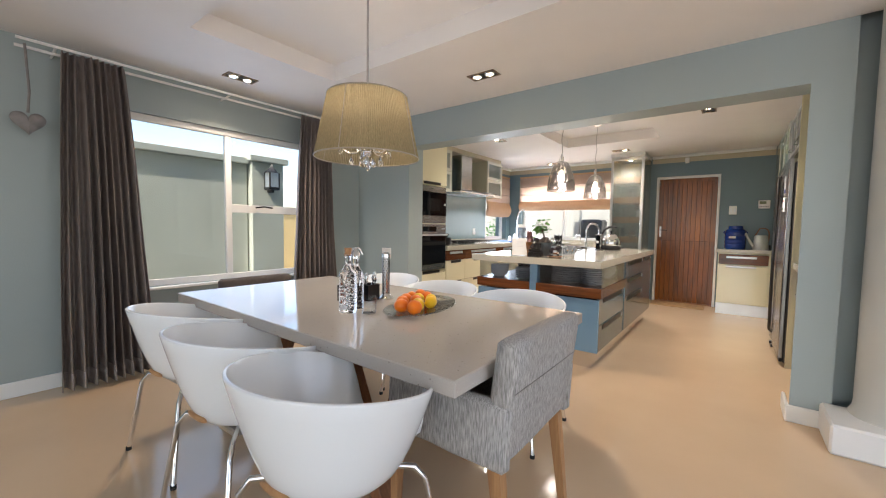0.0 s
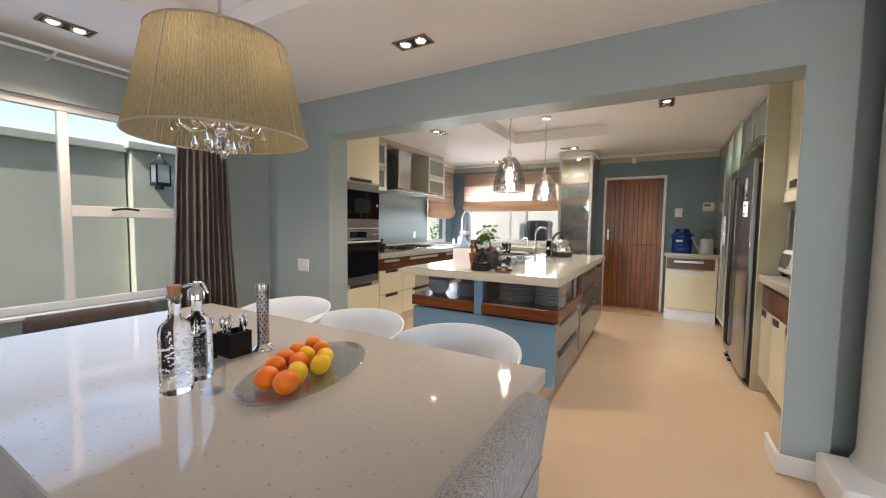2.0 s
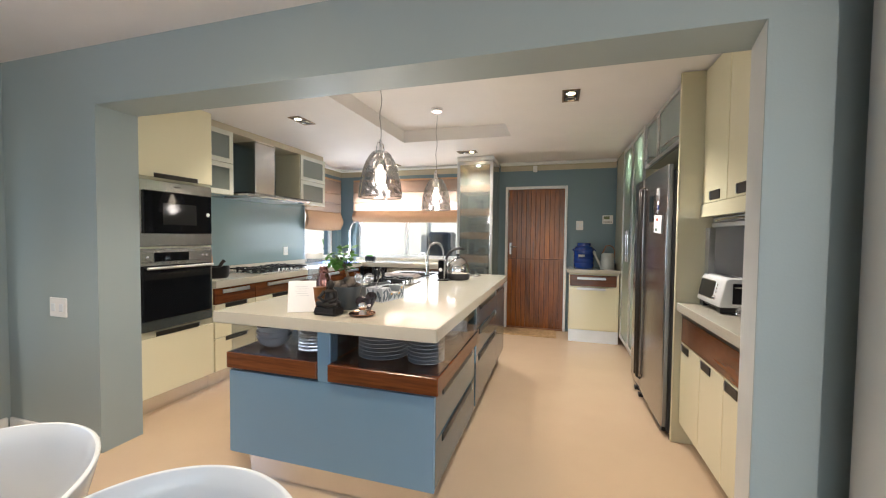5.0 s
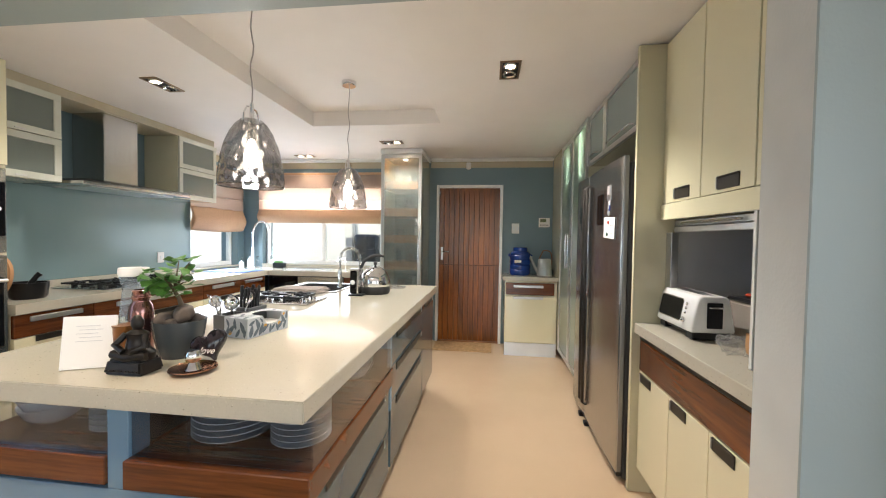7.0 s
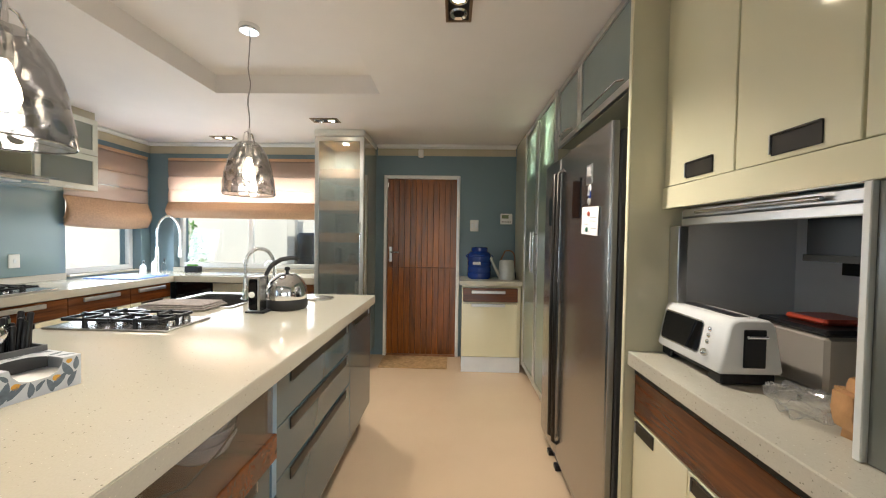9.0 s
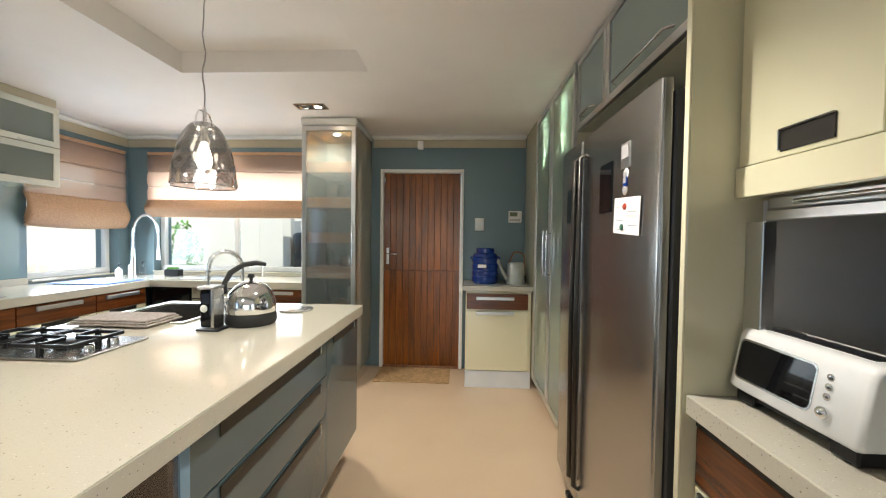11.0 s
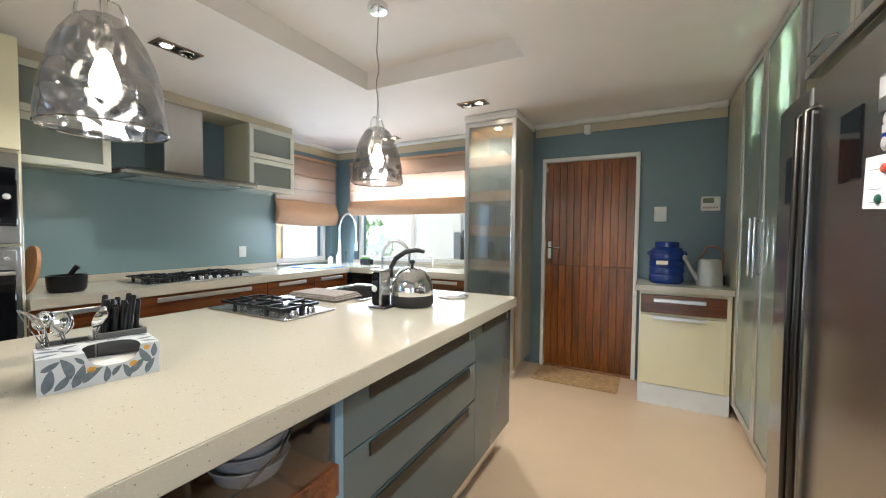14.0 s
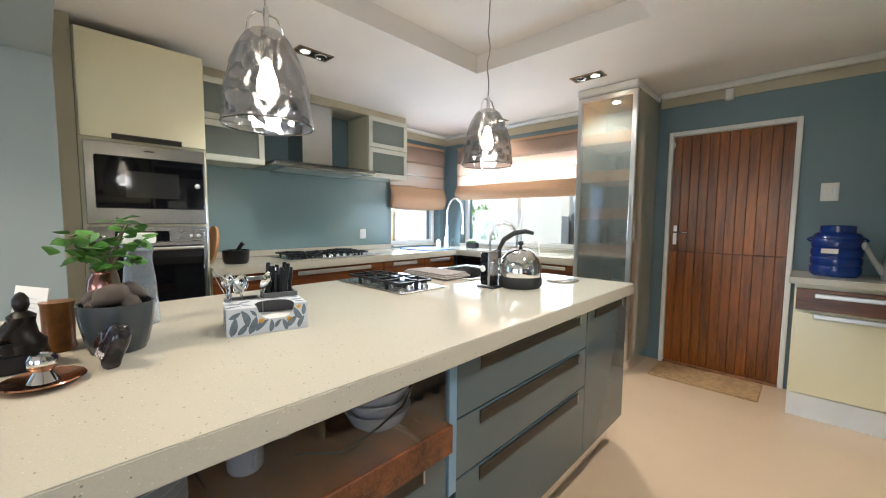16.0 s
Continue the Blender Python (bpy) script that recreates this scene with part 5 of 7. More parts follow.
slab_with_hole("slab", (-1.262, -0.014, 5.925, 8.41), (-1.176, -0.744, 7.824, 8.286), 0.87, 0.93, STONE, it)
isk = thing("prep_sink", "stainless prep sink with a sliding tray in the island", "sink", (-0.95, 8.05, 0.93))
boxes("rim", [(-1.20, -0.72, 7.80, 7.825, 0.9303, 0.937), (-1.20, -0.72, 8.285, 8.31, 0.9303, 0.937), (-1.20, -1.175, 7.825, 8.285, 0.9303, 0.937), (-0.745, -0.72, 7.825, 8.285, 0.9303, 0.937)], STEEL, isk, 0.001)
boxes("bowl", [(-1.176, -1.168, 7.824, 8.286, 0.74, 0.9295), (-0.752, -0.744, 7.824, 8.286, 0.74, 0.9295), (-1.168, -0.752, 7.824, 7.832, 0.74, 0.9295),
               (-1.168, -0.752, 8.278, 8.286, 0.74, 0.9295), (-1.176, -0.744, 7.824, 8.286, 0.73, 0.74)], DARKSTEEL, isk)
lathe("waste_cover", [(0.095, 0.9303), (0.095, 0.938), (0.088, 0.94), (0.06, 0.936), (0.05, 0.94), (0, 0.94)], STEEL, isk, -0.35, 8.20, 32)
tw_ = thing("dish_towel", "folded taupe dish towel lying by the sink", "towel", (-0.98, 7.83, 0.94))
for k in range(3):
    bm = bmesh.new()
    add_box(bm, -1.19 + 0.01 * k, -0.80 - 0.012 * k, 7.68 + 0.008 * k, 7.90 - 0.006 * k, 0.9375 + 0.009 * k, 0.946 + 0.009 * k, 0.004)
    bmesh.ops.subdivide_edges(bm, edges=bm.edges, cuts=5, use_grid_fill=True)
    for v in bm.verts:
        v.co.z += 0.003 * noise.noise(v.co * 14)
    part("layer", bm, TOWEL, tw_)


def spring_tap(label, x, y, z, h, reach, ang, mat=CHROME):
    t = thing("tap", label, "tap", (x, y, z))
    dx, dy = math.cos(radians(ang)), math.sin(radians(ang))
    lathe("base", [(0.026, z), (0.026, z + 0.01), (0.016, z + 0.02), (0.014, z + h * 0.45), (0, z + h * 0.45)], mat, t, x, y, 16)
    pts = [Vector((x, y, z + h * 0.45))]
    for k in range(13):
        a = math.pi * k / 12
        pts.append(Vector((x + dx * reach / 2 * (1 - math.cos(a)), y + dy * reach / 2 * (1 - math.cos(a)), z + h * 0.7 + h * 0.3 * math.sin(a))))
    pts.append(Vector((x + dx * reach, y + dy * reach, z + h * 0.45)))
    tube("hose", pts, 0.007, mat, t)
    bm = bmesh.new()
    n = 30
    for k in range(n):
        q = k / n * (len(pts) - 2)
        i = int(q)
        p = pts[i].lerp(pts[i + 1], q - i)
        d = (pts[i + 1] - pts[i]).normalized()
        m = Matrix.Translation(p) @ d.to_track_quat("Z", "Y").to_matrix().to_4x4()
        bmesh.ops.create_cone(bm, segments=10, radius1=0.014, radius2=0.014, depth=0.005, matrix=m)
    part("spring", bm, mat, t, smooth=True)["kind"] = "stuff"
    tube("spray_head", [(x + dx * reach, y + dy * reach, z + h * 0.46), (x + dx * reach, y + dy * reach, z + h * 0.28)], [0.012, 0.016], mat, t)
    tube("lever", [(x, y, z + h * 0.2), (x - dy * 0.05, y + dx * 0.05, z + h * 0.24)], 0.006, mat, t)
    return t


spring_tap("chrome spring-neck tap at the island sink", -0.80, 8.09, 0.931, 0.335, 0.17, 35)
spring_tap("tall chrome spring-neck tap at the corner sink", -2.62, 9.63, 0.93, 0.62, 0.20, 30)
tp = thing("tap", "low chrome tap with a bent spout over the sink", "tap", (-1.45, 9.88, 0.93))
tube("spout", [(-1.45, 9.88, 0.93), (-1.45, 9.88, 1.02), (-1.46, 9.85, 1.07), (-1.49, 9.78, 1.07), (-1.51, 9.74, 1.03)], 0.009, CHROME, tp)

# kettle
kt = thing("kettle", "polished steel whistling kettle with a black base and handle", "kettle", (-0.416, 7.846, 0.93))
lathe("base", [(0, 0.931), (0.105, 0.931), (0.115, 0.945), (0.115, 0.975), (0.11, 0.99)], RUBBER, kt, -0.416, 7.846, 40)
lathe("body", [(0.11, 0.99), (0.113, 1.01), (0.11, 1.045), (0.095, 1.085), (0.07, 1.115), (0.045, 1.13), (0.04, 1.133), (0, 1.138)], CHROME, kt, -0.416, 7.846, 40)
lathe("lid_knob", [(0.008, 1.136), (0.008, 1.15), (0.016, 1.155), (0.014, 1.17), (0, 1.174)], RUBBER, kt, -0.416, 7.846, 16)
tube("handle", [(-0.506, 7.786, 1.08), (-0.511, 7.786, 1.13), (-0.491, 7.801, 1.18), (-0.446, 7.826, 1.215), (-0.396, 7.856, 1.225), (-0.361, 7.881, 1.215)], [0.009, 0.012, 0.014, 0.014, 0.013, 0.010], RUBBER, kt)
tube("spout", [(-0.506, 7.786, 1.04), (-0.541, 7.766, 1.08), (-0.551, 7.761, 1.10)], [0.018, 0.014, 0.013], CHROME, kt)
sd = thing("soap_dispenser", "black and steel rectangular soap dispenser on a stand", "dispenser", (-0.52, 7.700, 0.93))
box("body", -0.56, -0.505, 7.680, 7.750, 0.944, 1.115, GLOSSBLACK, sd, 0.008)
box("face", -0.507, -0.492, 7.675, 7.755, 0.94, 1.12, STEEL, sd, 0.004)
box("stand", -0.57, -0.46, 7.665, 7.765, 0.9305, 0.941, BLACK, sd, 0.004)
box("cap", -0.565, -0.49, 7.670, 7.760, 1.115, 1.128, STEEL, sd, 0.005)
ball("badge", (-0.535, 7.675, 1.03), 0.017, PAPER, sd, sy=0.25)

# ---- lamps that hang and sit in the ceiling ----


def downlight(x, y, z, n, along, on=(1, 1), power=6.5, tone=WARM):
    d = thing("downlight", "bronze-framed recessed halogen downlight" if n == 1 else "bronze-framed recessed twin halogen downlight", "ceiling light", (x, y, z), "ceiling downlights")
    hx, hy = (0.062 * n, 0.062) if along == "x" else (0.062, 0.062 * n)
    boxes("frame", [(x - hx, x + hx, y - hy, y - hy + 0.014, z - 0.008, z - 0.0005), (x - hx, x + hx, y + hy - 0.014, y + hy, z - 0.008, z - 0.0005),
                    (x - hx, x - hx + 0.014, y - hy + 0.014, y + hy - 0.014, z - 0.008, z - 0.0005), (x + hx - 0.014, x + hx, y - hy + 0.014, y + hy - 0.014, z - 0.008, z - 0.0005)], paint("bronze_rim", (0.30, 0.22, 0.15), 0.3, metal=0.9), d, 0.001)
    box("recess", x - hx + 0.014, x + hx - 0.014, y - hy + 0.014, y + hy - 0.014, z - 0.003, z - 0.0005, BLACK, d, 0)
    for k in range(n):
        o = (k - (n - 1) / 2) * 0.115
        bx_, by_ = (x + o, y) if along == "x" else (x, y + o)
        lathe("reflector", [(0.044, z - 0.004), (0.040, z - 0.012), (0.026, z - 0.006)], CHROME, d, bx_, by_, 20)
        if on[k]:
            lathe("lamp_face", [(0.028, z - 0.0085), (0, z - 0.0095)], SPOTGLOW, d, bx_, by_, 16)
            lamp("halogen", "SPOT", look((bx_, by_, z - 0.03), (bx_ + 0.001, by_, 0)), power, tone, radius=0.03, cone=125)


downlight(-2.545, 4.275, CZD, 2, "y", power=13, tone=WARMER)
downlight(-0.85, 5.42, CZD, 2, "x", power=18, tone=WARMER)
downlight(0.56, 7.41, CZK, 2, "y", (1, 0), power=46)
downlight(-1.835, 7.43, CZK, 2, "y", (1, 0), power=24)
downlight(-0.63, 9.10, CZK, 2, "x", (0, 1), power=34)
downlight(-1.95, 9.72, CZK, 2, "x", (1, 1), power=5, tone=WARMER)


def kitchen_pendant(x, y):
    p = thing("pendant_lamp", "smoked hammered-glass bell pendant on a twisted cord, lit", "pendant lamp", (x, y, 2.545), "island pendants")
    lathe("canopy", [(0, 2.512), (0.05, 2.512), (0.055, 2.52), (0.055, 2.544)], CHROME, p, x, y, 24)
    rng = random.Random(int(y * 10))
    tube("cord", [(x + 0.006 * math.sin(k * 1.1), y + 0.005 * math.cos(k * 1.7), 2.512 - k * 0.041) for k in range(14)] + [(x, y, 1.955)], 0.0032, INK, p, 6)
    lathe("ferrule", [(0.007, 1.965), (0.010, 1.95), (0.010, 1.90), (0.018, 1.89), (0.018, 1.865)], CHROME, p, x, y, 12)
    for s in (-1, 1):
        tube("loop", [(x, y + s * 0.008, 1.945), (x, y + s * 0.035, 1.94), (x, y + s * 0.055, 1.91), (x, y + s * 0.062, 1.862)], 0.004, CHROME, p, 6)
    bm = bmesh.new()
    prof = [(0.045, 1.885), (0.066, 1.865), (0.090, 1.825), (0.110, 1.775), (0.124, 1.72), (0.133, 1.665), (0.138, 1.62), (0.140, 1.588)]
    fine = []
    for (r0, z0), (r1, z1) in zip(prof, prof[1:]):
        fine += [(r0 + (r1 - r0) * k / 4, z0 + (z1 - z0) * k / 4) for k in range(4)]
    add_lathe(bm, fine + [prof[-1]], x, y, 88)
    cells = [Vector((rng.uniform(0, 2 * math.pi), rng.uniform(1.58, 1.89))) for _ in range(115)]
    for v in bm.verts:
        a = math.atan2(v.co.y - y, v.co.x - x) % (2 * math.pi)
        near = min(math.hypot(((a - c.x + math.pi) % (2 * math.pi) - math.pi) * 0.125, v.co.z - c.y) for c in cells)
        out = Vector((math.cos(a), math.sin(a), 0))
        v.co += out * (min(near, 0.024) ** 2 * 9.5 - 0.003)
        if v.co.z < 1.60:
            v.co.z += 0.003 * noise.noise(Vector((a * 6, 0, y)))
    bmesh.ops.recalc_face_normals(bm, faces=bm.faces)
    sh = part("shade", bm, PENDANT_GLASS, p, "smoked hammered glass", True)
    lathe("rim", [(0.1405, 1.590), (0.143, 1.587), (0.1405, 1.584), (0.138, 1.587), (0.1405, 1.590)], PENDANT_RIM, p, x, y, 40)
    lathe("bulb", [(0.012, 1.80), (0.020, 1.77), (0.031, 1.735), (0.034, 1.705), (0.026, 1.678), (0, 1.668)], BULB, p, x, y, 20)
    lathe("bulb_holder", [(0.016, 1.865), (0.019, 1.80), (0.012, 1.795)], STEEL, p, x, y, 14)
    lamp("pendant_bulb", "POINT", Matrix.Translation((x, y, 1.625)), 2.0, WARM, radius=0.05)


PENDANT_GLASS = thin_glass("smoked_bell_glass", tint=(0.50, 0.49, 0.485), gloss=0.34, soft=0.09, frost=0.02, body=(0.4, 0.4, 0.42))
PENDANT_RIM = thin_glass("smoked_bell_rim", tint=(0.35, 0.34, 0.33), gloss=0.5)
kitchen_pendant(-0.633, 6.632)
kitchen_pendant(-0.632, 7.822)

ch = thing("chandelier", "drum chandelier with a champagne pleated shade and crystal drops, lit", "chandelier", (-0.85, 4.194, 2.565))
CX, CY = -0.85, 4.194
lathe("canopy", [(0, 2.52), (0.05, 2.525), (0.06, 2.54), (0.06, 2.564)], CHROME, ch, CX, CY)
tube("rod", [(CX, CY, 2.53), (CX, CY, 1.535)], 0.006, INK, ch)
bm = bmesh.new()
add_lathe(bm, [(0.292, 1.580), (0.222, 1.918)], CX, CY, 300)
for i, v in enumerate(bm.verts):
    o = Vector((v.co.x - CX, v.co.y - CY, 0)).normalized()
    v.co += o * (0.0008 if (i % 2) else -0.0008)
part("shade", bm, SHADE, ch, "champagne pleated string shade")
for r, z in ((0.293, 1.580), (0.223, 1.918)):
    lathe("hoop", [(r, z - 0.004), (r + 0.003, z), (r, z + 0.004), (r - 0.003, z), (r, z - 0.004)], GREYBOX, ch, CX, CY, 60)
for k in range(4):
    a = radians(20 + 90 * k)
    dx, dy = math.cos(a), math.sin(a)
    tube("seam", [(CX + dx * 0.2935, CY + dy * 0.2935, 1.583), (CX + dx * 0.2235, CY + dy * 0.2235, 1.915)], 0.0025, GREYBOX, ch, 6)
lathe("stem", [(0.012, 1.735), (0.03, 1.695), (0.022, 1.655), (0.032, 1.615), (0.018, 1.59), (0, 1.58)], CHROME, ch, CX, CY, 16)
for k in range(5):
    a = radians(72 * k + 10)
    dx, dy = math.cos(a), math.sin(a)
    tube("arm", [(CX + dx * q, CY + dy * q, z) for q, z in ((0.02, 1.645), (0.06, 1.61), (0.10, 1.605), (0.135, 1.625), (0.15, 1.665))], 0.0055, CHROME, ch)
    lathe("drip_tray", [(0.006, 1.66), (0.03, 1.667), (0.036, 1.677)], CRYSTAL, ch, CX + dx * 0.15, CY + dy * 0.15, 14)
    lathe("candle", [(0.011, 1.675), (0.011, 1.795), (0, 1.795)], WHITE, ch, CX + dx * 0.15, CY + dy * 0.15, 10)
    lathe("bulb", [(0.008, 1.796), (0.017, 1.82), (0.014, 1.845), (0.004, 1.87), (0, 1.873)], BULB, ch, CX + dx * 0.15, CY + dy * 0.15, 12)
    lamp("candle_bulb", "POINT", Matrix.Translation((CX + dx * 0.15, CY + dy * 0.15, 1.83)), 0.9, WARM, radius=0.02)
    for q, z in ((0.15, 1.615), (0.09, 1.56)):
        lathe("crystal_drop", [(0, z + 0.028), (0.006, z + 0.016), (0.013, z - 0.004), (0.010, z - 0.016), (0, z - 0.022)], CRYSTAL, ch, CX + dx * q, CY + dy * q, 7, smooth=False)
        tube("chain", [(CX + dx * q, CY + dy * q, z + 0.028), (CX + dx * q, CY + dy * q, z + 0.055)], 0.0022, CRYSTAL, ch, 5)
for k in range(6):
    a = radians(60 * k)
    x, y, z = CX + 0.035 * math.cos(a), CY + 0.035 * math.sin(a), 1.55
    lathe("crystal_drop", [(0, z + 0.03), (0.007, z + 0.016), (0.014, z - 0.004), (0.010, z - 0.016), (0, z - 0.024)], CRYSTAL, ch, x, y, 7, smooth=False)
lathe("crystal_drop", [(0, 1.575), (0.008, 1.56), (0.016, 1.53), (0.012, 1.515), (0, 1.503)], CRYSTAL, ch, CX, CY, 7, smooth=False)

# ---- dining table ----
tb = thing("dining_table", "long dining table with a white stone top on slanted wooden legs", "table", (-0.88, 4.175, 0))
box("tabletop", -1.975, 0.21, 3.60, 4.755, 0.695, 0.75, TABLE_STONE, tb, 0.004, "white speckled engineered-stone top")
box("apron", -1.70, -0.08, 3.95, 4.40, 0.655, 0.694, TEAK, tb, 0.003)
for cx in (-1.36, -0.40):
    for y in (3.86, 4.49):
        for s in (-1, 1):
            bm = bmesh.new()
            m = Matrix.Rotation(s * math.atan2(0.30, 0.655), 4, "Y")
            add_box(bm, cx - 0.035 + s * 0.07, cx + 0.035 + s * 0.07, y - 0.045 + s * 0.02, y + 0.045 + s * 0.02, -0.035, 0.69, 0.003, m)
            bmesh.ops.bisect_plane(bm, geom=bm.verts[:] + bm.edges[:] + bm.faces[:], plane_co=(0, 0, 0.001), plane_no=(0, 0, -1), clear_outer=True)
            bmesh.ops.bisect_plane(bm, geom=bm.verts[:] + bm.edges[:] + bm.faces[:], plane_co=(0, 0, 0.654), plane_no=(0, 0, 1), clear_outer=True)
            part("leg", bm, TEAK, tb, "slanted red-brown wooden leg")

# ---- tub chairs ----


def tub_chair():
    c = thing("tub_chair", "white moulded plastic tub chair on chrome legs", "chair", (0, 0, 0), "chairs round the table")
    bm = bmesh.new()
    na, ns = 112, 16
    rows = []
    for i in range(ns + 1):
        s = i / ns
        row = []
        for k in range(na):
            th = 2 * math.pi * k / na
            a = abs((math.degrees(th) + 180) % 360 - 180)
            if a < 95:
                rim = 0.785 - 0.055 * (a / 95) ** 2
            elif a < 142:
                q = (a - 95) / 47
                rim = 0.73 - 0.050 * q
            else:
                q = min(1, (a - 142) / 13)
                rim = 0.680 - 0.220 * (3 * q * q - 2 * q ** 3)
            rx, ry = 0.315, 0.30
            if s < 0.5:
                u = s / 0.5
                f, z = 0.60 * u, 0.425 + 0.014 * u * u
            else:
                u = (s - 0.5) / 0.5
                f, z = 0.60 + 0.40 * u ** 0.85, 0.439 + (rim - 0.439) * u ** 1.25
            row.append(bm.verts.new((rx * f * math.sin(th), -ry * f * math.cos(th), z)) if i else None)
        rows.append(row)
    mid = bm.verts.new((0, 0, 0.425))
    for k in range(na):
        bm.faces.new((mid, rows[1][k], rows[1][(k + 1) % na]))
    for a, b in zip(rows[1:], rows[2:]):
        for k in range(na):
            bm.faces.new((a[k], b[k], b[(k + 1) % na], a[(k + 1) % na]))
    bmesh.ops.recalc_face_normals(bm, faces=bm.faces)
    sh = part("shell", bm, PLASTIC, c, "white moulded shell", True)
    mod = sh.modifiers.new("thick", "SOLIDIFY")
    mod.thickness, mod.offset = 0.012, 0
    bv = sh.modifiers.new("soft", "BEVEL")
    bv.width, bv.segments = 0.004, 2
    ball("back_slot", (0, -0.208, 0.462), 0.075, OAK, c, sx=1.0, sy=0.16, sz=0.17, label="pale wood inset at the foot of the back")
    box("seat_plate", -0.14, 0.14, -0.14, 0.14, 0.39, 0.418, ALU, c, 0.006)
    for sx in (-1, 1):
        for sy in (-1, 1):
            lg = tube("leg", [(sx * 0.10, sy * 0.10, 0.414), (sx * 0.19, sy * 0.17, 0.405), (sx * 0.215, sy * 0.195, 0.36), (sx * 0.265, sy * 0.245, 0.012)], 0.0105, CHROME, c, 10)
            lathe("foot_cap", [(0, 0.0), (0.013, 0.0), (0.013, 0.018)], RUBBER, lg, sx * 0.265, sy * 0.245, 10)
    return c


tc = tub_chair()
tc.matrix_basis = pose(-0.15, 3.45, 0, 0, 0, 4)
for x, y, rz in ((-0.77, 3.48, 3), (-1.40, 3.52, 4), (-1.43, 4.84, 183), (-0.84, 4.79, 178), (-0.22, 4.77, 181)):
    copy_thing(tc, pose(x, y, 0, 0, 0, rz))

# upholstered carver at the end of the table
gc = thing("armchair", "grey tweed upholstered carver chair with tapered oak legs", "chair", (0.14, 3.98, 0))


def soft_box(nm, r, mat, par, cuts=4, puff=0.006, bevel=0.02, lean=0.0, zb=0.0, label=""):
    bm = bmesh.new()
    add_box(bm, *r, bevel)
    bmesh.ops.subdivide_edges(bm, edges=[e for e in bm.edges if e.calc_length() > 0.08], cuts=cuts, use_grid_fill=True)
    for v in bm.verts:
        v.co += v.co.normalized() * 0.0 + Vector((0, 0, puff * noise.noise(v.co * 9)))
        v.co.x += lean * max(0, v.co.z - zb)
    return part(nm, bm, mat, par, label, True)


soft_box("backrest", (0.20, 0.285, 3.763, 4.345, 0.42, 0.845), UPHOLSTERY, gc, lean=0.12, zb=0.45)
soft_box("seat", (-0.26, 0.198, 3.808, 4.300, 0.39, 0.48), UPHOLSTERY, gc)
for y0, y1 in ((3.752, 3.806), (4.302, 4.356)):
    soft_box("side", (-0.24, 0.296, y0, y1, 0.405, 0.64), UPHOLSTERY, gc, lean=0.06, zb=0.45)
tube("seam", [(0.312, 3.78, 0.675), (0.314, 4.02, 0.675), (0.312, 4.33, 0.675)], 0.002, ORNAMENT, gc, 6)
for x, dx in ((0.24, 0.05), (-0.21, -0.01)):
    for y in (3.80, 4.31):
        bm = bmesh.new()
        add_box(bm, x - 0.024, x + 0.024, y - 0.024, y + 0.024, 0.0, 0.40, 0.003)
        for v in bm.verts:
            k = 1 - v.co.z / 0.40
            v.co.x += dx * k + (x - v.co.x) * 0.35 * k
            v.co.y += (y - v.co.y) * 0.35 * k
        part("leg", bm, OAK, gc, "tapered oak leg")
lc = thing("armchair", "brown upholstered carver chair at the window end of the table", "chair", (-2.15, 4.27, 0))
soft_box("backrest", (-2.33, -2.25, 3.98, 4.57, 0.385, 0.762), BROWNCLOTH, lc, lean=-0.08, zb=0.45)
soft_box("seat", (-2.24, -1.80, 4.02, 4.53, 0.36, 0.48), BROWNCLOTH, lc)
for x in (-2.28, -1.84):
    for y in (4.03, 4.52):
        box("leg", x - 0.022, x + 0.022, y - 0.022, y + 0.022, 0.0, 0.37, OAK, lc, 0.004)

# ---- things on the dining table ----
PLATTER = thin_glass("clear_platter_glass", tint=(0.93, 0.95, 0.95), gloss=0.22)
TZ = 0.7505


BOTTLE_GLASS = glass("water_filled_glass", (0.96, 0.98, 1.0), 0.0, 1.33)


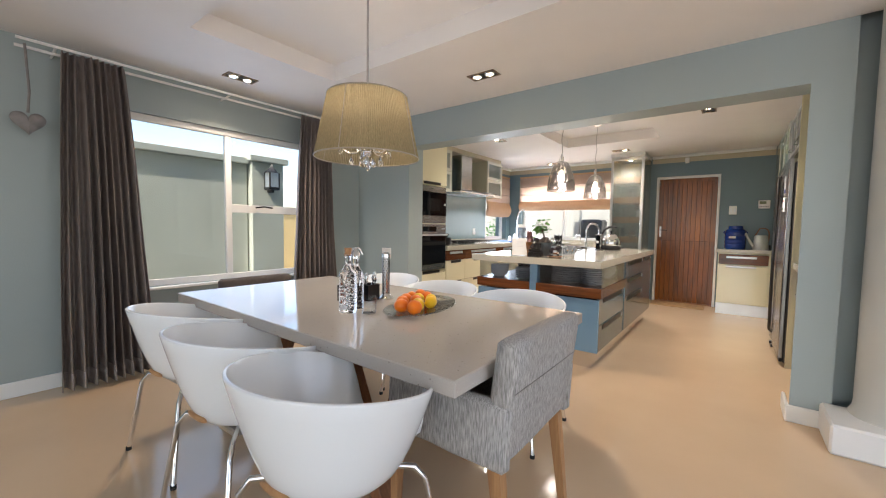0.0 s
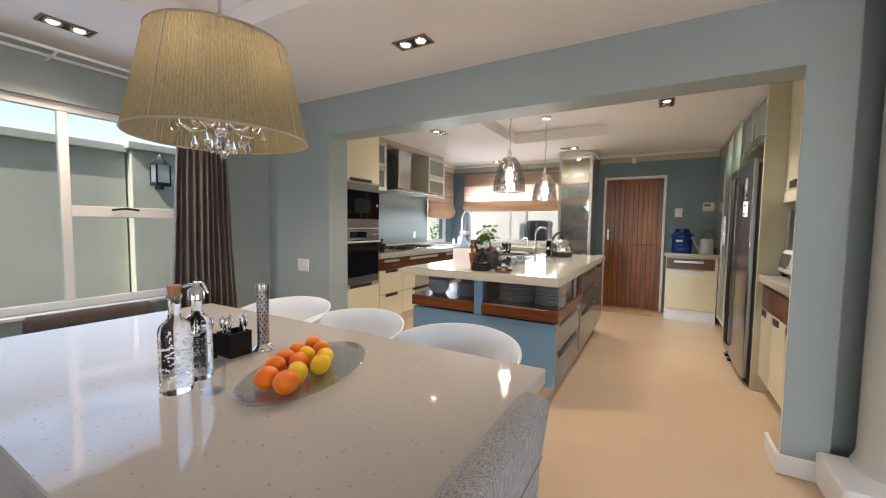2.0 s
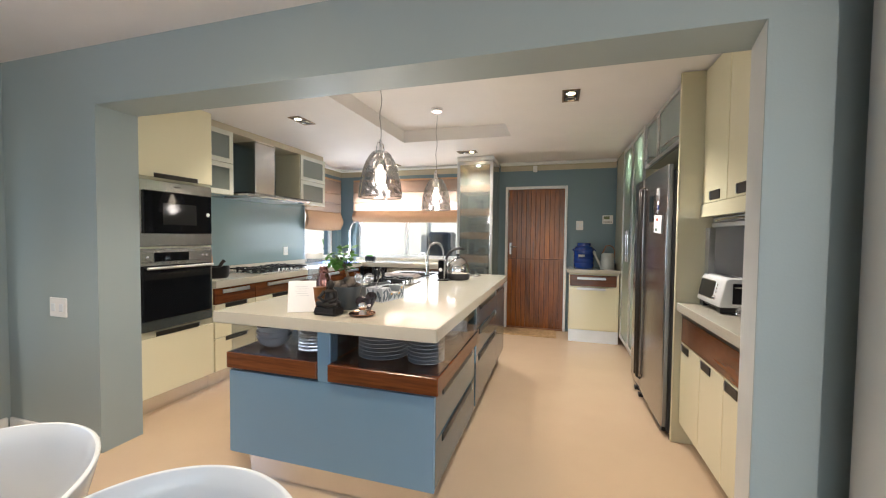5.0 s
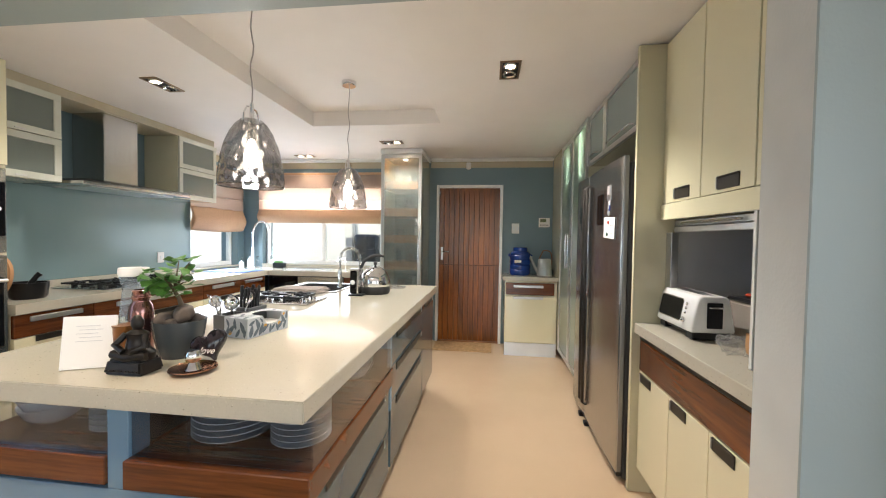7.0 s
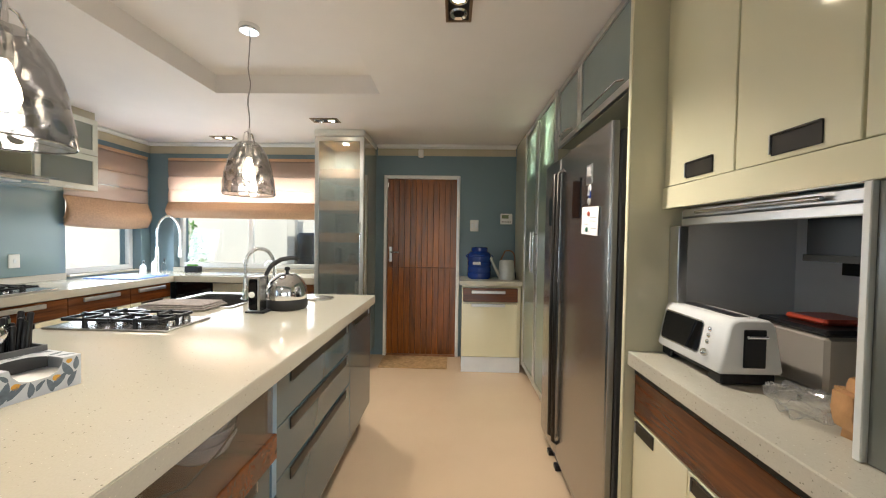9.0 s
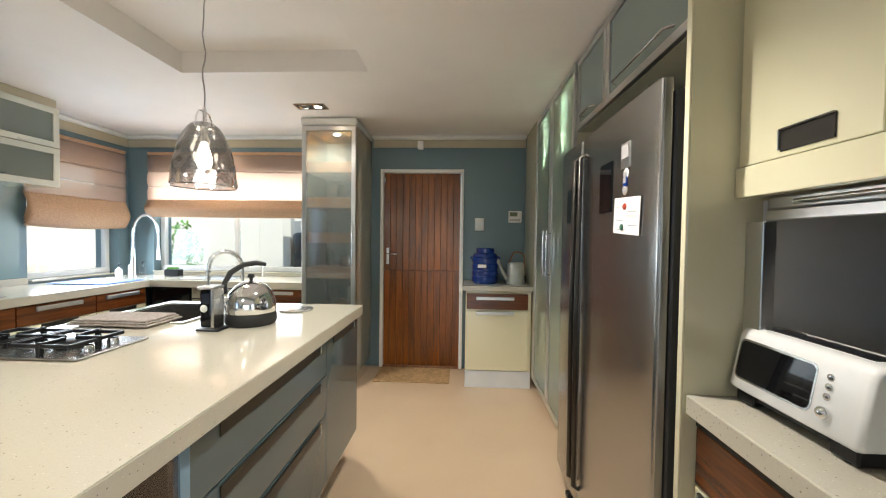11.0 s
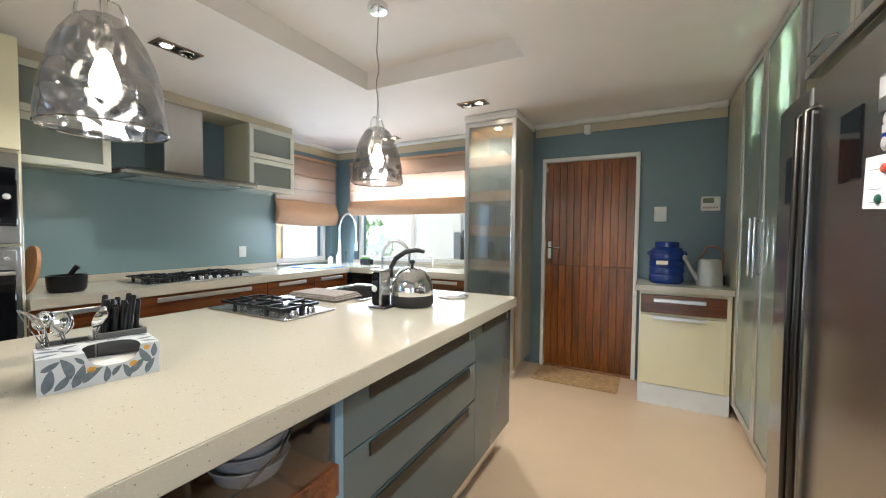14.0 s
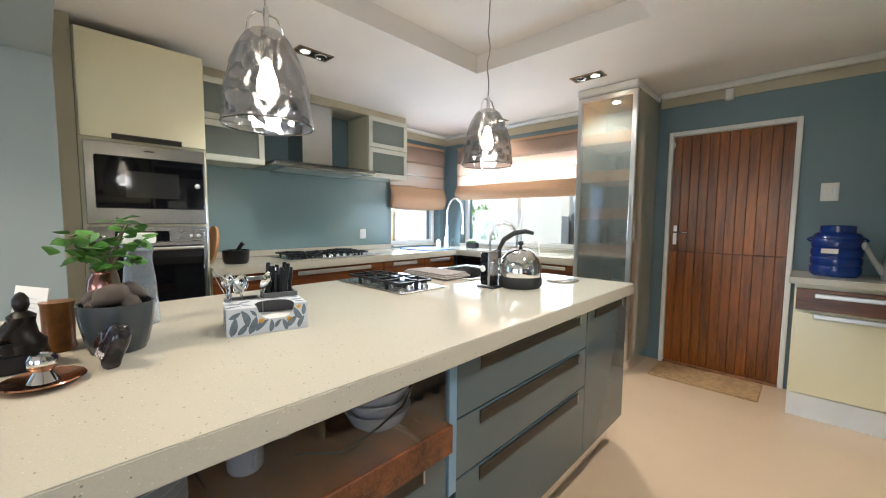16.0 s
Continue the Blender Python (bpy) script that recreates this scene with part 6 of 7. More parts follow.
def bottle(x, y, h, r, label, stopper):
    b = thing("bottle", label, "bottle", (x, y, TZ), "bottles on the table")
    lathe("glass", [(0, TZ), (r * 0.94, TZ), (r, TZ + 0.008), (r, TZ + h * 0.60), (r * 0.92, TZ + h * 0.66), (r * 0.45, TZ + h * 0.74), (r * 0.36, TZ + h * 0.80), (r * 0.36, TZ + h * 0.93), (r * 0.46, TZ + h * 0.94), (r * 0.46, TZ + h * 0.97), (0, TZ + h * 0.97)], BOTTLE_GLASS, b, x, y, 36).visible_shadow = False
    rng = random.Random(int(1000 * h + 10 * abs(x)))
    bm = bmesh.new()
    for k in range(260):
        a, z = rng.uniform(0, 2 * math.pi), TZ + rng.uniform(0.02, h * 0.60)
        px, py = x + (r + 0.0006) * math.cos(a), y + (r + 0.0006) * math.sin(a)
        w, hh = rng.uniform(0.0015, 0.004), rng.uniform(0.0015, 0.0045)
        t = Vector((-math.sin(a), math.cos(a), rng.uniform(-0.3, 0.3)))
        u = Vector((0, 0, 1))
        p = Vector((px, py, z))
        bm.faces.new([bm.verts.new(p + t * i * w + u * j * hh) for i, j in ((-1, -0.4), (1, -1), (0.8, 1), (-0.9, 0.6))])
    f = part("etched_pattern", bm, [PAPER, INK][0 if stopper == "cork" else 1], b)
    f["kind"] = "stuff"
    if stopper == "cork":
        lathe("cork", [(r * 0.34, TZ + h * 0.95), (r * 0.42, TZ + h * 1.06), (0, TZ + h * 1.06)], BOARD, b, x, y, 14)
    else:
        lathe("pump_cap", [(r * 0.55, TZ + h * 0.90), (r * 0.55, TZ + h * 1.0), (r * 0.25, TZ + h * 1.04), (r * 0.2, TZ + h * 1.10), (0, TZ + h * 1.11)], CHROME, b, x, y, 16)
        tube("nozzle", [(x, y, TZ + h * 1.06), (x - 0.03, y - 0.01, TZ + h * 1.06), (x - 0.05, y - 0.015, TZ + h * 1.03)], 0.005, CHROME, b)
        tube("lever", [(x, y, TZ + h * 1.09), (x + 0.02, y + 0.01, TZ + h * 1.09), (x + 0.035, y + 0.02, TZ + h * 0.97)], 0.004, CHROME, b)


bottle(-0.735, 3.965, 0.312, 0.046, "clear glass water bottle with a cork stopper", "cork")
bottle(-0.785, 4.055, 0.298, 0.044, "patterned clear glass soda bottle with a steel cap", "pump")


def spoon(par, x, y, z, dx, dy, h, mat=CHROME):
    tube("spoon", [(x, y, z), (x + dx * 0.7, y + dy * 0.7, z + h * 0.75), (x + dx, y + dy, z + h)], [0.003, 0.003, 0.004], mat, par, 6)
    ball("spoon_bowl", (x + dx * 1.08, y + dy * 1.08, z + h + 0.018), 0.02, mat, par, sx=0.75, sy=0.35, sz=1.2)


for bxx, byy in ((-0.905, 4.255), (-0.965, 4.15)):
    cb = thing("cutlery_box", "black cube holder full of teaspoons", "cutlery holder", (bxx, byy, TZ), "cutlery boxes on the table")
    boxes("box", [(bxx - 0.045, bxx + 0.045, byy - 0.045, byy - 0.04, TZ, TZ + 0.095), (bxx - 0.045, bxx + 0.045, byy + 0.04, byy + 0.045, TZ, TZ + 0.095),
                  (bxx - 0.045, bxx - 0.04, byy - 0.04, byy + 0.04, TZ, TZ + 0.095), (bxx + 0.04, bxx + 0.045, byy - 0.04, byy + 0.04, TZ, TZ + 0.095), (bxx - 0.04, bxx + 0.04, byy - 0.04, byy + 0.04, TZ, TZ + 0.005)], BLACK, cb, 0)
    rng = random.Random(int(bxx * -100))
    for k in range(7):
        spoon(cb, bxx + rng.uniform(-0.025, 0.025), byy + rng.uniform(-0.025, 0.025), TZ + 0.006, rng.uniform(-0.03, 0.03), rng.uniform(-0.03, 0.03), rng.uniform(0.10, 0.125))
sc = thing("table_grater", "tall perforated steel cylinder on a flared foot", "grater", (-0.852, 4.345, TZ))
lathe("foot", [(0, TZ), (0.045, TZ), (0.045, TZ + 0.006), (0.03, TZ + 0.018), (0.024, TZ + 0.03)], CHROME, sc, -0.852, 4.345, 24)
lathe("cylinder", [(0.0235, TZ + 0.025), (0.0235, TZ + 0.262), (0, TZ + 0.262)], DARKSTEEL, sc, -0.852, 4.345, 24)
bm = bmesh.new()
for i in range(16):
    for k in range(9):
        a = 2 * math.pi * (k + 0.5 * (i % 2)) / 9
        p = Vector((-0.852 + 0.024 * math.cos(a), 4.345 + 0.024 * math.sin(a), TZ + 0.04 + 0.0135 * i))
        t, u = Vector((-math.sin(a), math.cos(a), 0)), Vector((0, 0, 1))
        bm.faces.new([bm.verts.new(p + t * 0.003 * math.cos(q) + u * 0.004 * math.sin(q)) for q in [j * math.pi / 3 for j in range(6)]])
part("perforations", bm, BLACK, sc)["kind"] = "stuff"
lathe("cap", [(0.026, TZ + 0.255), (0.026, TZ + 0.275), (0.012, TZ + 0.285), (0, TZ + 0.285)], CHROME, sc, -0.852, 4.345, 20)
gl = tagged(lathe("tumbler", [(0, TZ), (0.034, TZ), (0.036, TZ + 0.003), (0.039, TZ + 0.085), (0.037, TZ + 0.085), (0.034, TZ + 0.006), (0, TZ + 0.006)], GLASS, None, -0.63, 4.015, 28), "empty clear glass tumbler on the table", "glass")
pl = thing("fruit_platter", "long oval clear glass platter on the table", "platter", (-0.50, 4.275, TZ))
pl.rotation_euler = (0, 0, radians(17))
lathe("dish", [(0, TZ + 0.002), (0.07, TZ + 0.003), (0.10, TZ + 0.010), (0.118, TZ + 0.020), (0.116, TZ + 0.023), (0.095, TZ + 0.014), (0.06, TZ + 0.007), (0, TZ + 0.006)], PLATTER, pl, -0.50, 4.275, 64, sx=1.42, sy=2.55)
for x, y, r in ((-0.485, 4.10, 0.037), (-0.404, 4.108, 0.038), (-0.553, 4.18, 0.035), (-0.592, 4.25, 0.034), (-0.618, 4.325, 0.033), (-0.628, 4.41, 0.034), (-0.562, 4.392, 0.032), (-0.523, 4.252, 0.034)):
    f = ball("orange", (x, y, TZ + 0.012 + r * 0.93), r, ORANGE, None, sz=0.93, rough=0.03)
    tagged(f, "ripe orange on the glass platter", "orange", "fruit on the platter")
for x, y, r, a in ((-0.445, 4.183, 0.033, 0.9), (-0.434, 4.27, 0.033, 0.3), (-0.485, 4.335, 0.031, 0.5), (-0.560, 4.318, 0.030, 1.2)):
    f = ball("lemon", (x, y, TZ + 0.012 + r), r, LEMON, None, sx=0.95, sy=1.30, rough=0.05, turn=Matrix.Rotation(a, 4, "Z"))
    tagged(f, "ripe yellow lemon on the glass platter", "lemon", "fruit on the platter")

# ---- curtains ----


def curtain(y0, y1, label, top0, top1):
    c = thing("curtain", label, "curtain", (-2.82, (y0 + y1) / 2, 0.03), "dining curtains")
    bm = bmesh.new()
    nu, nv = 150, 40
    folds = 10
    grid = []
    for i in range(nv + 1):
        v = i / nv
        z = 2.335 - 2.305 * v
        ya, yb = top0 + (y0 - top0) * v ** 0.8, top1 + (y1 - top1) * v ** 0.8
        row = []
        for k in range(nu + 1):
            u = k / nu
            ph = 2 * math.pi * folds * u + 4.2 * noise.noise(Vector((u * 2.6, v * 0.7, y0)))
            amp = (0.022 + 0.036 * v) * (1 + 0.7 * noise.noise(Vector((u * 5, v * 0.9, 3 + y0)))) + 0.006
            row.append(bm.verts.new((-2.80 + amp * math.sin(ph) + 0.02 * noise.noise(Vector((u * 3, v * 3, 9))), ya + (yb - ya) * u + 0.006 * math.cos(ph * 1.0), z)))
        grid.append(row)
    for i in range(nv):
        for k in range(nu):
            bm.faces.new((grid[i][k], grid[i][k + 1], grid[i + 1][k + 1], grid[i + 1][k]))
    hem = bmesh.new()
    for i in range(nv - 2, nv):
        for k in range(nu):
            hem.faces.new([hem.verts.new(v.co + Vector((0.004, 0, 0))) for v in (grid[i][k], grid[i][k + 1], grid[i + 1][k + 1], grid[i + 1][k])])
    bmesh.ops.remove_doubles(hem, verts=hem.verts, dist=1e-5)
    for nm, b, lb in (("cloth", bm, ""), ("hem", hem, "paler sewn hem")):
        ob = part(nm, b, CURTAIN if nm == "cloth" else CURTAIN_HEM, c, lb, True)
        mod = ob.modifiers.new("thick", "SOLIDIFY")
        mod.thickness = 0.003
    return c


curtain(3.15, 3.70, "taupe lined curtain drawn back in deep folds", 3.22, 3.56)
curtain(4.86, 5.42, "taupe lined curtain drawn back beside the corner", 5.00, 5.36)
rod = thing("curtain_rail", "double white metal curtain rail", "curtain rail", (-2.82, 4.3, 2.3))
for x, z in ((-2.78, 2.345), (-2.88, 2.325)):
    tube("rail", [(x, 3.02, z), (x, 5.42, z)], 0.010, WHITE, rod)
for y in (3.2, 4.3, 5.35):
    tube("bracket", [(-2.998, y, 2.33), (-2.88, y, 2.335), (-2.78, y, 2.348)], 0.008, WHITE, rod)


def heart(y, z, s, x=-2.86, label="grey wicker heart hanging from the curtain rail by a ribbon"):
    h = thing("heart_ornament", label, "ornament", (x, y, z), "heart ornaments")
    bm = bmesh.new()
    rows = []
    for i, (f, d) in enumerate(((0.02, 0.026), (0.55, 0.022), (0.9, 0.012), (1.0, 0.0), (0.9, -0.012), (0.55, -0.022), (0.02, -0.026))):
        rows.append([bm.verts.new((x + d, y + s * f * 0.062 * 16 * math.sin(t) ** 3 / 16, z + s * f * 0.062 * (13 * math.cos(t) - 5 * math.cos(2 * t) - 2 * math.cos(3 * t) - math.cos(4 * t)) / 16)) for t in [2 * math.pi * k / 32 for k in range(32)]])
    for a, b in zip(rows, rows[1:]):
        for k in range(32):
            bm.faces.new((a[k], a[(k + 1) % 32], b[(k + 1) % 32], b[k]))
    bm.faces.new(rows[0])
    bm.faces.new(rows[-1][::-1])
    bmesh.ops.recalc_face_normals(bm, faces=bm.faces)
    part("heart", bm, ORNAMENT, h, "", True)
    tube("ribbon", [(x, y, z + s * 0.045), (x + 0.005, y + 0.01, z + 0.2), (x, y, 2.34)], 0.007, ORNAMENT, h)


heart(3.065, 1.84, 1.35)
heart(5.46, 2.07, 0.9, -2.78, "pale heart ornament hanging from the curtain rail by a ribbon")

# ---- switches, sockets and wall boxes ----


def plate(name, label, cat, x0, x1, y0, y1, z0, z1, face, n=1):
    p = thing(name, label, cat, ((x0 + x1) / 2, (y0 + y1) / 2, z0))
    box("plate", x0, x1, y0, y1, z0, z1, WHITE, p, 0.003)
    for k in range(n):
        w = (x1 - x0) / n
        box("rocker", x0 + w * k + w * 0.25, x0 + w * (k + 1) - w * 0.25, y0 - 0.004, y0, z0 + (z1 - z0) * 0.3, z1 - (z1 - z0) * 0.3, PLASTIC, p, 0.002)
    return p


plate("light_switch", "white double light switch beside the back door", "light switch", 0.735, 0.83, 9.989, 9.9995, 1.44, 1.57, "y", 2)
plate("wall_socket", "white double wall socket by the kitchen opening", "socket", -2.56, -2.41, 5.919, 5.9295, 0.81, 0.93, "y", 2)
ap = thing("alarm_keypad", "cream alarm keypad with a small display", "keypad", (1.145, 9.98, 1.53))
box("body", 1.075, 1.21, 9.975, 9.9995, 1.525, 1.645, PAPER, ap, 0.006)
box("display", 1.09, 1.165, 9.972, 9.975, 1.59, 1.63, paint("lcd", (0.18, 0.22, 0.12), 0.2), ap, 0)
for k in range(6):
    box("key", 1.09 + 0.018 * k, 1.102 + 0.018 * k, 9.972, 9.975, 1.545, 1.56, INK, ap, 0)
al = tagged(box("motion_box", 0.135, 0.195, 9.955, 9.9935, 2.265, 2.355, PAPER, bevel=0.008), "small white sensor box under the cornice", "sensor")
al.name = "wall_sensor"
ws = thing("wall_socket", "white socket on the glass splashback", "socket", (-2.985, 8.61, 1.06))
box("plate", -2.99, -2.98, 8.57, 8.65, 1.06, 1.17, WHITE, ws, 0.003)
box("rocker", -2.98, -2.976, 8.60, 8.62, 1.10, 1.13, PLASTIC, ws, 0.001)

# door mat
mt = thing("door_mat", "brown coir door mat by the back door", "door mat", (0.15, 9.75, 0))
box("carpet", -0.22, 0.50, 9.55, 9.945, 0.0005, 0.012, MAT, mt, 0.004)

# blue bottle and watering can
wb = thing("water_container", "blue plastic drinking-water container on the worktop", "water container", (0.83, 9.76, 0.93))
drum = [(0, 0.9305), (0.114, 0.9305), (0.124, 0.942)]
for k in range(4):
    z = 0.955 + 0.058 * k
    drum += [(0.127, z), (0.128, z + 0.030), (0.126, z + 0.040), (0.122, z + 0.044), (0.122, z + 0.050), (0.126, z + 0.054)]
lathe("drum", drum + [(0.124, 1.190), (0.110, 1.214), (0.085, 1.224)], BLUEP, wb, 0.83, 9.76, 40)
lathe("cap", [(0.088, 1.222), (0.088, 1.262), (0.08, 1.268), (0, 1.268)], BLUEP, wb, 0.83, 9.76, 28)
box("label", 0.755, 0.835, 9.628, 9.634, 1.085, 1.115, PAPER, wb, 0)
for s in (-1, 1):
    tube("handle", [(0.83 + s * 0.118, 9.76, 1.15), (0.83 + s * 0.142, 9.75, 1.17), (0.83 + s * 0.116, 9.75, 1.19)], 0.008, BLUEP, wb)
wcn = thing("watering_can", "pale metal watering can with a hoop handle", "watering can", (1.12, 9.72, 0.93))
lathe("can", [(0, 0.9305), (0.085, 0.9305), (0.088, 0.94), (0.078, 1.12), (0.06, 1.135), (0.058, 1.13)], ZINC, wcn, 1.12, 9.72, 28)
tube("hoop", arc((1.195, 9.72, 1.03), (1.24, 9.72, 1.27), (1.10, 9.72, 1.23)) + [Vector((1.055, 9.72, 1.13))], 0.007, TEAK, wcn)
tube("spout", [(1.045, 9.71, 0.97), (1.0, 9.69, 1.04), (0.955, 9.66, 1.135)], [0.022, 0.016, 0.012], ZINC, wcn)
ball("rose", (0.95, 9.657, 1.142), 0.026, ZINC, wcn, sx=0.6)
cam_box = tagged(box("small_speaker", 1.19, 1.235, 9.80, 9.85, 0.9305, 1.0, BLACK, bevel=0.006), "small black gadget on the worktop", "gadget")

# ---- things along the west worktop ----
for k, (x, y, r, zc) in enumerate(((-2.565, 6.965, 0.145, 1.08), (-2.70, 6.945, 0.12, 1.05))):
    bd = thing("chopping_board", "round wooden chopping board leaning by the oven tower", "chopping board", (x, y, 0.93), "chopping boards")
    bm = bmesh.new()
    bmesh.ops.create_cone(bm, cap_ends=True, segments=36, radius1=r, radius2=r, depth=0.018, matrix=Matrix.Translation((x, y, 0.931 + r)) @ Matrix.Rotation(radians(90 - 10), 4, "X"))
    part("disc", bm, BOARD, bd)
    box("grip", x - 0.02, x + 0.02, y - 0.045, y - 0.027, 0.93 + 2 * r - 0.01, 0.93 + 2 * r + 0.05, BOARD, bd, 0.006)
mo = thing("mortar", "black stone mortar with a pestle", "mortar", (-2.52, 7.12, 0.93))
lathe("bowl", [(0, 0.9305), (0.08, 0.9305), (0.092, 0.95), (0.098, 1.035), (0.09, 1.035), (0.082, 0.95), (0, 0.945)], BLACK, mo, -2.52, 7.12, 28)
tube("pestle", [(-2.53, 7.10, 0.965), (-2.50, 7.15, 1.07), (-2.49, 7.165, 1.09)], [0.018, 0.015, 0.018], BLACK, mo)
dm = tagged(box("drying_mat", -2.86, -2.36, 9.05, 9.46, 0.9302, 0.937, BLUEMAT, bevel=0.003), "blue drying mat on the corner worktop", "drying mat")
for x, y, h, mt_ in ((-2.72, 9.72, 0.15, PAPER), (-2.66, 9.78, 0.12, GLASS), (-2.80, 9.66, 0.10, PAPER)):
    so = thing("soap_bottle", "pale soap bottle by the corner sink", "soap bottle", (x, y, 0.93), "soap bottles")
    lathe("bottle", [(0, 0.9305), (0.028, 0.9305), (0.03, 0.94), (0.028, 0.93 + h * 0.75), (0.01, 0.93 + h * 0.85), (0.009, 0.93 + h)], mt_, so, x, y, 16)
    tube("pump", [(x, y, 0.93 + h), (x, y, 0.96 + h), (x + 0.03, y - 0.01, 0.958 + h)], 0.005, BLACK, so)
sp = thing("sponge_holder", "black sponge caddy with a green sponge", "sponge caddy", (-2.36, 9.83, 0.93))
box("caddy", -2.45, -2.29, 9.80, 9.87, 0.9305, 1.0, BLACK, sp, 0.006)
box("sponge", -2.43, -2.33, 9.81, 9.86, 1.0, 1.02, paint("green_sponge", (0.10, 0.25, 0.05), 0.9, bump=0.5), sp, 0.004)

# ---- things on the island ----
IZ = 0.9305
cd = thing("greeting_card", "white printed card standing on the island", "card", (-0.81, 6.06, IZ))
bm = bmesh.new()
a = math.atan2(0.06, 0.12)
add_box(bm, -0.875, -0.735, 6.058, 6.061, IZ + 0.001, IZ + 0.165, 0, Matrix.Rotation(a, 4, "Z") @ Matrix.Rotation(radians(-10), 4, "X"))
part("front", bm, PAPER, cd)
FAINT_INK = paint("faint_ink", (0.58, 0.58, 0.60), 0.7)
for k in range(5):
    bm = bmesh.new()
    add_box(bm, -0.845 + 0.008 * (k % 2), -0.775 - 0.006 * (k % 3), 6.0, 6.001, 0, 0.0018, 0)
    bmesh.ops.translate(bm, verts=bm.verts, vec=(0.81, -6.0005, 0))
    z = 0.085 + 0.012 * k
    bmesh.ops.transform(bm, matrix=Matrix.Translation((-0.805, 6.0595, IZ + 0.083)) @ Matrix.Rotation(a, 4, "Z") @ Matrix.Rotation(radians(-10), 4, "X") @ Matrix.Translation((0, -0.0025, z - 0.083)), verts=bm.verts)
    part("text_line", bm, FAINT_INK, cd)

# seated figure: one plain turned shape
bm = bmesh.new()
SX, SY = -0.640, 6.055
vs = add_box(bm, SX - 0.068, SX + 0.068, SY - 0.045, SY + 0.045, IZ, IZ + 0.046, 0.008, None, 2)
for v in vs:
    k = 1 - 0.16 * (v.co.z - IZ) / 0.046
    v.co.x, v.co.y = SX + (v.co.x - SX) * k, SY + (v.co.y - SY) * k
for k in range(9):
    bmesh.ops.create_icosphere(bm, subdivisions=1, radius=0.004, matrix=Matrix.Translation((SX - 0.052 + 0.013 * k, SY - 0.0445, IZ + 0.014)))
add_lathe(bm, [(0.052, IZ + 0.044), (0.054, IZ + 0.062), (0.036, IZ + 0.078), (0.030, IZ + 0.105), (0.034, IZ + 0.122), (0.014, IZ + 0.134), (0.020, IZ + 0.147), (0.019, IZ + 0.162), (0.010, IZ + 0.174), (0, IZ + 0.178)], SX + 0.012, SY, 18, 1.0, 0.75)
for q in (-1, 1):
    add_tube(bm, [(SX + 0.012 + q * 0.034, SY - 0.006, IZ + 0.118), (SX + 0.012 + q * 0.050, SY - 0.028, IZ + 0.088), (SX + 0.012 + q * 0.012, SY - 0.036, IZ + 0.070)], 0.010, 8)
add_tube(bm, [(SX - 0.050, SY - 0.022, IZ + 0.058), (SX + 0.012, SY - 0.036, IZ + 0.054), (SX + 0.064, SY - 0.022, IZ + 0.058)], 0.014, 8)
bmesh.ops.recalc_face_normals(bm, faces=bm.faces)
tagged(finish("statuette", bm, BRONZE, None, "", True, (SX, SY, IZ)), "dark bronze seated statuette on a plinth", "statue")

cn = thing("carved_candle", "amber carved pillar candle on the island", "candle", (-0.735, 6.115, IZ))
lathe("pillar", [(0, IZ), (0.034, IZ), (0.036, IZ + 0.01), (0.032, IZ + 0.02), (0.033, IZ + 0.12), (0.036, IZ + 0.13), (0, IZ + 0.13)], AMBER, cn, -0.735, 6.115, 20)
vs_ = thing("copper_vase", "polished copper bottle vase on the island", "vase", (-0.775, 6.212, IZ))
lathe("body", [(0, IZ), (0.034, IZ), (0.037, IZ + 0.01), (0.038, IZ + 0.15), (0.034, IZ + 0.175), (0.025, IZ + 0.190), (0.025, IZ + 0.198), (0.029, IZ + 0.202), (0.029, IZ + 0.208), (0.025, IZ + 0.211), (0.025, IZ + 0.226), (0.029, IZ + 0.230), (0.022, IZ + 0.232)], paint("rose_metal", (0.42, 0.21, 0.18), 0.2, metal=1.0, var=0.15, scale=9), vs_, -0.775, 6.212, 28)
cf = thing("carafe", "tall clear glass carafe with a white lid", "carafe", (-0.905, 6.31, IZ))
lathe("glass", [(0, IZ), (0.05, IZ), (0.052, IZ + 0.02), (0.044, IZ + 0.14), (0.036, IZ + 0.22), (0.046, IZ + 0.27)], thin_glass("milky_glass", tint=(0.82, 0.87, 0.92), frost=0.22, body=(0.6, 0.66, 0.72)), cf, -0.905, 6.31, 28)
lathe("lid", [(0.047, IZ + 0.268), (0.05, IZ + 0.28), (0.048, IZ + 0.30), (0, IZ + 0.30)], WHITE, cf, -0.905, 6.31, 28)

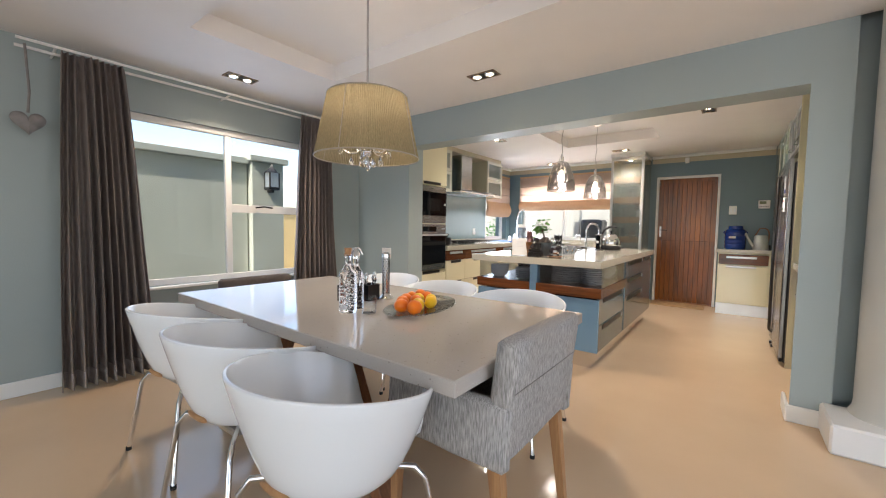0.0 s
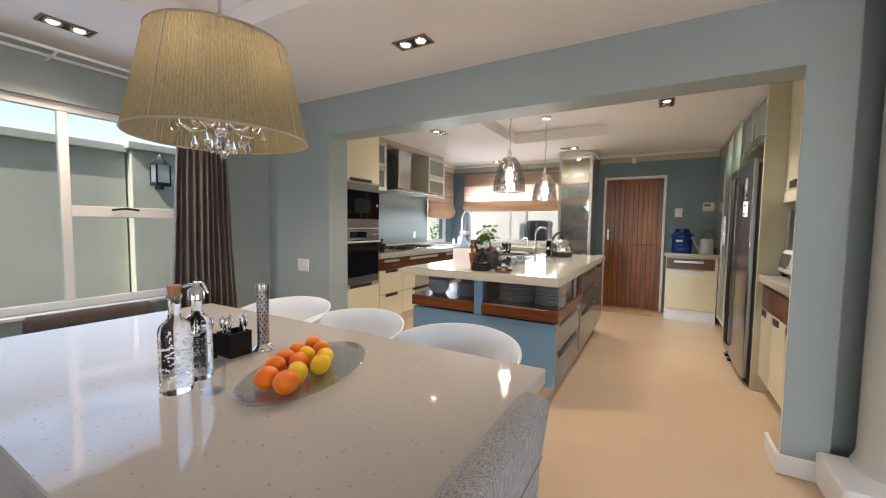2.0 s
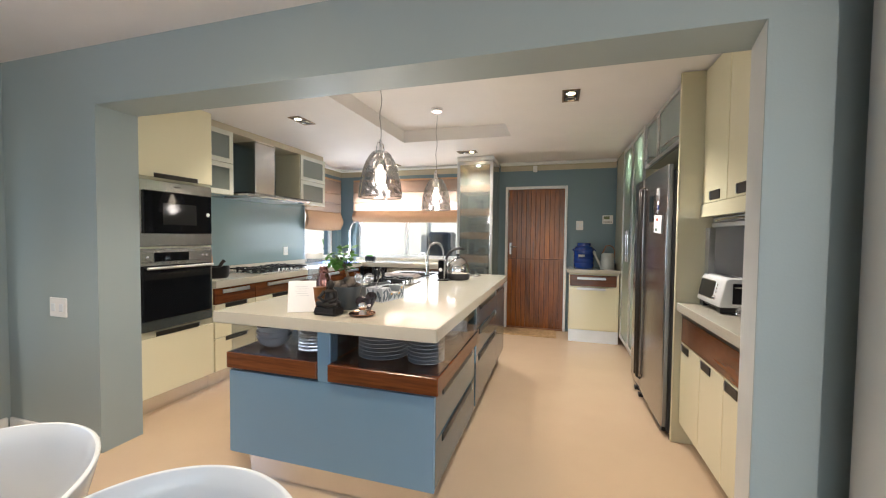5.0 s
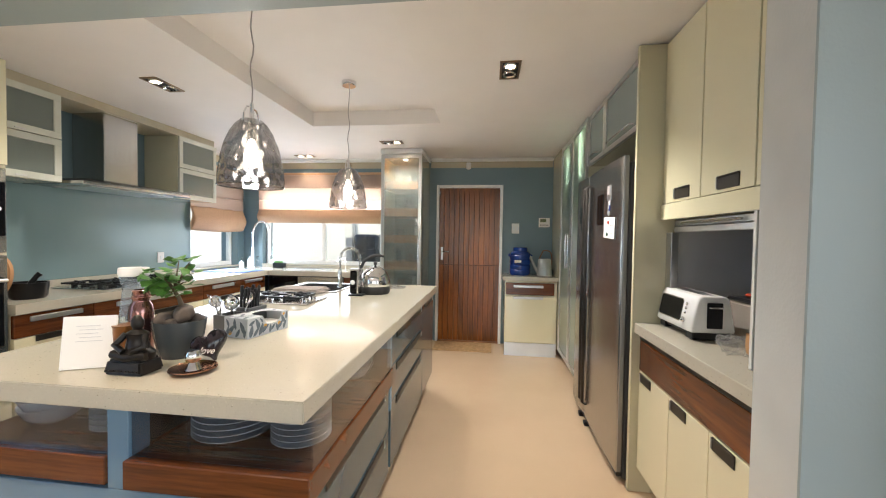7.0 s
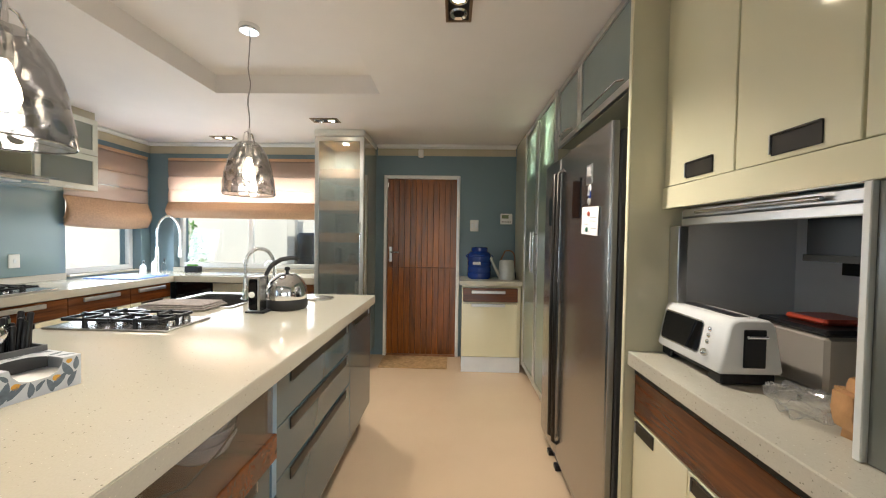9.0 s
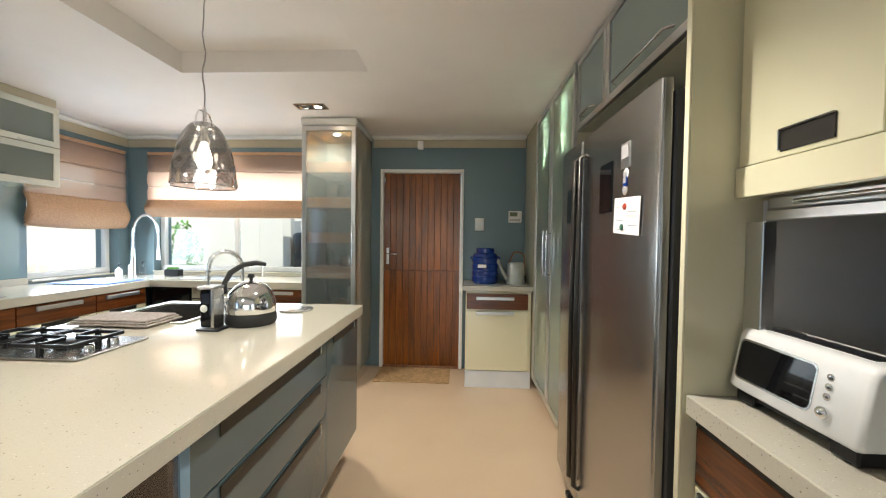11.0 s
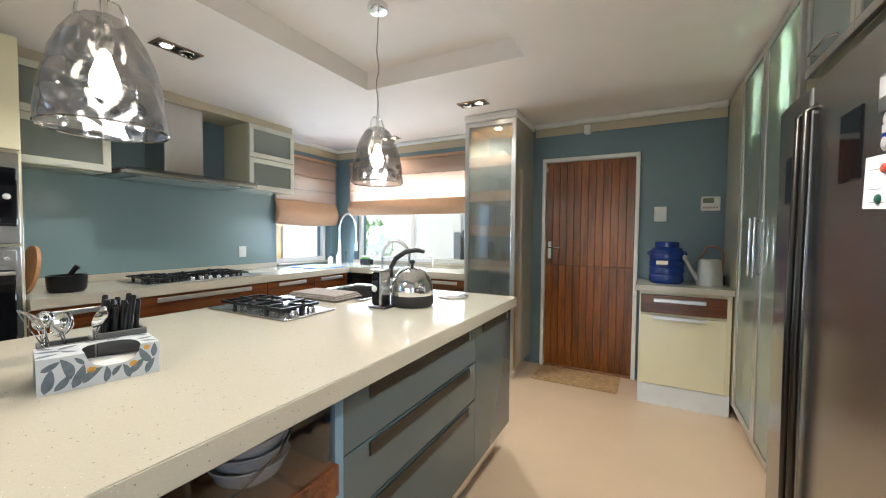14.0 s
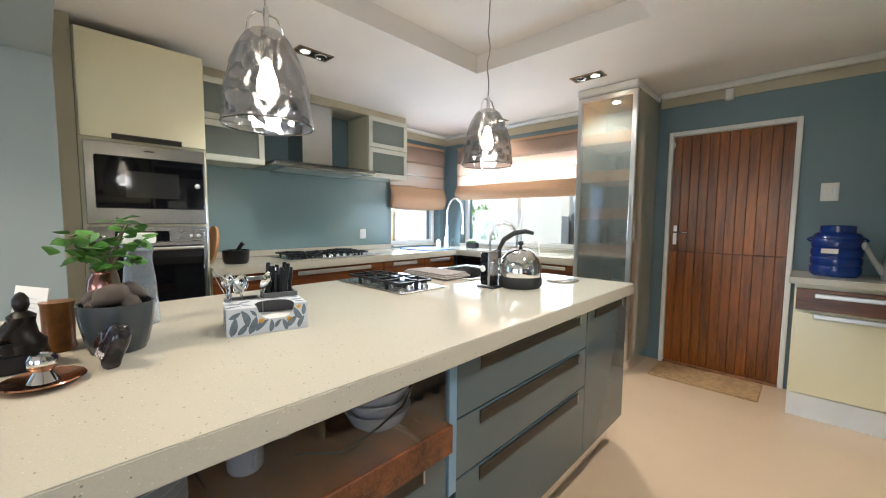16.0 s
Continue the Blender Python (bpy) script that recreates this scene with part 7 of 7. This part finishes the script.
pp = thing("plant_pot", "grey glazed pot with a small leafy bonsai on swollen roots", "potted plant", (-0.635, 6.225, IZ))
PX, PY = -0.635, 6.225
lathe("pot", [(0, IZ), (0.058, IZ), (0.060, IZ + 0.008), (0.064, IZ + 0.014), (0.076, IZ + 0.070), (0.083, IZ + 0.122), (0.083, IZ + 0.128), (0.076, IZ + 0.128), (0.073, IZ + 0.10), (0, IZ + 0.10)], POT, pp, PX, PY, 40)
lathe("soil", [(0.074, IZ + 0.106), (0, IZ + 0.112)], STEM, pp, PX, PY, 20)
rng = random.Random(7)
for x, y, z, r in ((-0.02, -0.03, 0.135, 0.034), (0.028, -0.012, 0.150, 0.036), (-0.005, 0.022, 0.150, 0.034), (-0.042, 0.012, 0.128, 0.026), (0.01, -0.045, 0.122, 0.024), (0.042, 0.024, 0.130, 0.024)):
    ball("root_swelling", (PX + x, PY + y, IZ + z), r, PEBBLE, pp, sx=1.25, sy=0.85, sz=0.78, rough=0.28, turn=Matrix.Rotation(rng.uniform(0, 3), 4, "Z") @ Matrix.Rotation(rng.uniform(-0.6, 0.6), 4, "X"))
top = Vector((PX - 0.012, PY - 0.006, IZ + 0.225))
tube("trunk", arc((PX + 0.004, PY, IZ + 0.14), (PX + 0.012, PY + 0.004, IZ + 0.19), top, 6), [0.014, 0.011, 0.009, 0.008, 0.007, 0.006, 0.006], STEM, pp, 8)
ends = []
for k in range(8):
    a = 2 * math.pi * k / 8 + rng.uniform(-0.3, 0.3)
    q = rng.uniform(0.03, 0.085)
    e = Vector((PX - 0.032 + q * math.cos(a), PY - 0.016 + q * math.sin(a), IZ + rng.uniform(0.255, 0.335)))
    ends.append(e)
    tube("branch", arc(top, (top + e) / 2 + Vector((0, 0, 0.02)), e, 6), [0.0045, 0.004, 0.0035, 0.003, 0.0025, 0.002, 0.0015], STEM, pp, 6)
bm0 = bmesh.new()
w = [0, 0.35, 0.5, 0.42, 0.22, 0]
lv = [[bm0.verts.new((s * w[i] * 1.05, i / 5, 0.10 * math.sin(i / 5 * 3.1) - 0.05 * abs(s))) for s in (-1, 0, 1)] for i in range(6)]
for a_, b_ in zip(lv, lv[1:]):
    for k in range(2):
        bm0.faces.new((a_[k], a_[k + 1], b_[k + 1], b_[k]))
bmesh.ops.remove_doubles(bm0, verts=bm0.verts, dist=1e-5)
leaf_me = bpy.data.meshes.new("leaf")
bm0.to_mesh(leaf_me)
bm0.free()
leaf_me.materials.append(LEAF)
leaf_me.shade_smooth()
for e in ends:
    for k in range(11):
        lo = new("leaf", leaf_me)
        lo.parent = pp
        s = rng.uniform(0.028, 0.044)
        d = Vector((rng.gauss(0, 0.02), rng.gauss(0, 0.02), rng.uniform(-0.05, 0.02)))
        lo.matrix_local = Matrix.Translation(e + d - Vector((PX, PY, IZ))) @ Matrix.Rotation(rng.uniform(0, 6.3), 4, "Z") @ Matrix.Rotation(rng.uniform(-1.0, 0.3), 4, "X") @ Matrix.Rotation(rng.uniform(-0.6, 0.6), 4, "Y") @ Matrix.Scale(s, 4)

cdish = thing("copper_dish", "small copper dish with a glass bell in it", "dish", (-0.463, 6.085, IZ))
lathe("dish", [(0, IZ + 0.002), (0.05, IZ + 0.003), (0.068, IZ + 0.012), (0.066, IZ + 0.015), (0.048, IZ + 0.007), (0, IZ + 0.006)], COPPER, cdish, -0.463, 6.085, 32)
lathe("bell", [(0, IZ + 0.008), (0.026, IZ + 0.008), (0.018, IZ + 0.022), (0.014, IZ + 0.03), (0.023, IZ + 0.038), (0.024, IZ + 0.055), (0.018, IZ + 0.066), (0, IZ + 0.068)], CHROME, cdish, -0.463, 6.085, 20)
og = thing("heart_ornament", "glossy black heart block with white lettering on the island", "ornament", (-0.497, 6.20, IZ))
HT = Matrix.Translation((-0.497, 6.20, IZ + 0.052)) @ Matrix.Rotation(radians(12), 4, "Z") @ Matrix.Rotation(radians(-14), 4, "X") @ Matrix.Rotation(radians(-24), 4, "Y")
bm = bmesh.new()
rows = []
for f, d in ((0.02, 0.020), (0.80, 0.019), (0.95, 0.014), (1.0, 0.006), (1.0, -0.006), (0.95, -0.014), (0.80, -0.019), (0.02, -0.020)):
    rows.append([bm.verts.new(HT @ Vector((f * 0.060 * math.sin(q) ** 3, d, f * 0.056 * (13 * math.cos(q) - 5 * math.cos(2 * q) - 2 * math.cos(3 * q) - math.cos(4 * q)) / 16))) for q in [2 * math.pi * k / 40 for k in range(40)]])
for a_, b_ in zip(rows, rows[1:]):
    for k in range(40):
        bm.faces.new((a_[k], a_[(k + 1) % 40], b_[(k + 1) % 40], b_[k]))
bm.faces.new(rows[0])
bm.faces.new(rows[-1][::-1])
bmesh.ops.recalc_face_normals(bm, faces=bm.faces)
part("heart", bm, paint("black_mottled_resin", (0.020, 0.015, 0.018), 0.07, var=0.98, scale=45), og, "", True)
td = bpy.data.curves.new("lettering", "FONT")
td.body, td.size, td.extrude, td.shear, td.align_x = "love", 0.030, 0.0002, 0.45, "CENTER"
td.materials.append(PAPER)
lt_ = new("lettering", td)
lt_.parent = og
lt_.matrix_local = Matrix.Translation(-Vector((-0.497, 6.20, IZ))) @ HT @ Matrix.Rotation(radians(24), 4, "Y") @ Matrix.Translation((0.0, -0.0208, -0.030)) @ Matrix.Rotation(radians(90), 4, "X")

ct = thing("cutlery_holder", "dark grey compartment holder with ladles, a whisk and black-handled cutlery", "cutlery holder", (-0.725, 6.60, IZ))
HOLDER = paint("dark_grey_holder", (0.10, 0.10, 0.10), 0.4, var=0.15)
for y0, y1, h in ((6.495, 6.602, 0.085), (6.606, 6.715, 0.10)):
    boxes("compartment", [(-0.765, -0.755, y0, y1, IZ, IZ + h), (-0.695, -0.685, y0, y1, IZ, IZ + h), (-0.755, -0.695, y0, y0 + 0.008, IZ, IZ + h),
                          (-0.755, -0.695, y1 - 0.008, y1, IZ, IZ + h), (-0.755, -0.695, y0 + 0.008, y1 - 0.008, IZ, IZ + 0.01)], HOLDER, ct, 0.0015)
for x, y, dx, dy, h, r, turn in ((-0.725, 6.56, 0.015, -0.02, 0.115, 0.034, 0.5), (-0.715, 6.585, 0.02, 0.03, 0.125, 0.031, -0.6), (-0.74, 6.53, -0.03, -0.02, 0.12, 0.026, 0.9)):
    p0, p1 = Vector((x, y, IZ + 0.012)), Vector((x + dx, y + dy, IZ + h))
    lad = tube("ladle", [p0, p0.lerp(p1, 0.5), p1], 0.004, STEEL, ct, 8)
    bm = bmesh.new()
    add_lathe(bm, [(0, -r * 0.62), (r * 0.55, -r * 0.52), (r * 0.88, -r * 0.22), (r, 0.0), (r * 0.97, 0.001), (r * 0.84, -r * 0.2), (r * 0.5, -r * 0.48), (0, -r * 0.57)], 0, 0, 24)
    bmesh.ops.transform(bm, matrix=Matrix.Translation(p1 + Vector((0, 0, 0.02))) @ Matrix.Rotation(turn, 4, "Z") @ Matrix.Rotation(radians(70), 4, "X"), verts=bm.verts)
    bmesh.ops.recalc_face_normals(bm, faces=bm.faces)
    part("ladle_bowl", bm, CHROME, ct, "", True)
for k in range(6):
    a = math.pi * k / 6
    tube("whisk_wire", arc((-0.735, 6.505, IZ + 0.085), (-0.755 + 0.055 * math.cos(a), 6.475 + 0.055 * math.sin(a), IZ + 0.15), (-0.76, 6.465, IZ + 0.175), 8), 0.0014, CHROME, ct, 5)
tube("whisk_handle", [(-0.72, 6.535, IZ + 0.012), (-0.735, 6.505, IZ + 0.085)], 0.005, CHROME, ct, 8)
for k in range(18):
    x, y = -0.75 + 0.016 * (k % 4) + rng.uniform(-0.003, 0.003), 6.625 + 0.017 * (k // 4) + rng.uniform(-0.004, 0.004)
    tx, ty, h = rng.uniform(-0.012, 0.012), rng.uniform(-0.006, 0.02), rng.uniform(0.165, 0.20)
    if k % 5 == 4:
        tube("fork", [(x, y, IZ + 0.012), (x + tx, y + ty, IZ + h)], [0.003, 0.006], CHROME, ct, 6)
    else:
        tube("cutlery_handle", [(x, y, IZ + 0.012), (x + tx * 0.6, y + ty * 0.6, IZ + h * 0.7), (x + tx, y + ty, IZ + h - 0.004), (x + tx, y + ty, IZ + h)], [0.005, 0.0065, 0.0075, 0.005], BLACK, ct, 8)

tis = thing("tissue_box", "open tissue box printed with grey leaves and yellow buds", "tissue box", (-0.61, 6.595, IZ))
TB = (-0.675, -0.545, 6.48, 6.71)
NOTCH = [(6.562, 0.082), (6.567, 0.066), (6.580, 0.050), (6.598, 0.043), (6.640, 0.043), (6.655, 0.050), (6.666, 0.066), (6.670, 0.082)]


def card_wall(nm, outline, at, axis, thick):
    """Flat card with the outline given along y and z (or x and y for the top), with its thickness."""
    bm = bmesh.new()
    put = (lambda u, v, d: (at + d, u, IZ + v)) if axis == "x" else (lambda u, v, d: (u, v, IZ + at + d))
    a_, b_ = [bm.verts.new(put(u, v, 0)) for u, v in outline], [bm.verts.new(put(u, v, thick)) for u, v in outline]
    bm.faces.new(a_[::-1])
    bm.faces.new(b_)
    for k in range(len(a_)):
        k2 = (k + 1) % len(a_)
        bm.faces.new((a_[k], a_[k2], b_[k2], b_[k]))
    bmesh.ops.recalc_face_normals(bm, faces=bm.faces)
    return part(nm, bm, PRINTED, tis)


PRINTED = paint("pale_blue_white_card", (0.52, 0.55, 0.58), 0.45, var=0.05)
card_wall("front", [(TB[2], 0.0), (TB[3], 0.0), (TB[3], 0.082)] + NOTCH[::-1] + [(TB[2], 0.082)], TB[1] - 0.0015, "x", 0.0015)
card_wall("back", [(TB[2], 0.0), (TB[3], 0.0), (TB[3], 0.082), (TB[2], 0.082)], TB[0], "x", 0.0015)
box("end", TB[0] + 0.0016, TB[1] - 0.0016, TB[2], TB[2] + 0.0015, IZ, IZ + 0.082, PRINTED, tis, 0)
box("end", TB[0] + 0.0016, TB[1] - 0.0016, TB[3] - 0.0015, TB[3], IZ, IZ + 0.082, PRINTED, tis, 0)
card_wall("top", [(TB[0], TB[2]), (TB[1], TB[2]), (TB[1], 6.562), (-0.575, 6.560), (-0.600, 6.562), (-0.625, 6.575), (-0.638, 6.60), (-0.640, 6.62), (-0.636, 6.645), (-0.622, 6.662), (-0.600, 6.670), (-0.575, 6.672), (TB[1], 6.670), (TB[1], TB[3]), (TB[0], TB[3])], 0.0822, "z", 0.0012)
bm = bmesh.new()
add_box(bm, TB[0] + 0.004, TB[1] - 0.004, TB[2] + 0.004, TB[3] - 0.004, IZ + 0.001, IZ + 0.038, 0.004)
bmesh.ops.subdivide_edges(bm, edges=bm.edges, cuts=5, use_grid_fill=True)
for v in bm.verts:
    if v.co.z > IZ + 0.03:
        v.co.z += 0.006 * noise.noise(v.co * 30)
part("tissue", bm, PAPER, tis, "white folded tissues", True)
GREYLEAF = paint("printed_grey_leaf", (0.115, 0.145, 0.175), 0.5, var=0.25, scale=60)
YELLOWBUD = paint("printed_yellow_bud", (0.66, 0.34, 0.05), 0.5)


def print_leaf(o, ux, uz, ang, s, mat, wide=0.30, bend=0.25):
    """A curved almond printed on the card."""
    bm = bmesh.new()
    n = 7
    pts = []
    for side in (1, -1):
        for j in (range(n) if side == 1 else range(n - 2, 0, -1)):
            u = j / (n - 1)
            wd = wide * math.sin(math.pi * u ** 0.8) ** 0.8
            pts.append((2 * u - 1, side * wd + bend * (1 - (2 * u - 1) ** 2)))
    s *= 1.12
    ca, sa = math.cos(ang), math.sin(ang)
    bm.faces.new([bm.verts.new(Vector(o) + Vector(ux) * s * (p * ca - q * sa) + Vector(uz) * s * (p * sa + q * ca)) for p, q in pts])
    part("printed_leaf", bm, mat, tis)


FX, EY, TZP = TB[1] + 0.0005, TB[2] - 0.0005, IZ + 0.0839
for y, z, ang, s in ((6.498, 0.030, 1.35, 0.026), (6.503, 0.064, 0.5, 0.017), (6.522, 0.022, 0.9, 0.020), (6.528, 0.052, 1.9, 0.025), (6.550, 0.030, 1.2, 0.026), (6.552, 0.066, 2.3, 0.012), (6.576, 0.026, 0.7, 0.022),
                     (6.600, 0.022, 1.5, 0.018), (6.622, 0.026, 0.9, 0.014), (6.640, 0.020, 1.9, 0.018), (6.660, 0.028, 0.8, 0.022), (6.680, 0.052, 2.1, 0.022), (6.690, 0.022, 1.1, 0.019), (6.698, 0.062, 1.5, 0.017)):
    print_leaf((FX, y, IZ + z), (0, 1, 0), (0, 0, 1), ang, s, GREYLEAF, 0.36, rng.uniform(-0.2, 0.2))
for y, z, s in ((6.574, 0.040, 0.009), (6.655, 0.036, 0.009), (6.683, 0.072, 0.007)):
    print_leaf((FX, y, IZ + z), (0, 1, 0), (0, 0, 1), 0.3, s, YELLOWBUD, 0.8, 0)
for x, z, ang, s in ((-0.66, 0.025, 1.2, 0.022), (-0.655, 0.06, 2.0, 0.017), (-0.635, 0.035, 0.8, 0.024), (-0.612, 0.058, 1.7, 0.022), (-0.600, 0.022, 1.0, 0.020), (-0.575, 0.045, 2.0, 0.026), (-0.558, 0.02, 1.3, 0.017)):
    print_leaf((x, EY, IZ + z), (1, 0, 0), (0, 0, 1), ang, s, GREYLEAF, 0.36, rng.uniform(-0.2, 0.2))
print_leaf((-0.642, EY, IZ + 0.018), (1, 0, 0), (0, 0, 1), 0.2, 0.010, YELLOWBUD, 0.8, 0)
for x, y, ang, s in ((-0.655, 6.50, 0.6, 0.020), (-0.615, 6.505, 1.2, 0.024), (-0.572, 6.50, 2.0, 0.022), (-0.635, 6.54, 2.2, 0.022), (-0.59, 6.54, 0.8, 0.018), (-0.66, 6.585, 1.5, 0.014), (-0.66, 6.63, 1.7, 0.015), (-0.655, 6.685, 0.7, 0.022), (-0.61, 6.69, 1.9, 0.020), (-0.57, 6.692, 0.9, 0.018)):
    print_leaf((x, y, TZP), (1, 0, 0), (0, 1, 0), ang, s, GREYLEAF, 0.36, rng.uniform(-0.2, 0.2))

# the two holders stand askew on the island
tis.location, tis.rotation_euler = (-0.568, 6.581, IZ), (0, 0, radians(-13))
ct.location, ct.rotation_euler = (-0.665, 6.600, IZ), (0, 0, radians(-13))

# crockery on the island shelves
SZ = 0.7005


def stack(name, label, cat, x, y, r, n, step, flat=True, mat=None):
    for k in range(n):
        z = SZ + k * step
        t = thing(name, label, cat, (x, y, z), "crockery on the island shelf")
        if flat:
            lathe("dish", [(0, z), (r * 0.6, z), (r * 0.65, z + 0.002), (r, z + 0.014), (r, z + 0.0165), (r * 0.62, z + 0.005), (0, z + 0.004)], mat or PLASTIC, t, x, y, 32)
        else:
            lathe("dish", [(0, z), (r * 0.5, z), (r * 0.8, z + 0.022), (r, z + 0.06), (r * 0.985, z + 0.062), (r * 0.76, z + 0.026), (0, z + 0.006)], mat or PLASTIC, t, x, y, 32)


stack("dinner_plate", "white dinner plate in a stack on the shelf", "plate", -0.395, 6.20, 0.135, 7, 0.0195)
stack("side_plate", "white side plate in a stack on the shelf", "plate", -0.145, 6.17, 0.095, 8, 0.0185)
stack("serving_bowl", "white bowl in a stack on the shelf", "bowl", -1.07, 6.16, 0.095, 3, 0.03, False)
stack("side_plate", "white side plate in a stack on the shelf", "plate", -0.80, 6.16, 0.085, 6, 0.018)
stack("cereal_bowl", "white bowl in a stack on the shelf", "bowl", -0.175, 6.73, 0.095, 3, 0.032, False)
stack("cereal_bowl", "white bowl on the shelf", "bowl", -0.45, 6.62, 0.07, 2, 0.03, False)
for mx, y in ((-0.24, 6.40), (-0.33, 6.52)):
    mg = thing("mug", "white mug on the island shelf", "mug", (mx, y, SZ), "crockery on the island shelf")
    lathe("cup", [(0, SZ), (0.035, SZ), (0.04, SZ + 0.01), (0.04, SZ + 0.085), (0.036, SZ + 0.085), (0.034, SZ + 0.012), (0, SZ + 0.01)], PLASTIC, mg, mx, y, 20)
    tube("handle", [(mx + 0.035, y, SZ + 0.07), (mx + 0.065, y, SZ + 0.06), (mx + 0.065, y, SZ + 0.03), (mx + 0.035, y, SZ + 0.02)], 0.005, PLASTIC, mg, 6)

cable = thing("cable", "thin black cable lying over the stacked bowls", "cable", (-0.175, 6.73, SZ))
tube("wire", [(-0.20, 6.50, SZ + 0.004), (-0.11, 6.58, SZ + 0.012), (-0.078, 6.66, SZ + 0.055), (-0.076, 6.74, SZ + 0.085), (-0.10, 6.80, SZ + 0.12), (-0.15, 6.84, SZ + 0.128)], 0.003, BLACK, cable, 6)

# ---- outside ----
structure(box("ground", -60, 60, -60, 80, -0.3, -0.125, PAVING, bevel=0), "cement paving round the house", "ground")
cw = thing("courtyard_wall", "grey-green plastered courtyard wall with a coping and pier", "garden wall", (-4.9, 3.0, -0.125))
box("wall", -5.05, -4.85, -4.0, 5.40, -0.125, 2.06, PLASTER, cw, 0.005)
box("coping", -5.12, -4.78, -4.0, 5.40, 2.062, 2.15, PLASTER, cw, 0.008)
box("pier", -5.10, -4.74, 5.42, 5.90, -0.125, 2.10, PLASTER, cw, 0.006)
box("pier_cap", -5.16, -4.68, 5.37, 5.96, 2.102, 2.19, PLASTER, cw, 0.01)
lt = thing("wall_lantern", "grey metal wall lantern on the courtyard pier", "lantern", (-4.66, 5.66, 1.75))
box("bracket", -4.738, -4.60, 5.64, 5.68, 1.66, 1.70, BLACK, lt, 0.004)
box("glass_box", -4.70, -4.56, 5.59, 5.73, 1.74, 1.95, thin_glass("milky_lantern_glass", frost=0.7, body=(0.75, 0.82, 0.88)), lt, 0)
lathe("roof", [(0.12, 1.95), (0.03, 2.03), (0.012, 2.07), (0, 2.08)], BLACK, lt, -4.63, 5.66, 4)
box("floor", -4.71, -4.55, 5.58, 5.74, 1.70, 1.74, BLACK, lt, 0.004)
for x in (-4.70, -4.56):
    for y in (5.59, 5.73):
        box("bar", x - 0.008, x + 0.008, y - 0.008, y + 0.008, 1.74, 1.95, BLACK, lt, 0)
for nm, r, mt_, lb in (("boundary_wall", (-16, -3.4, 14.0, 14.25, -0.125, 2.3), PLASTERW, "sunlit white boundary wall beyond the garden"),
                       ("boundary_wall", (-3.3, 3.0, 13.2, 13.4, -0.125, 2.35), PLASTERW, "sunlit white patio wall behind the kitchen"),
                       ("boundary_wall", (-9.3, -9.0, 4.0, 13.9, -0.125, 1.5), YELLOWW, "ochre garden wall beyond the courtyard")):
    o = thing(nm, lb, "garden wall", ((r[0] + r[1]) / 2, (r[2] + r[3]) / 2, r[4]))
    box("wall", *r, mt_, o, 0.01)
    box("coping", r[0] - 0.04, r[1] + 0.04, r[2] - 0.04, r[3] + 0.04, r[5] + 0.001, r[5] + 0.07, mt_, o, 0.01)
vp = thing("patio_post", "white patio post behind the kitchen window", "post", (-2.35, 12.4, -0.125))
box("shaft", -2.42, -2.28, 12.33, 12.47, -0.125, 2.5, PLASTERW, vp, 0.01)
tr = thing("covered_barbecue", "barbecue under a crumpled black cover on the patio", "barbecue", (-2.0, 12.5, -0.125))
bm = bmesh.new()
add_box(bm, -2.22, -1.72, 12.25, 12.8, -0.12, 1.42, 0.05)
bmesh.ops.subdivide_edges(bm, edges=bm.edges, cuts=6, use_grid_fill=True)
for v in bm.verts:
    v.co += Vector((noise.noise(v.co * 5), noise.noise(v.co * 5 + Vector((9, 0, 0))), 0)) * 0.04
part("cover", bm, TARP, tr, "", True)
bush = thing("garden_bush", "leafy green bush against the sunlit wall", "bush", (-4.75, 12.9, -0.125))
tube("stem", [(-4.75, 12.9, -0.12), (-4.73, 12.92, 0.7)], [0.03, 0.02], STEM, bush)
bm = bmesh.new()
rng = random.Random(3)
for k in range(420):
    d = Vector((rng.gauss(0, 1), rng.gauss(0, 1), rng.gauss(0, 1))).normalized() * rng.uniform(0.35, 0.75)
    p = Vector((-4.75, 12.9, 1.05)) + Vector((d.x * 0.65, d.y * 0.6, d.z * 0.85))
    u = Vector((rng.gauss(0, 1), rng.gauss(0, 1), rng.gauss(0, 1))).normalized()
    w_ = u.orthogonal().normalized()
    s = rng.uniform(0.04, 0.08)
    bm.faces.new([bm.verts.new(p + u * s * a + w_ * s * 0.4 * b) for a, b in ((-1, 0), (0, 1), (1, 0), (0, -1))])
part("crown", bm, LEAF, bush)["kind"] = "stuff"
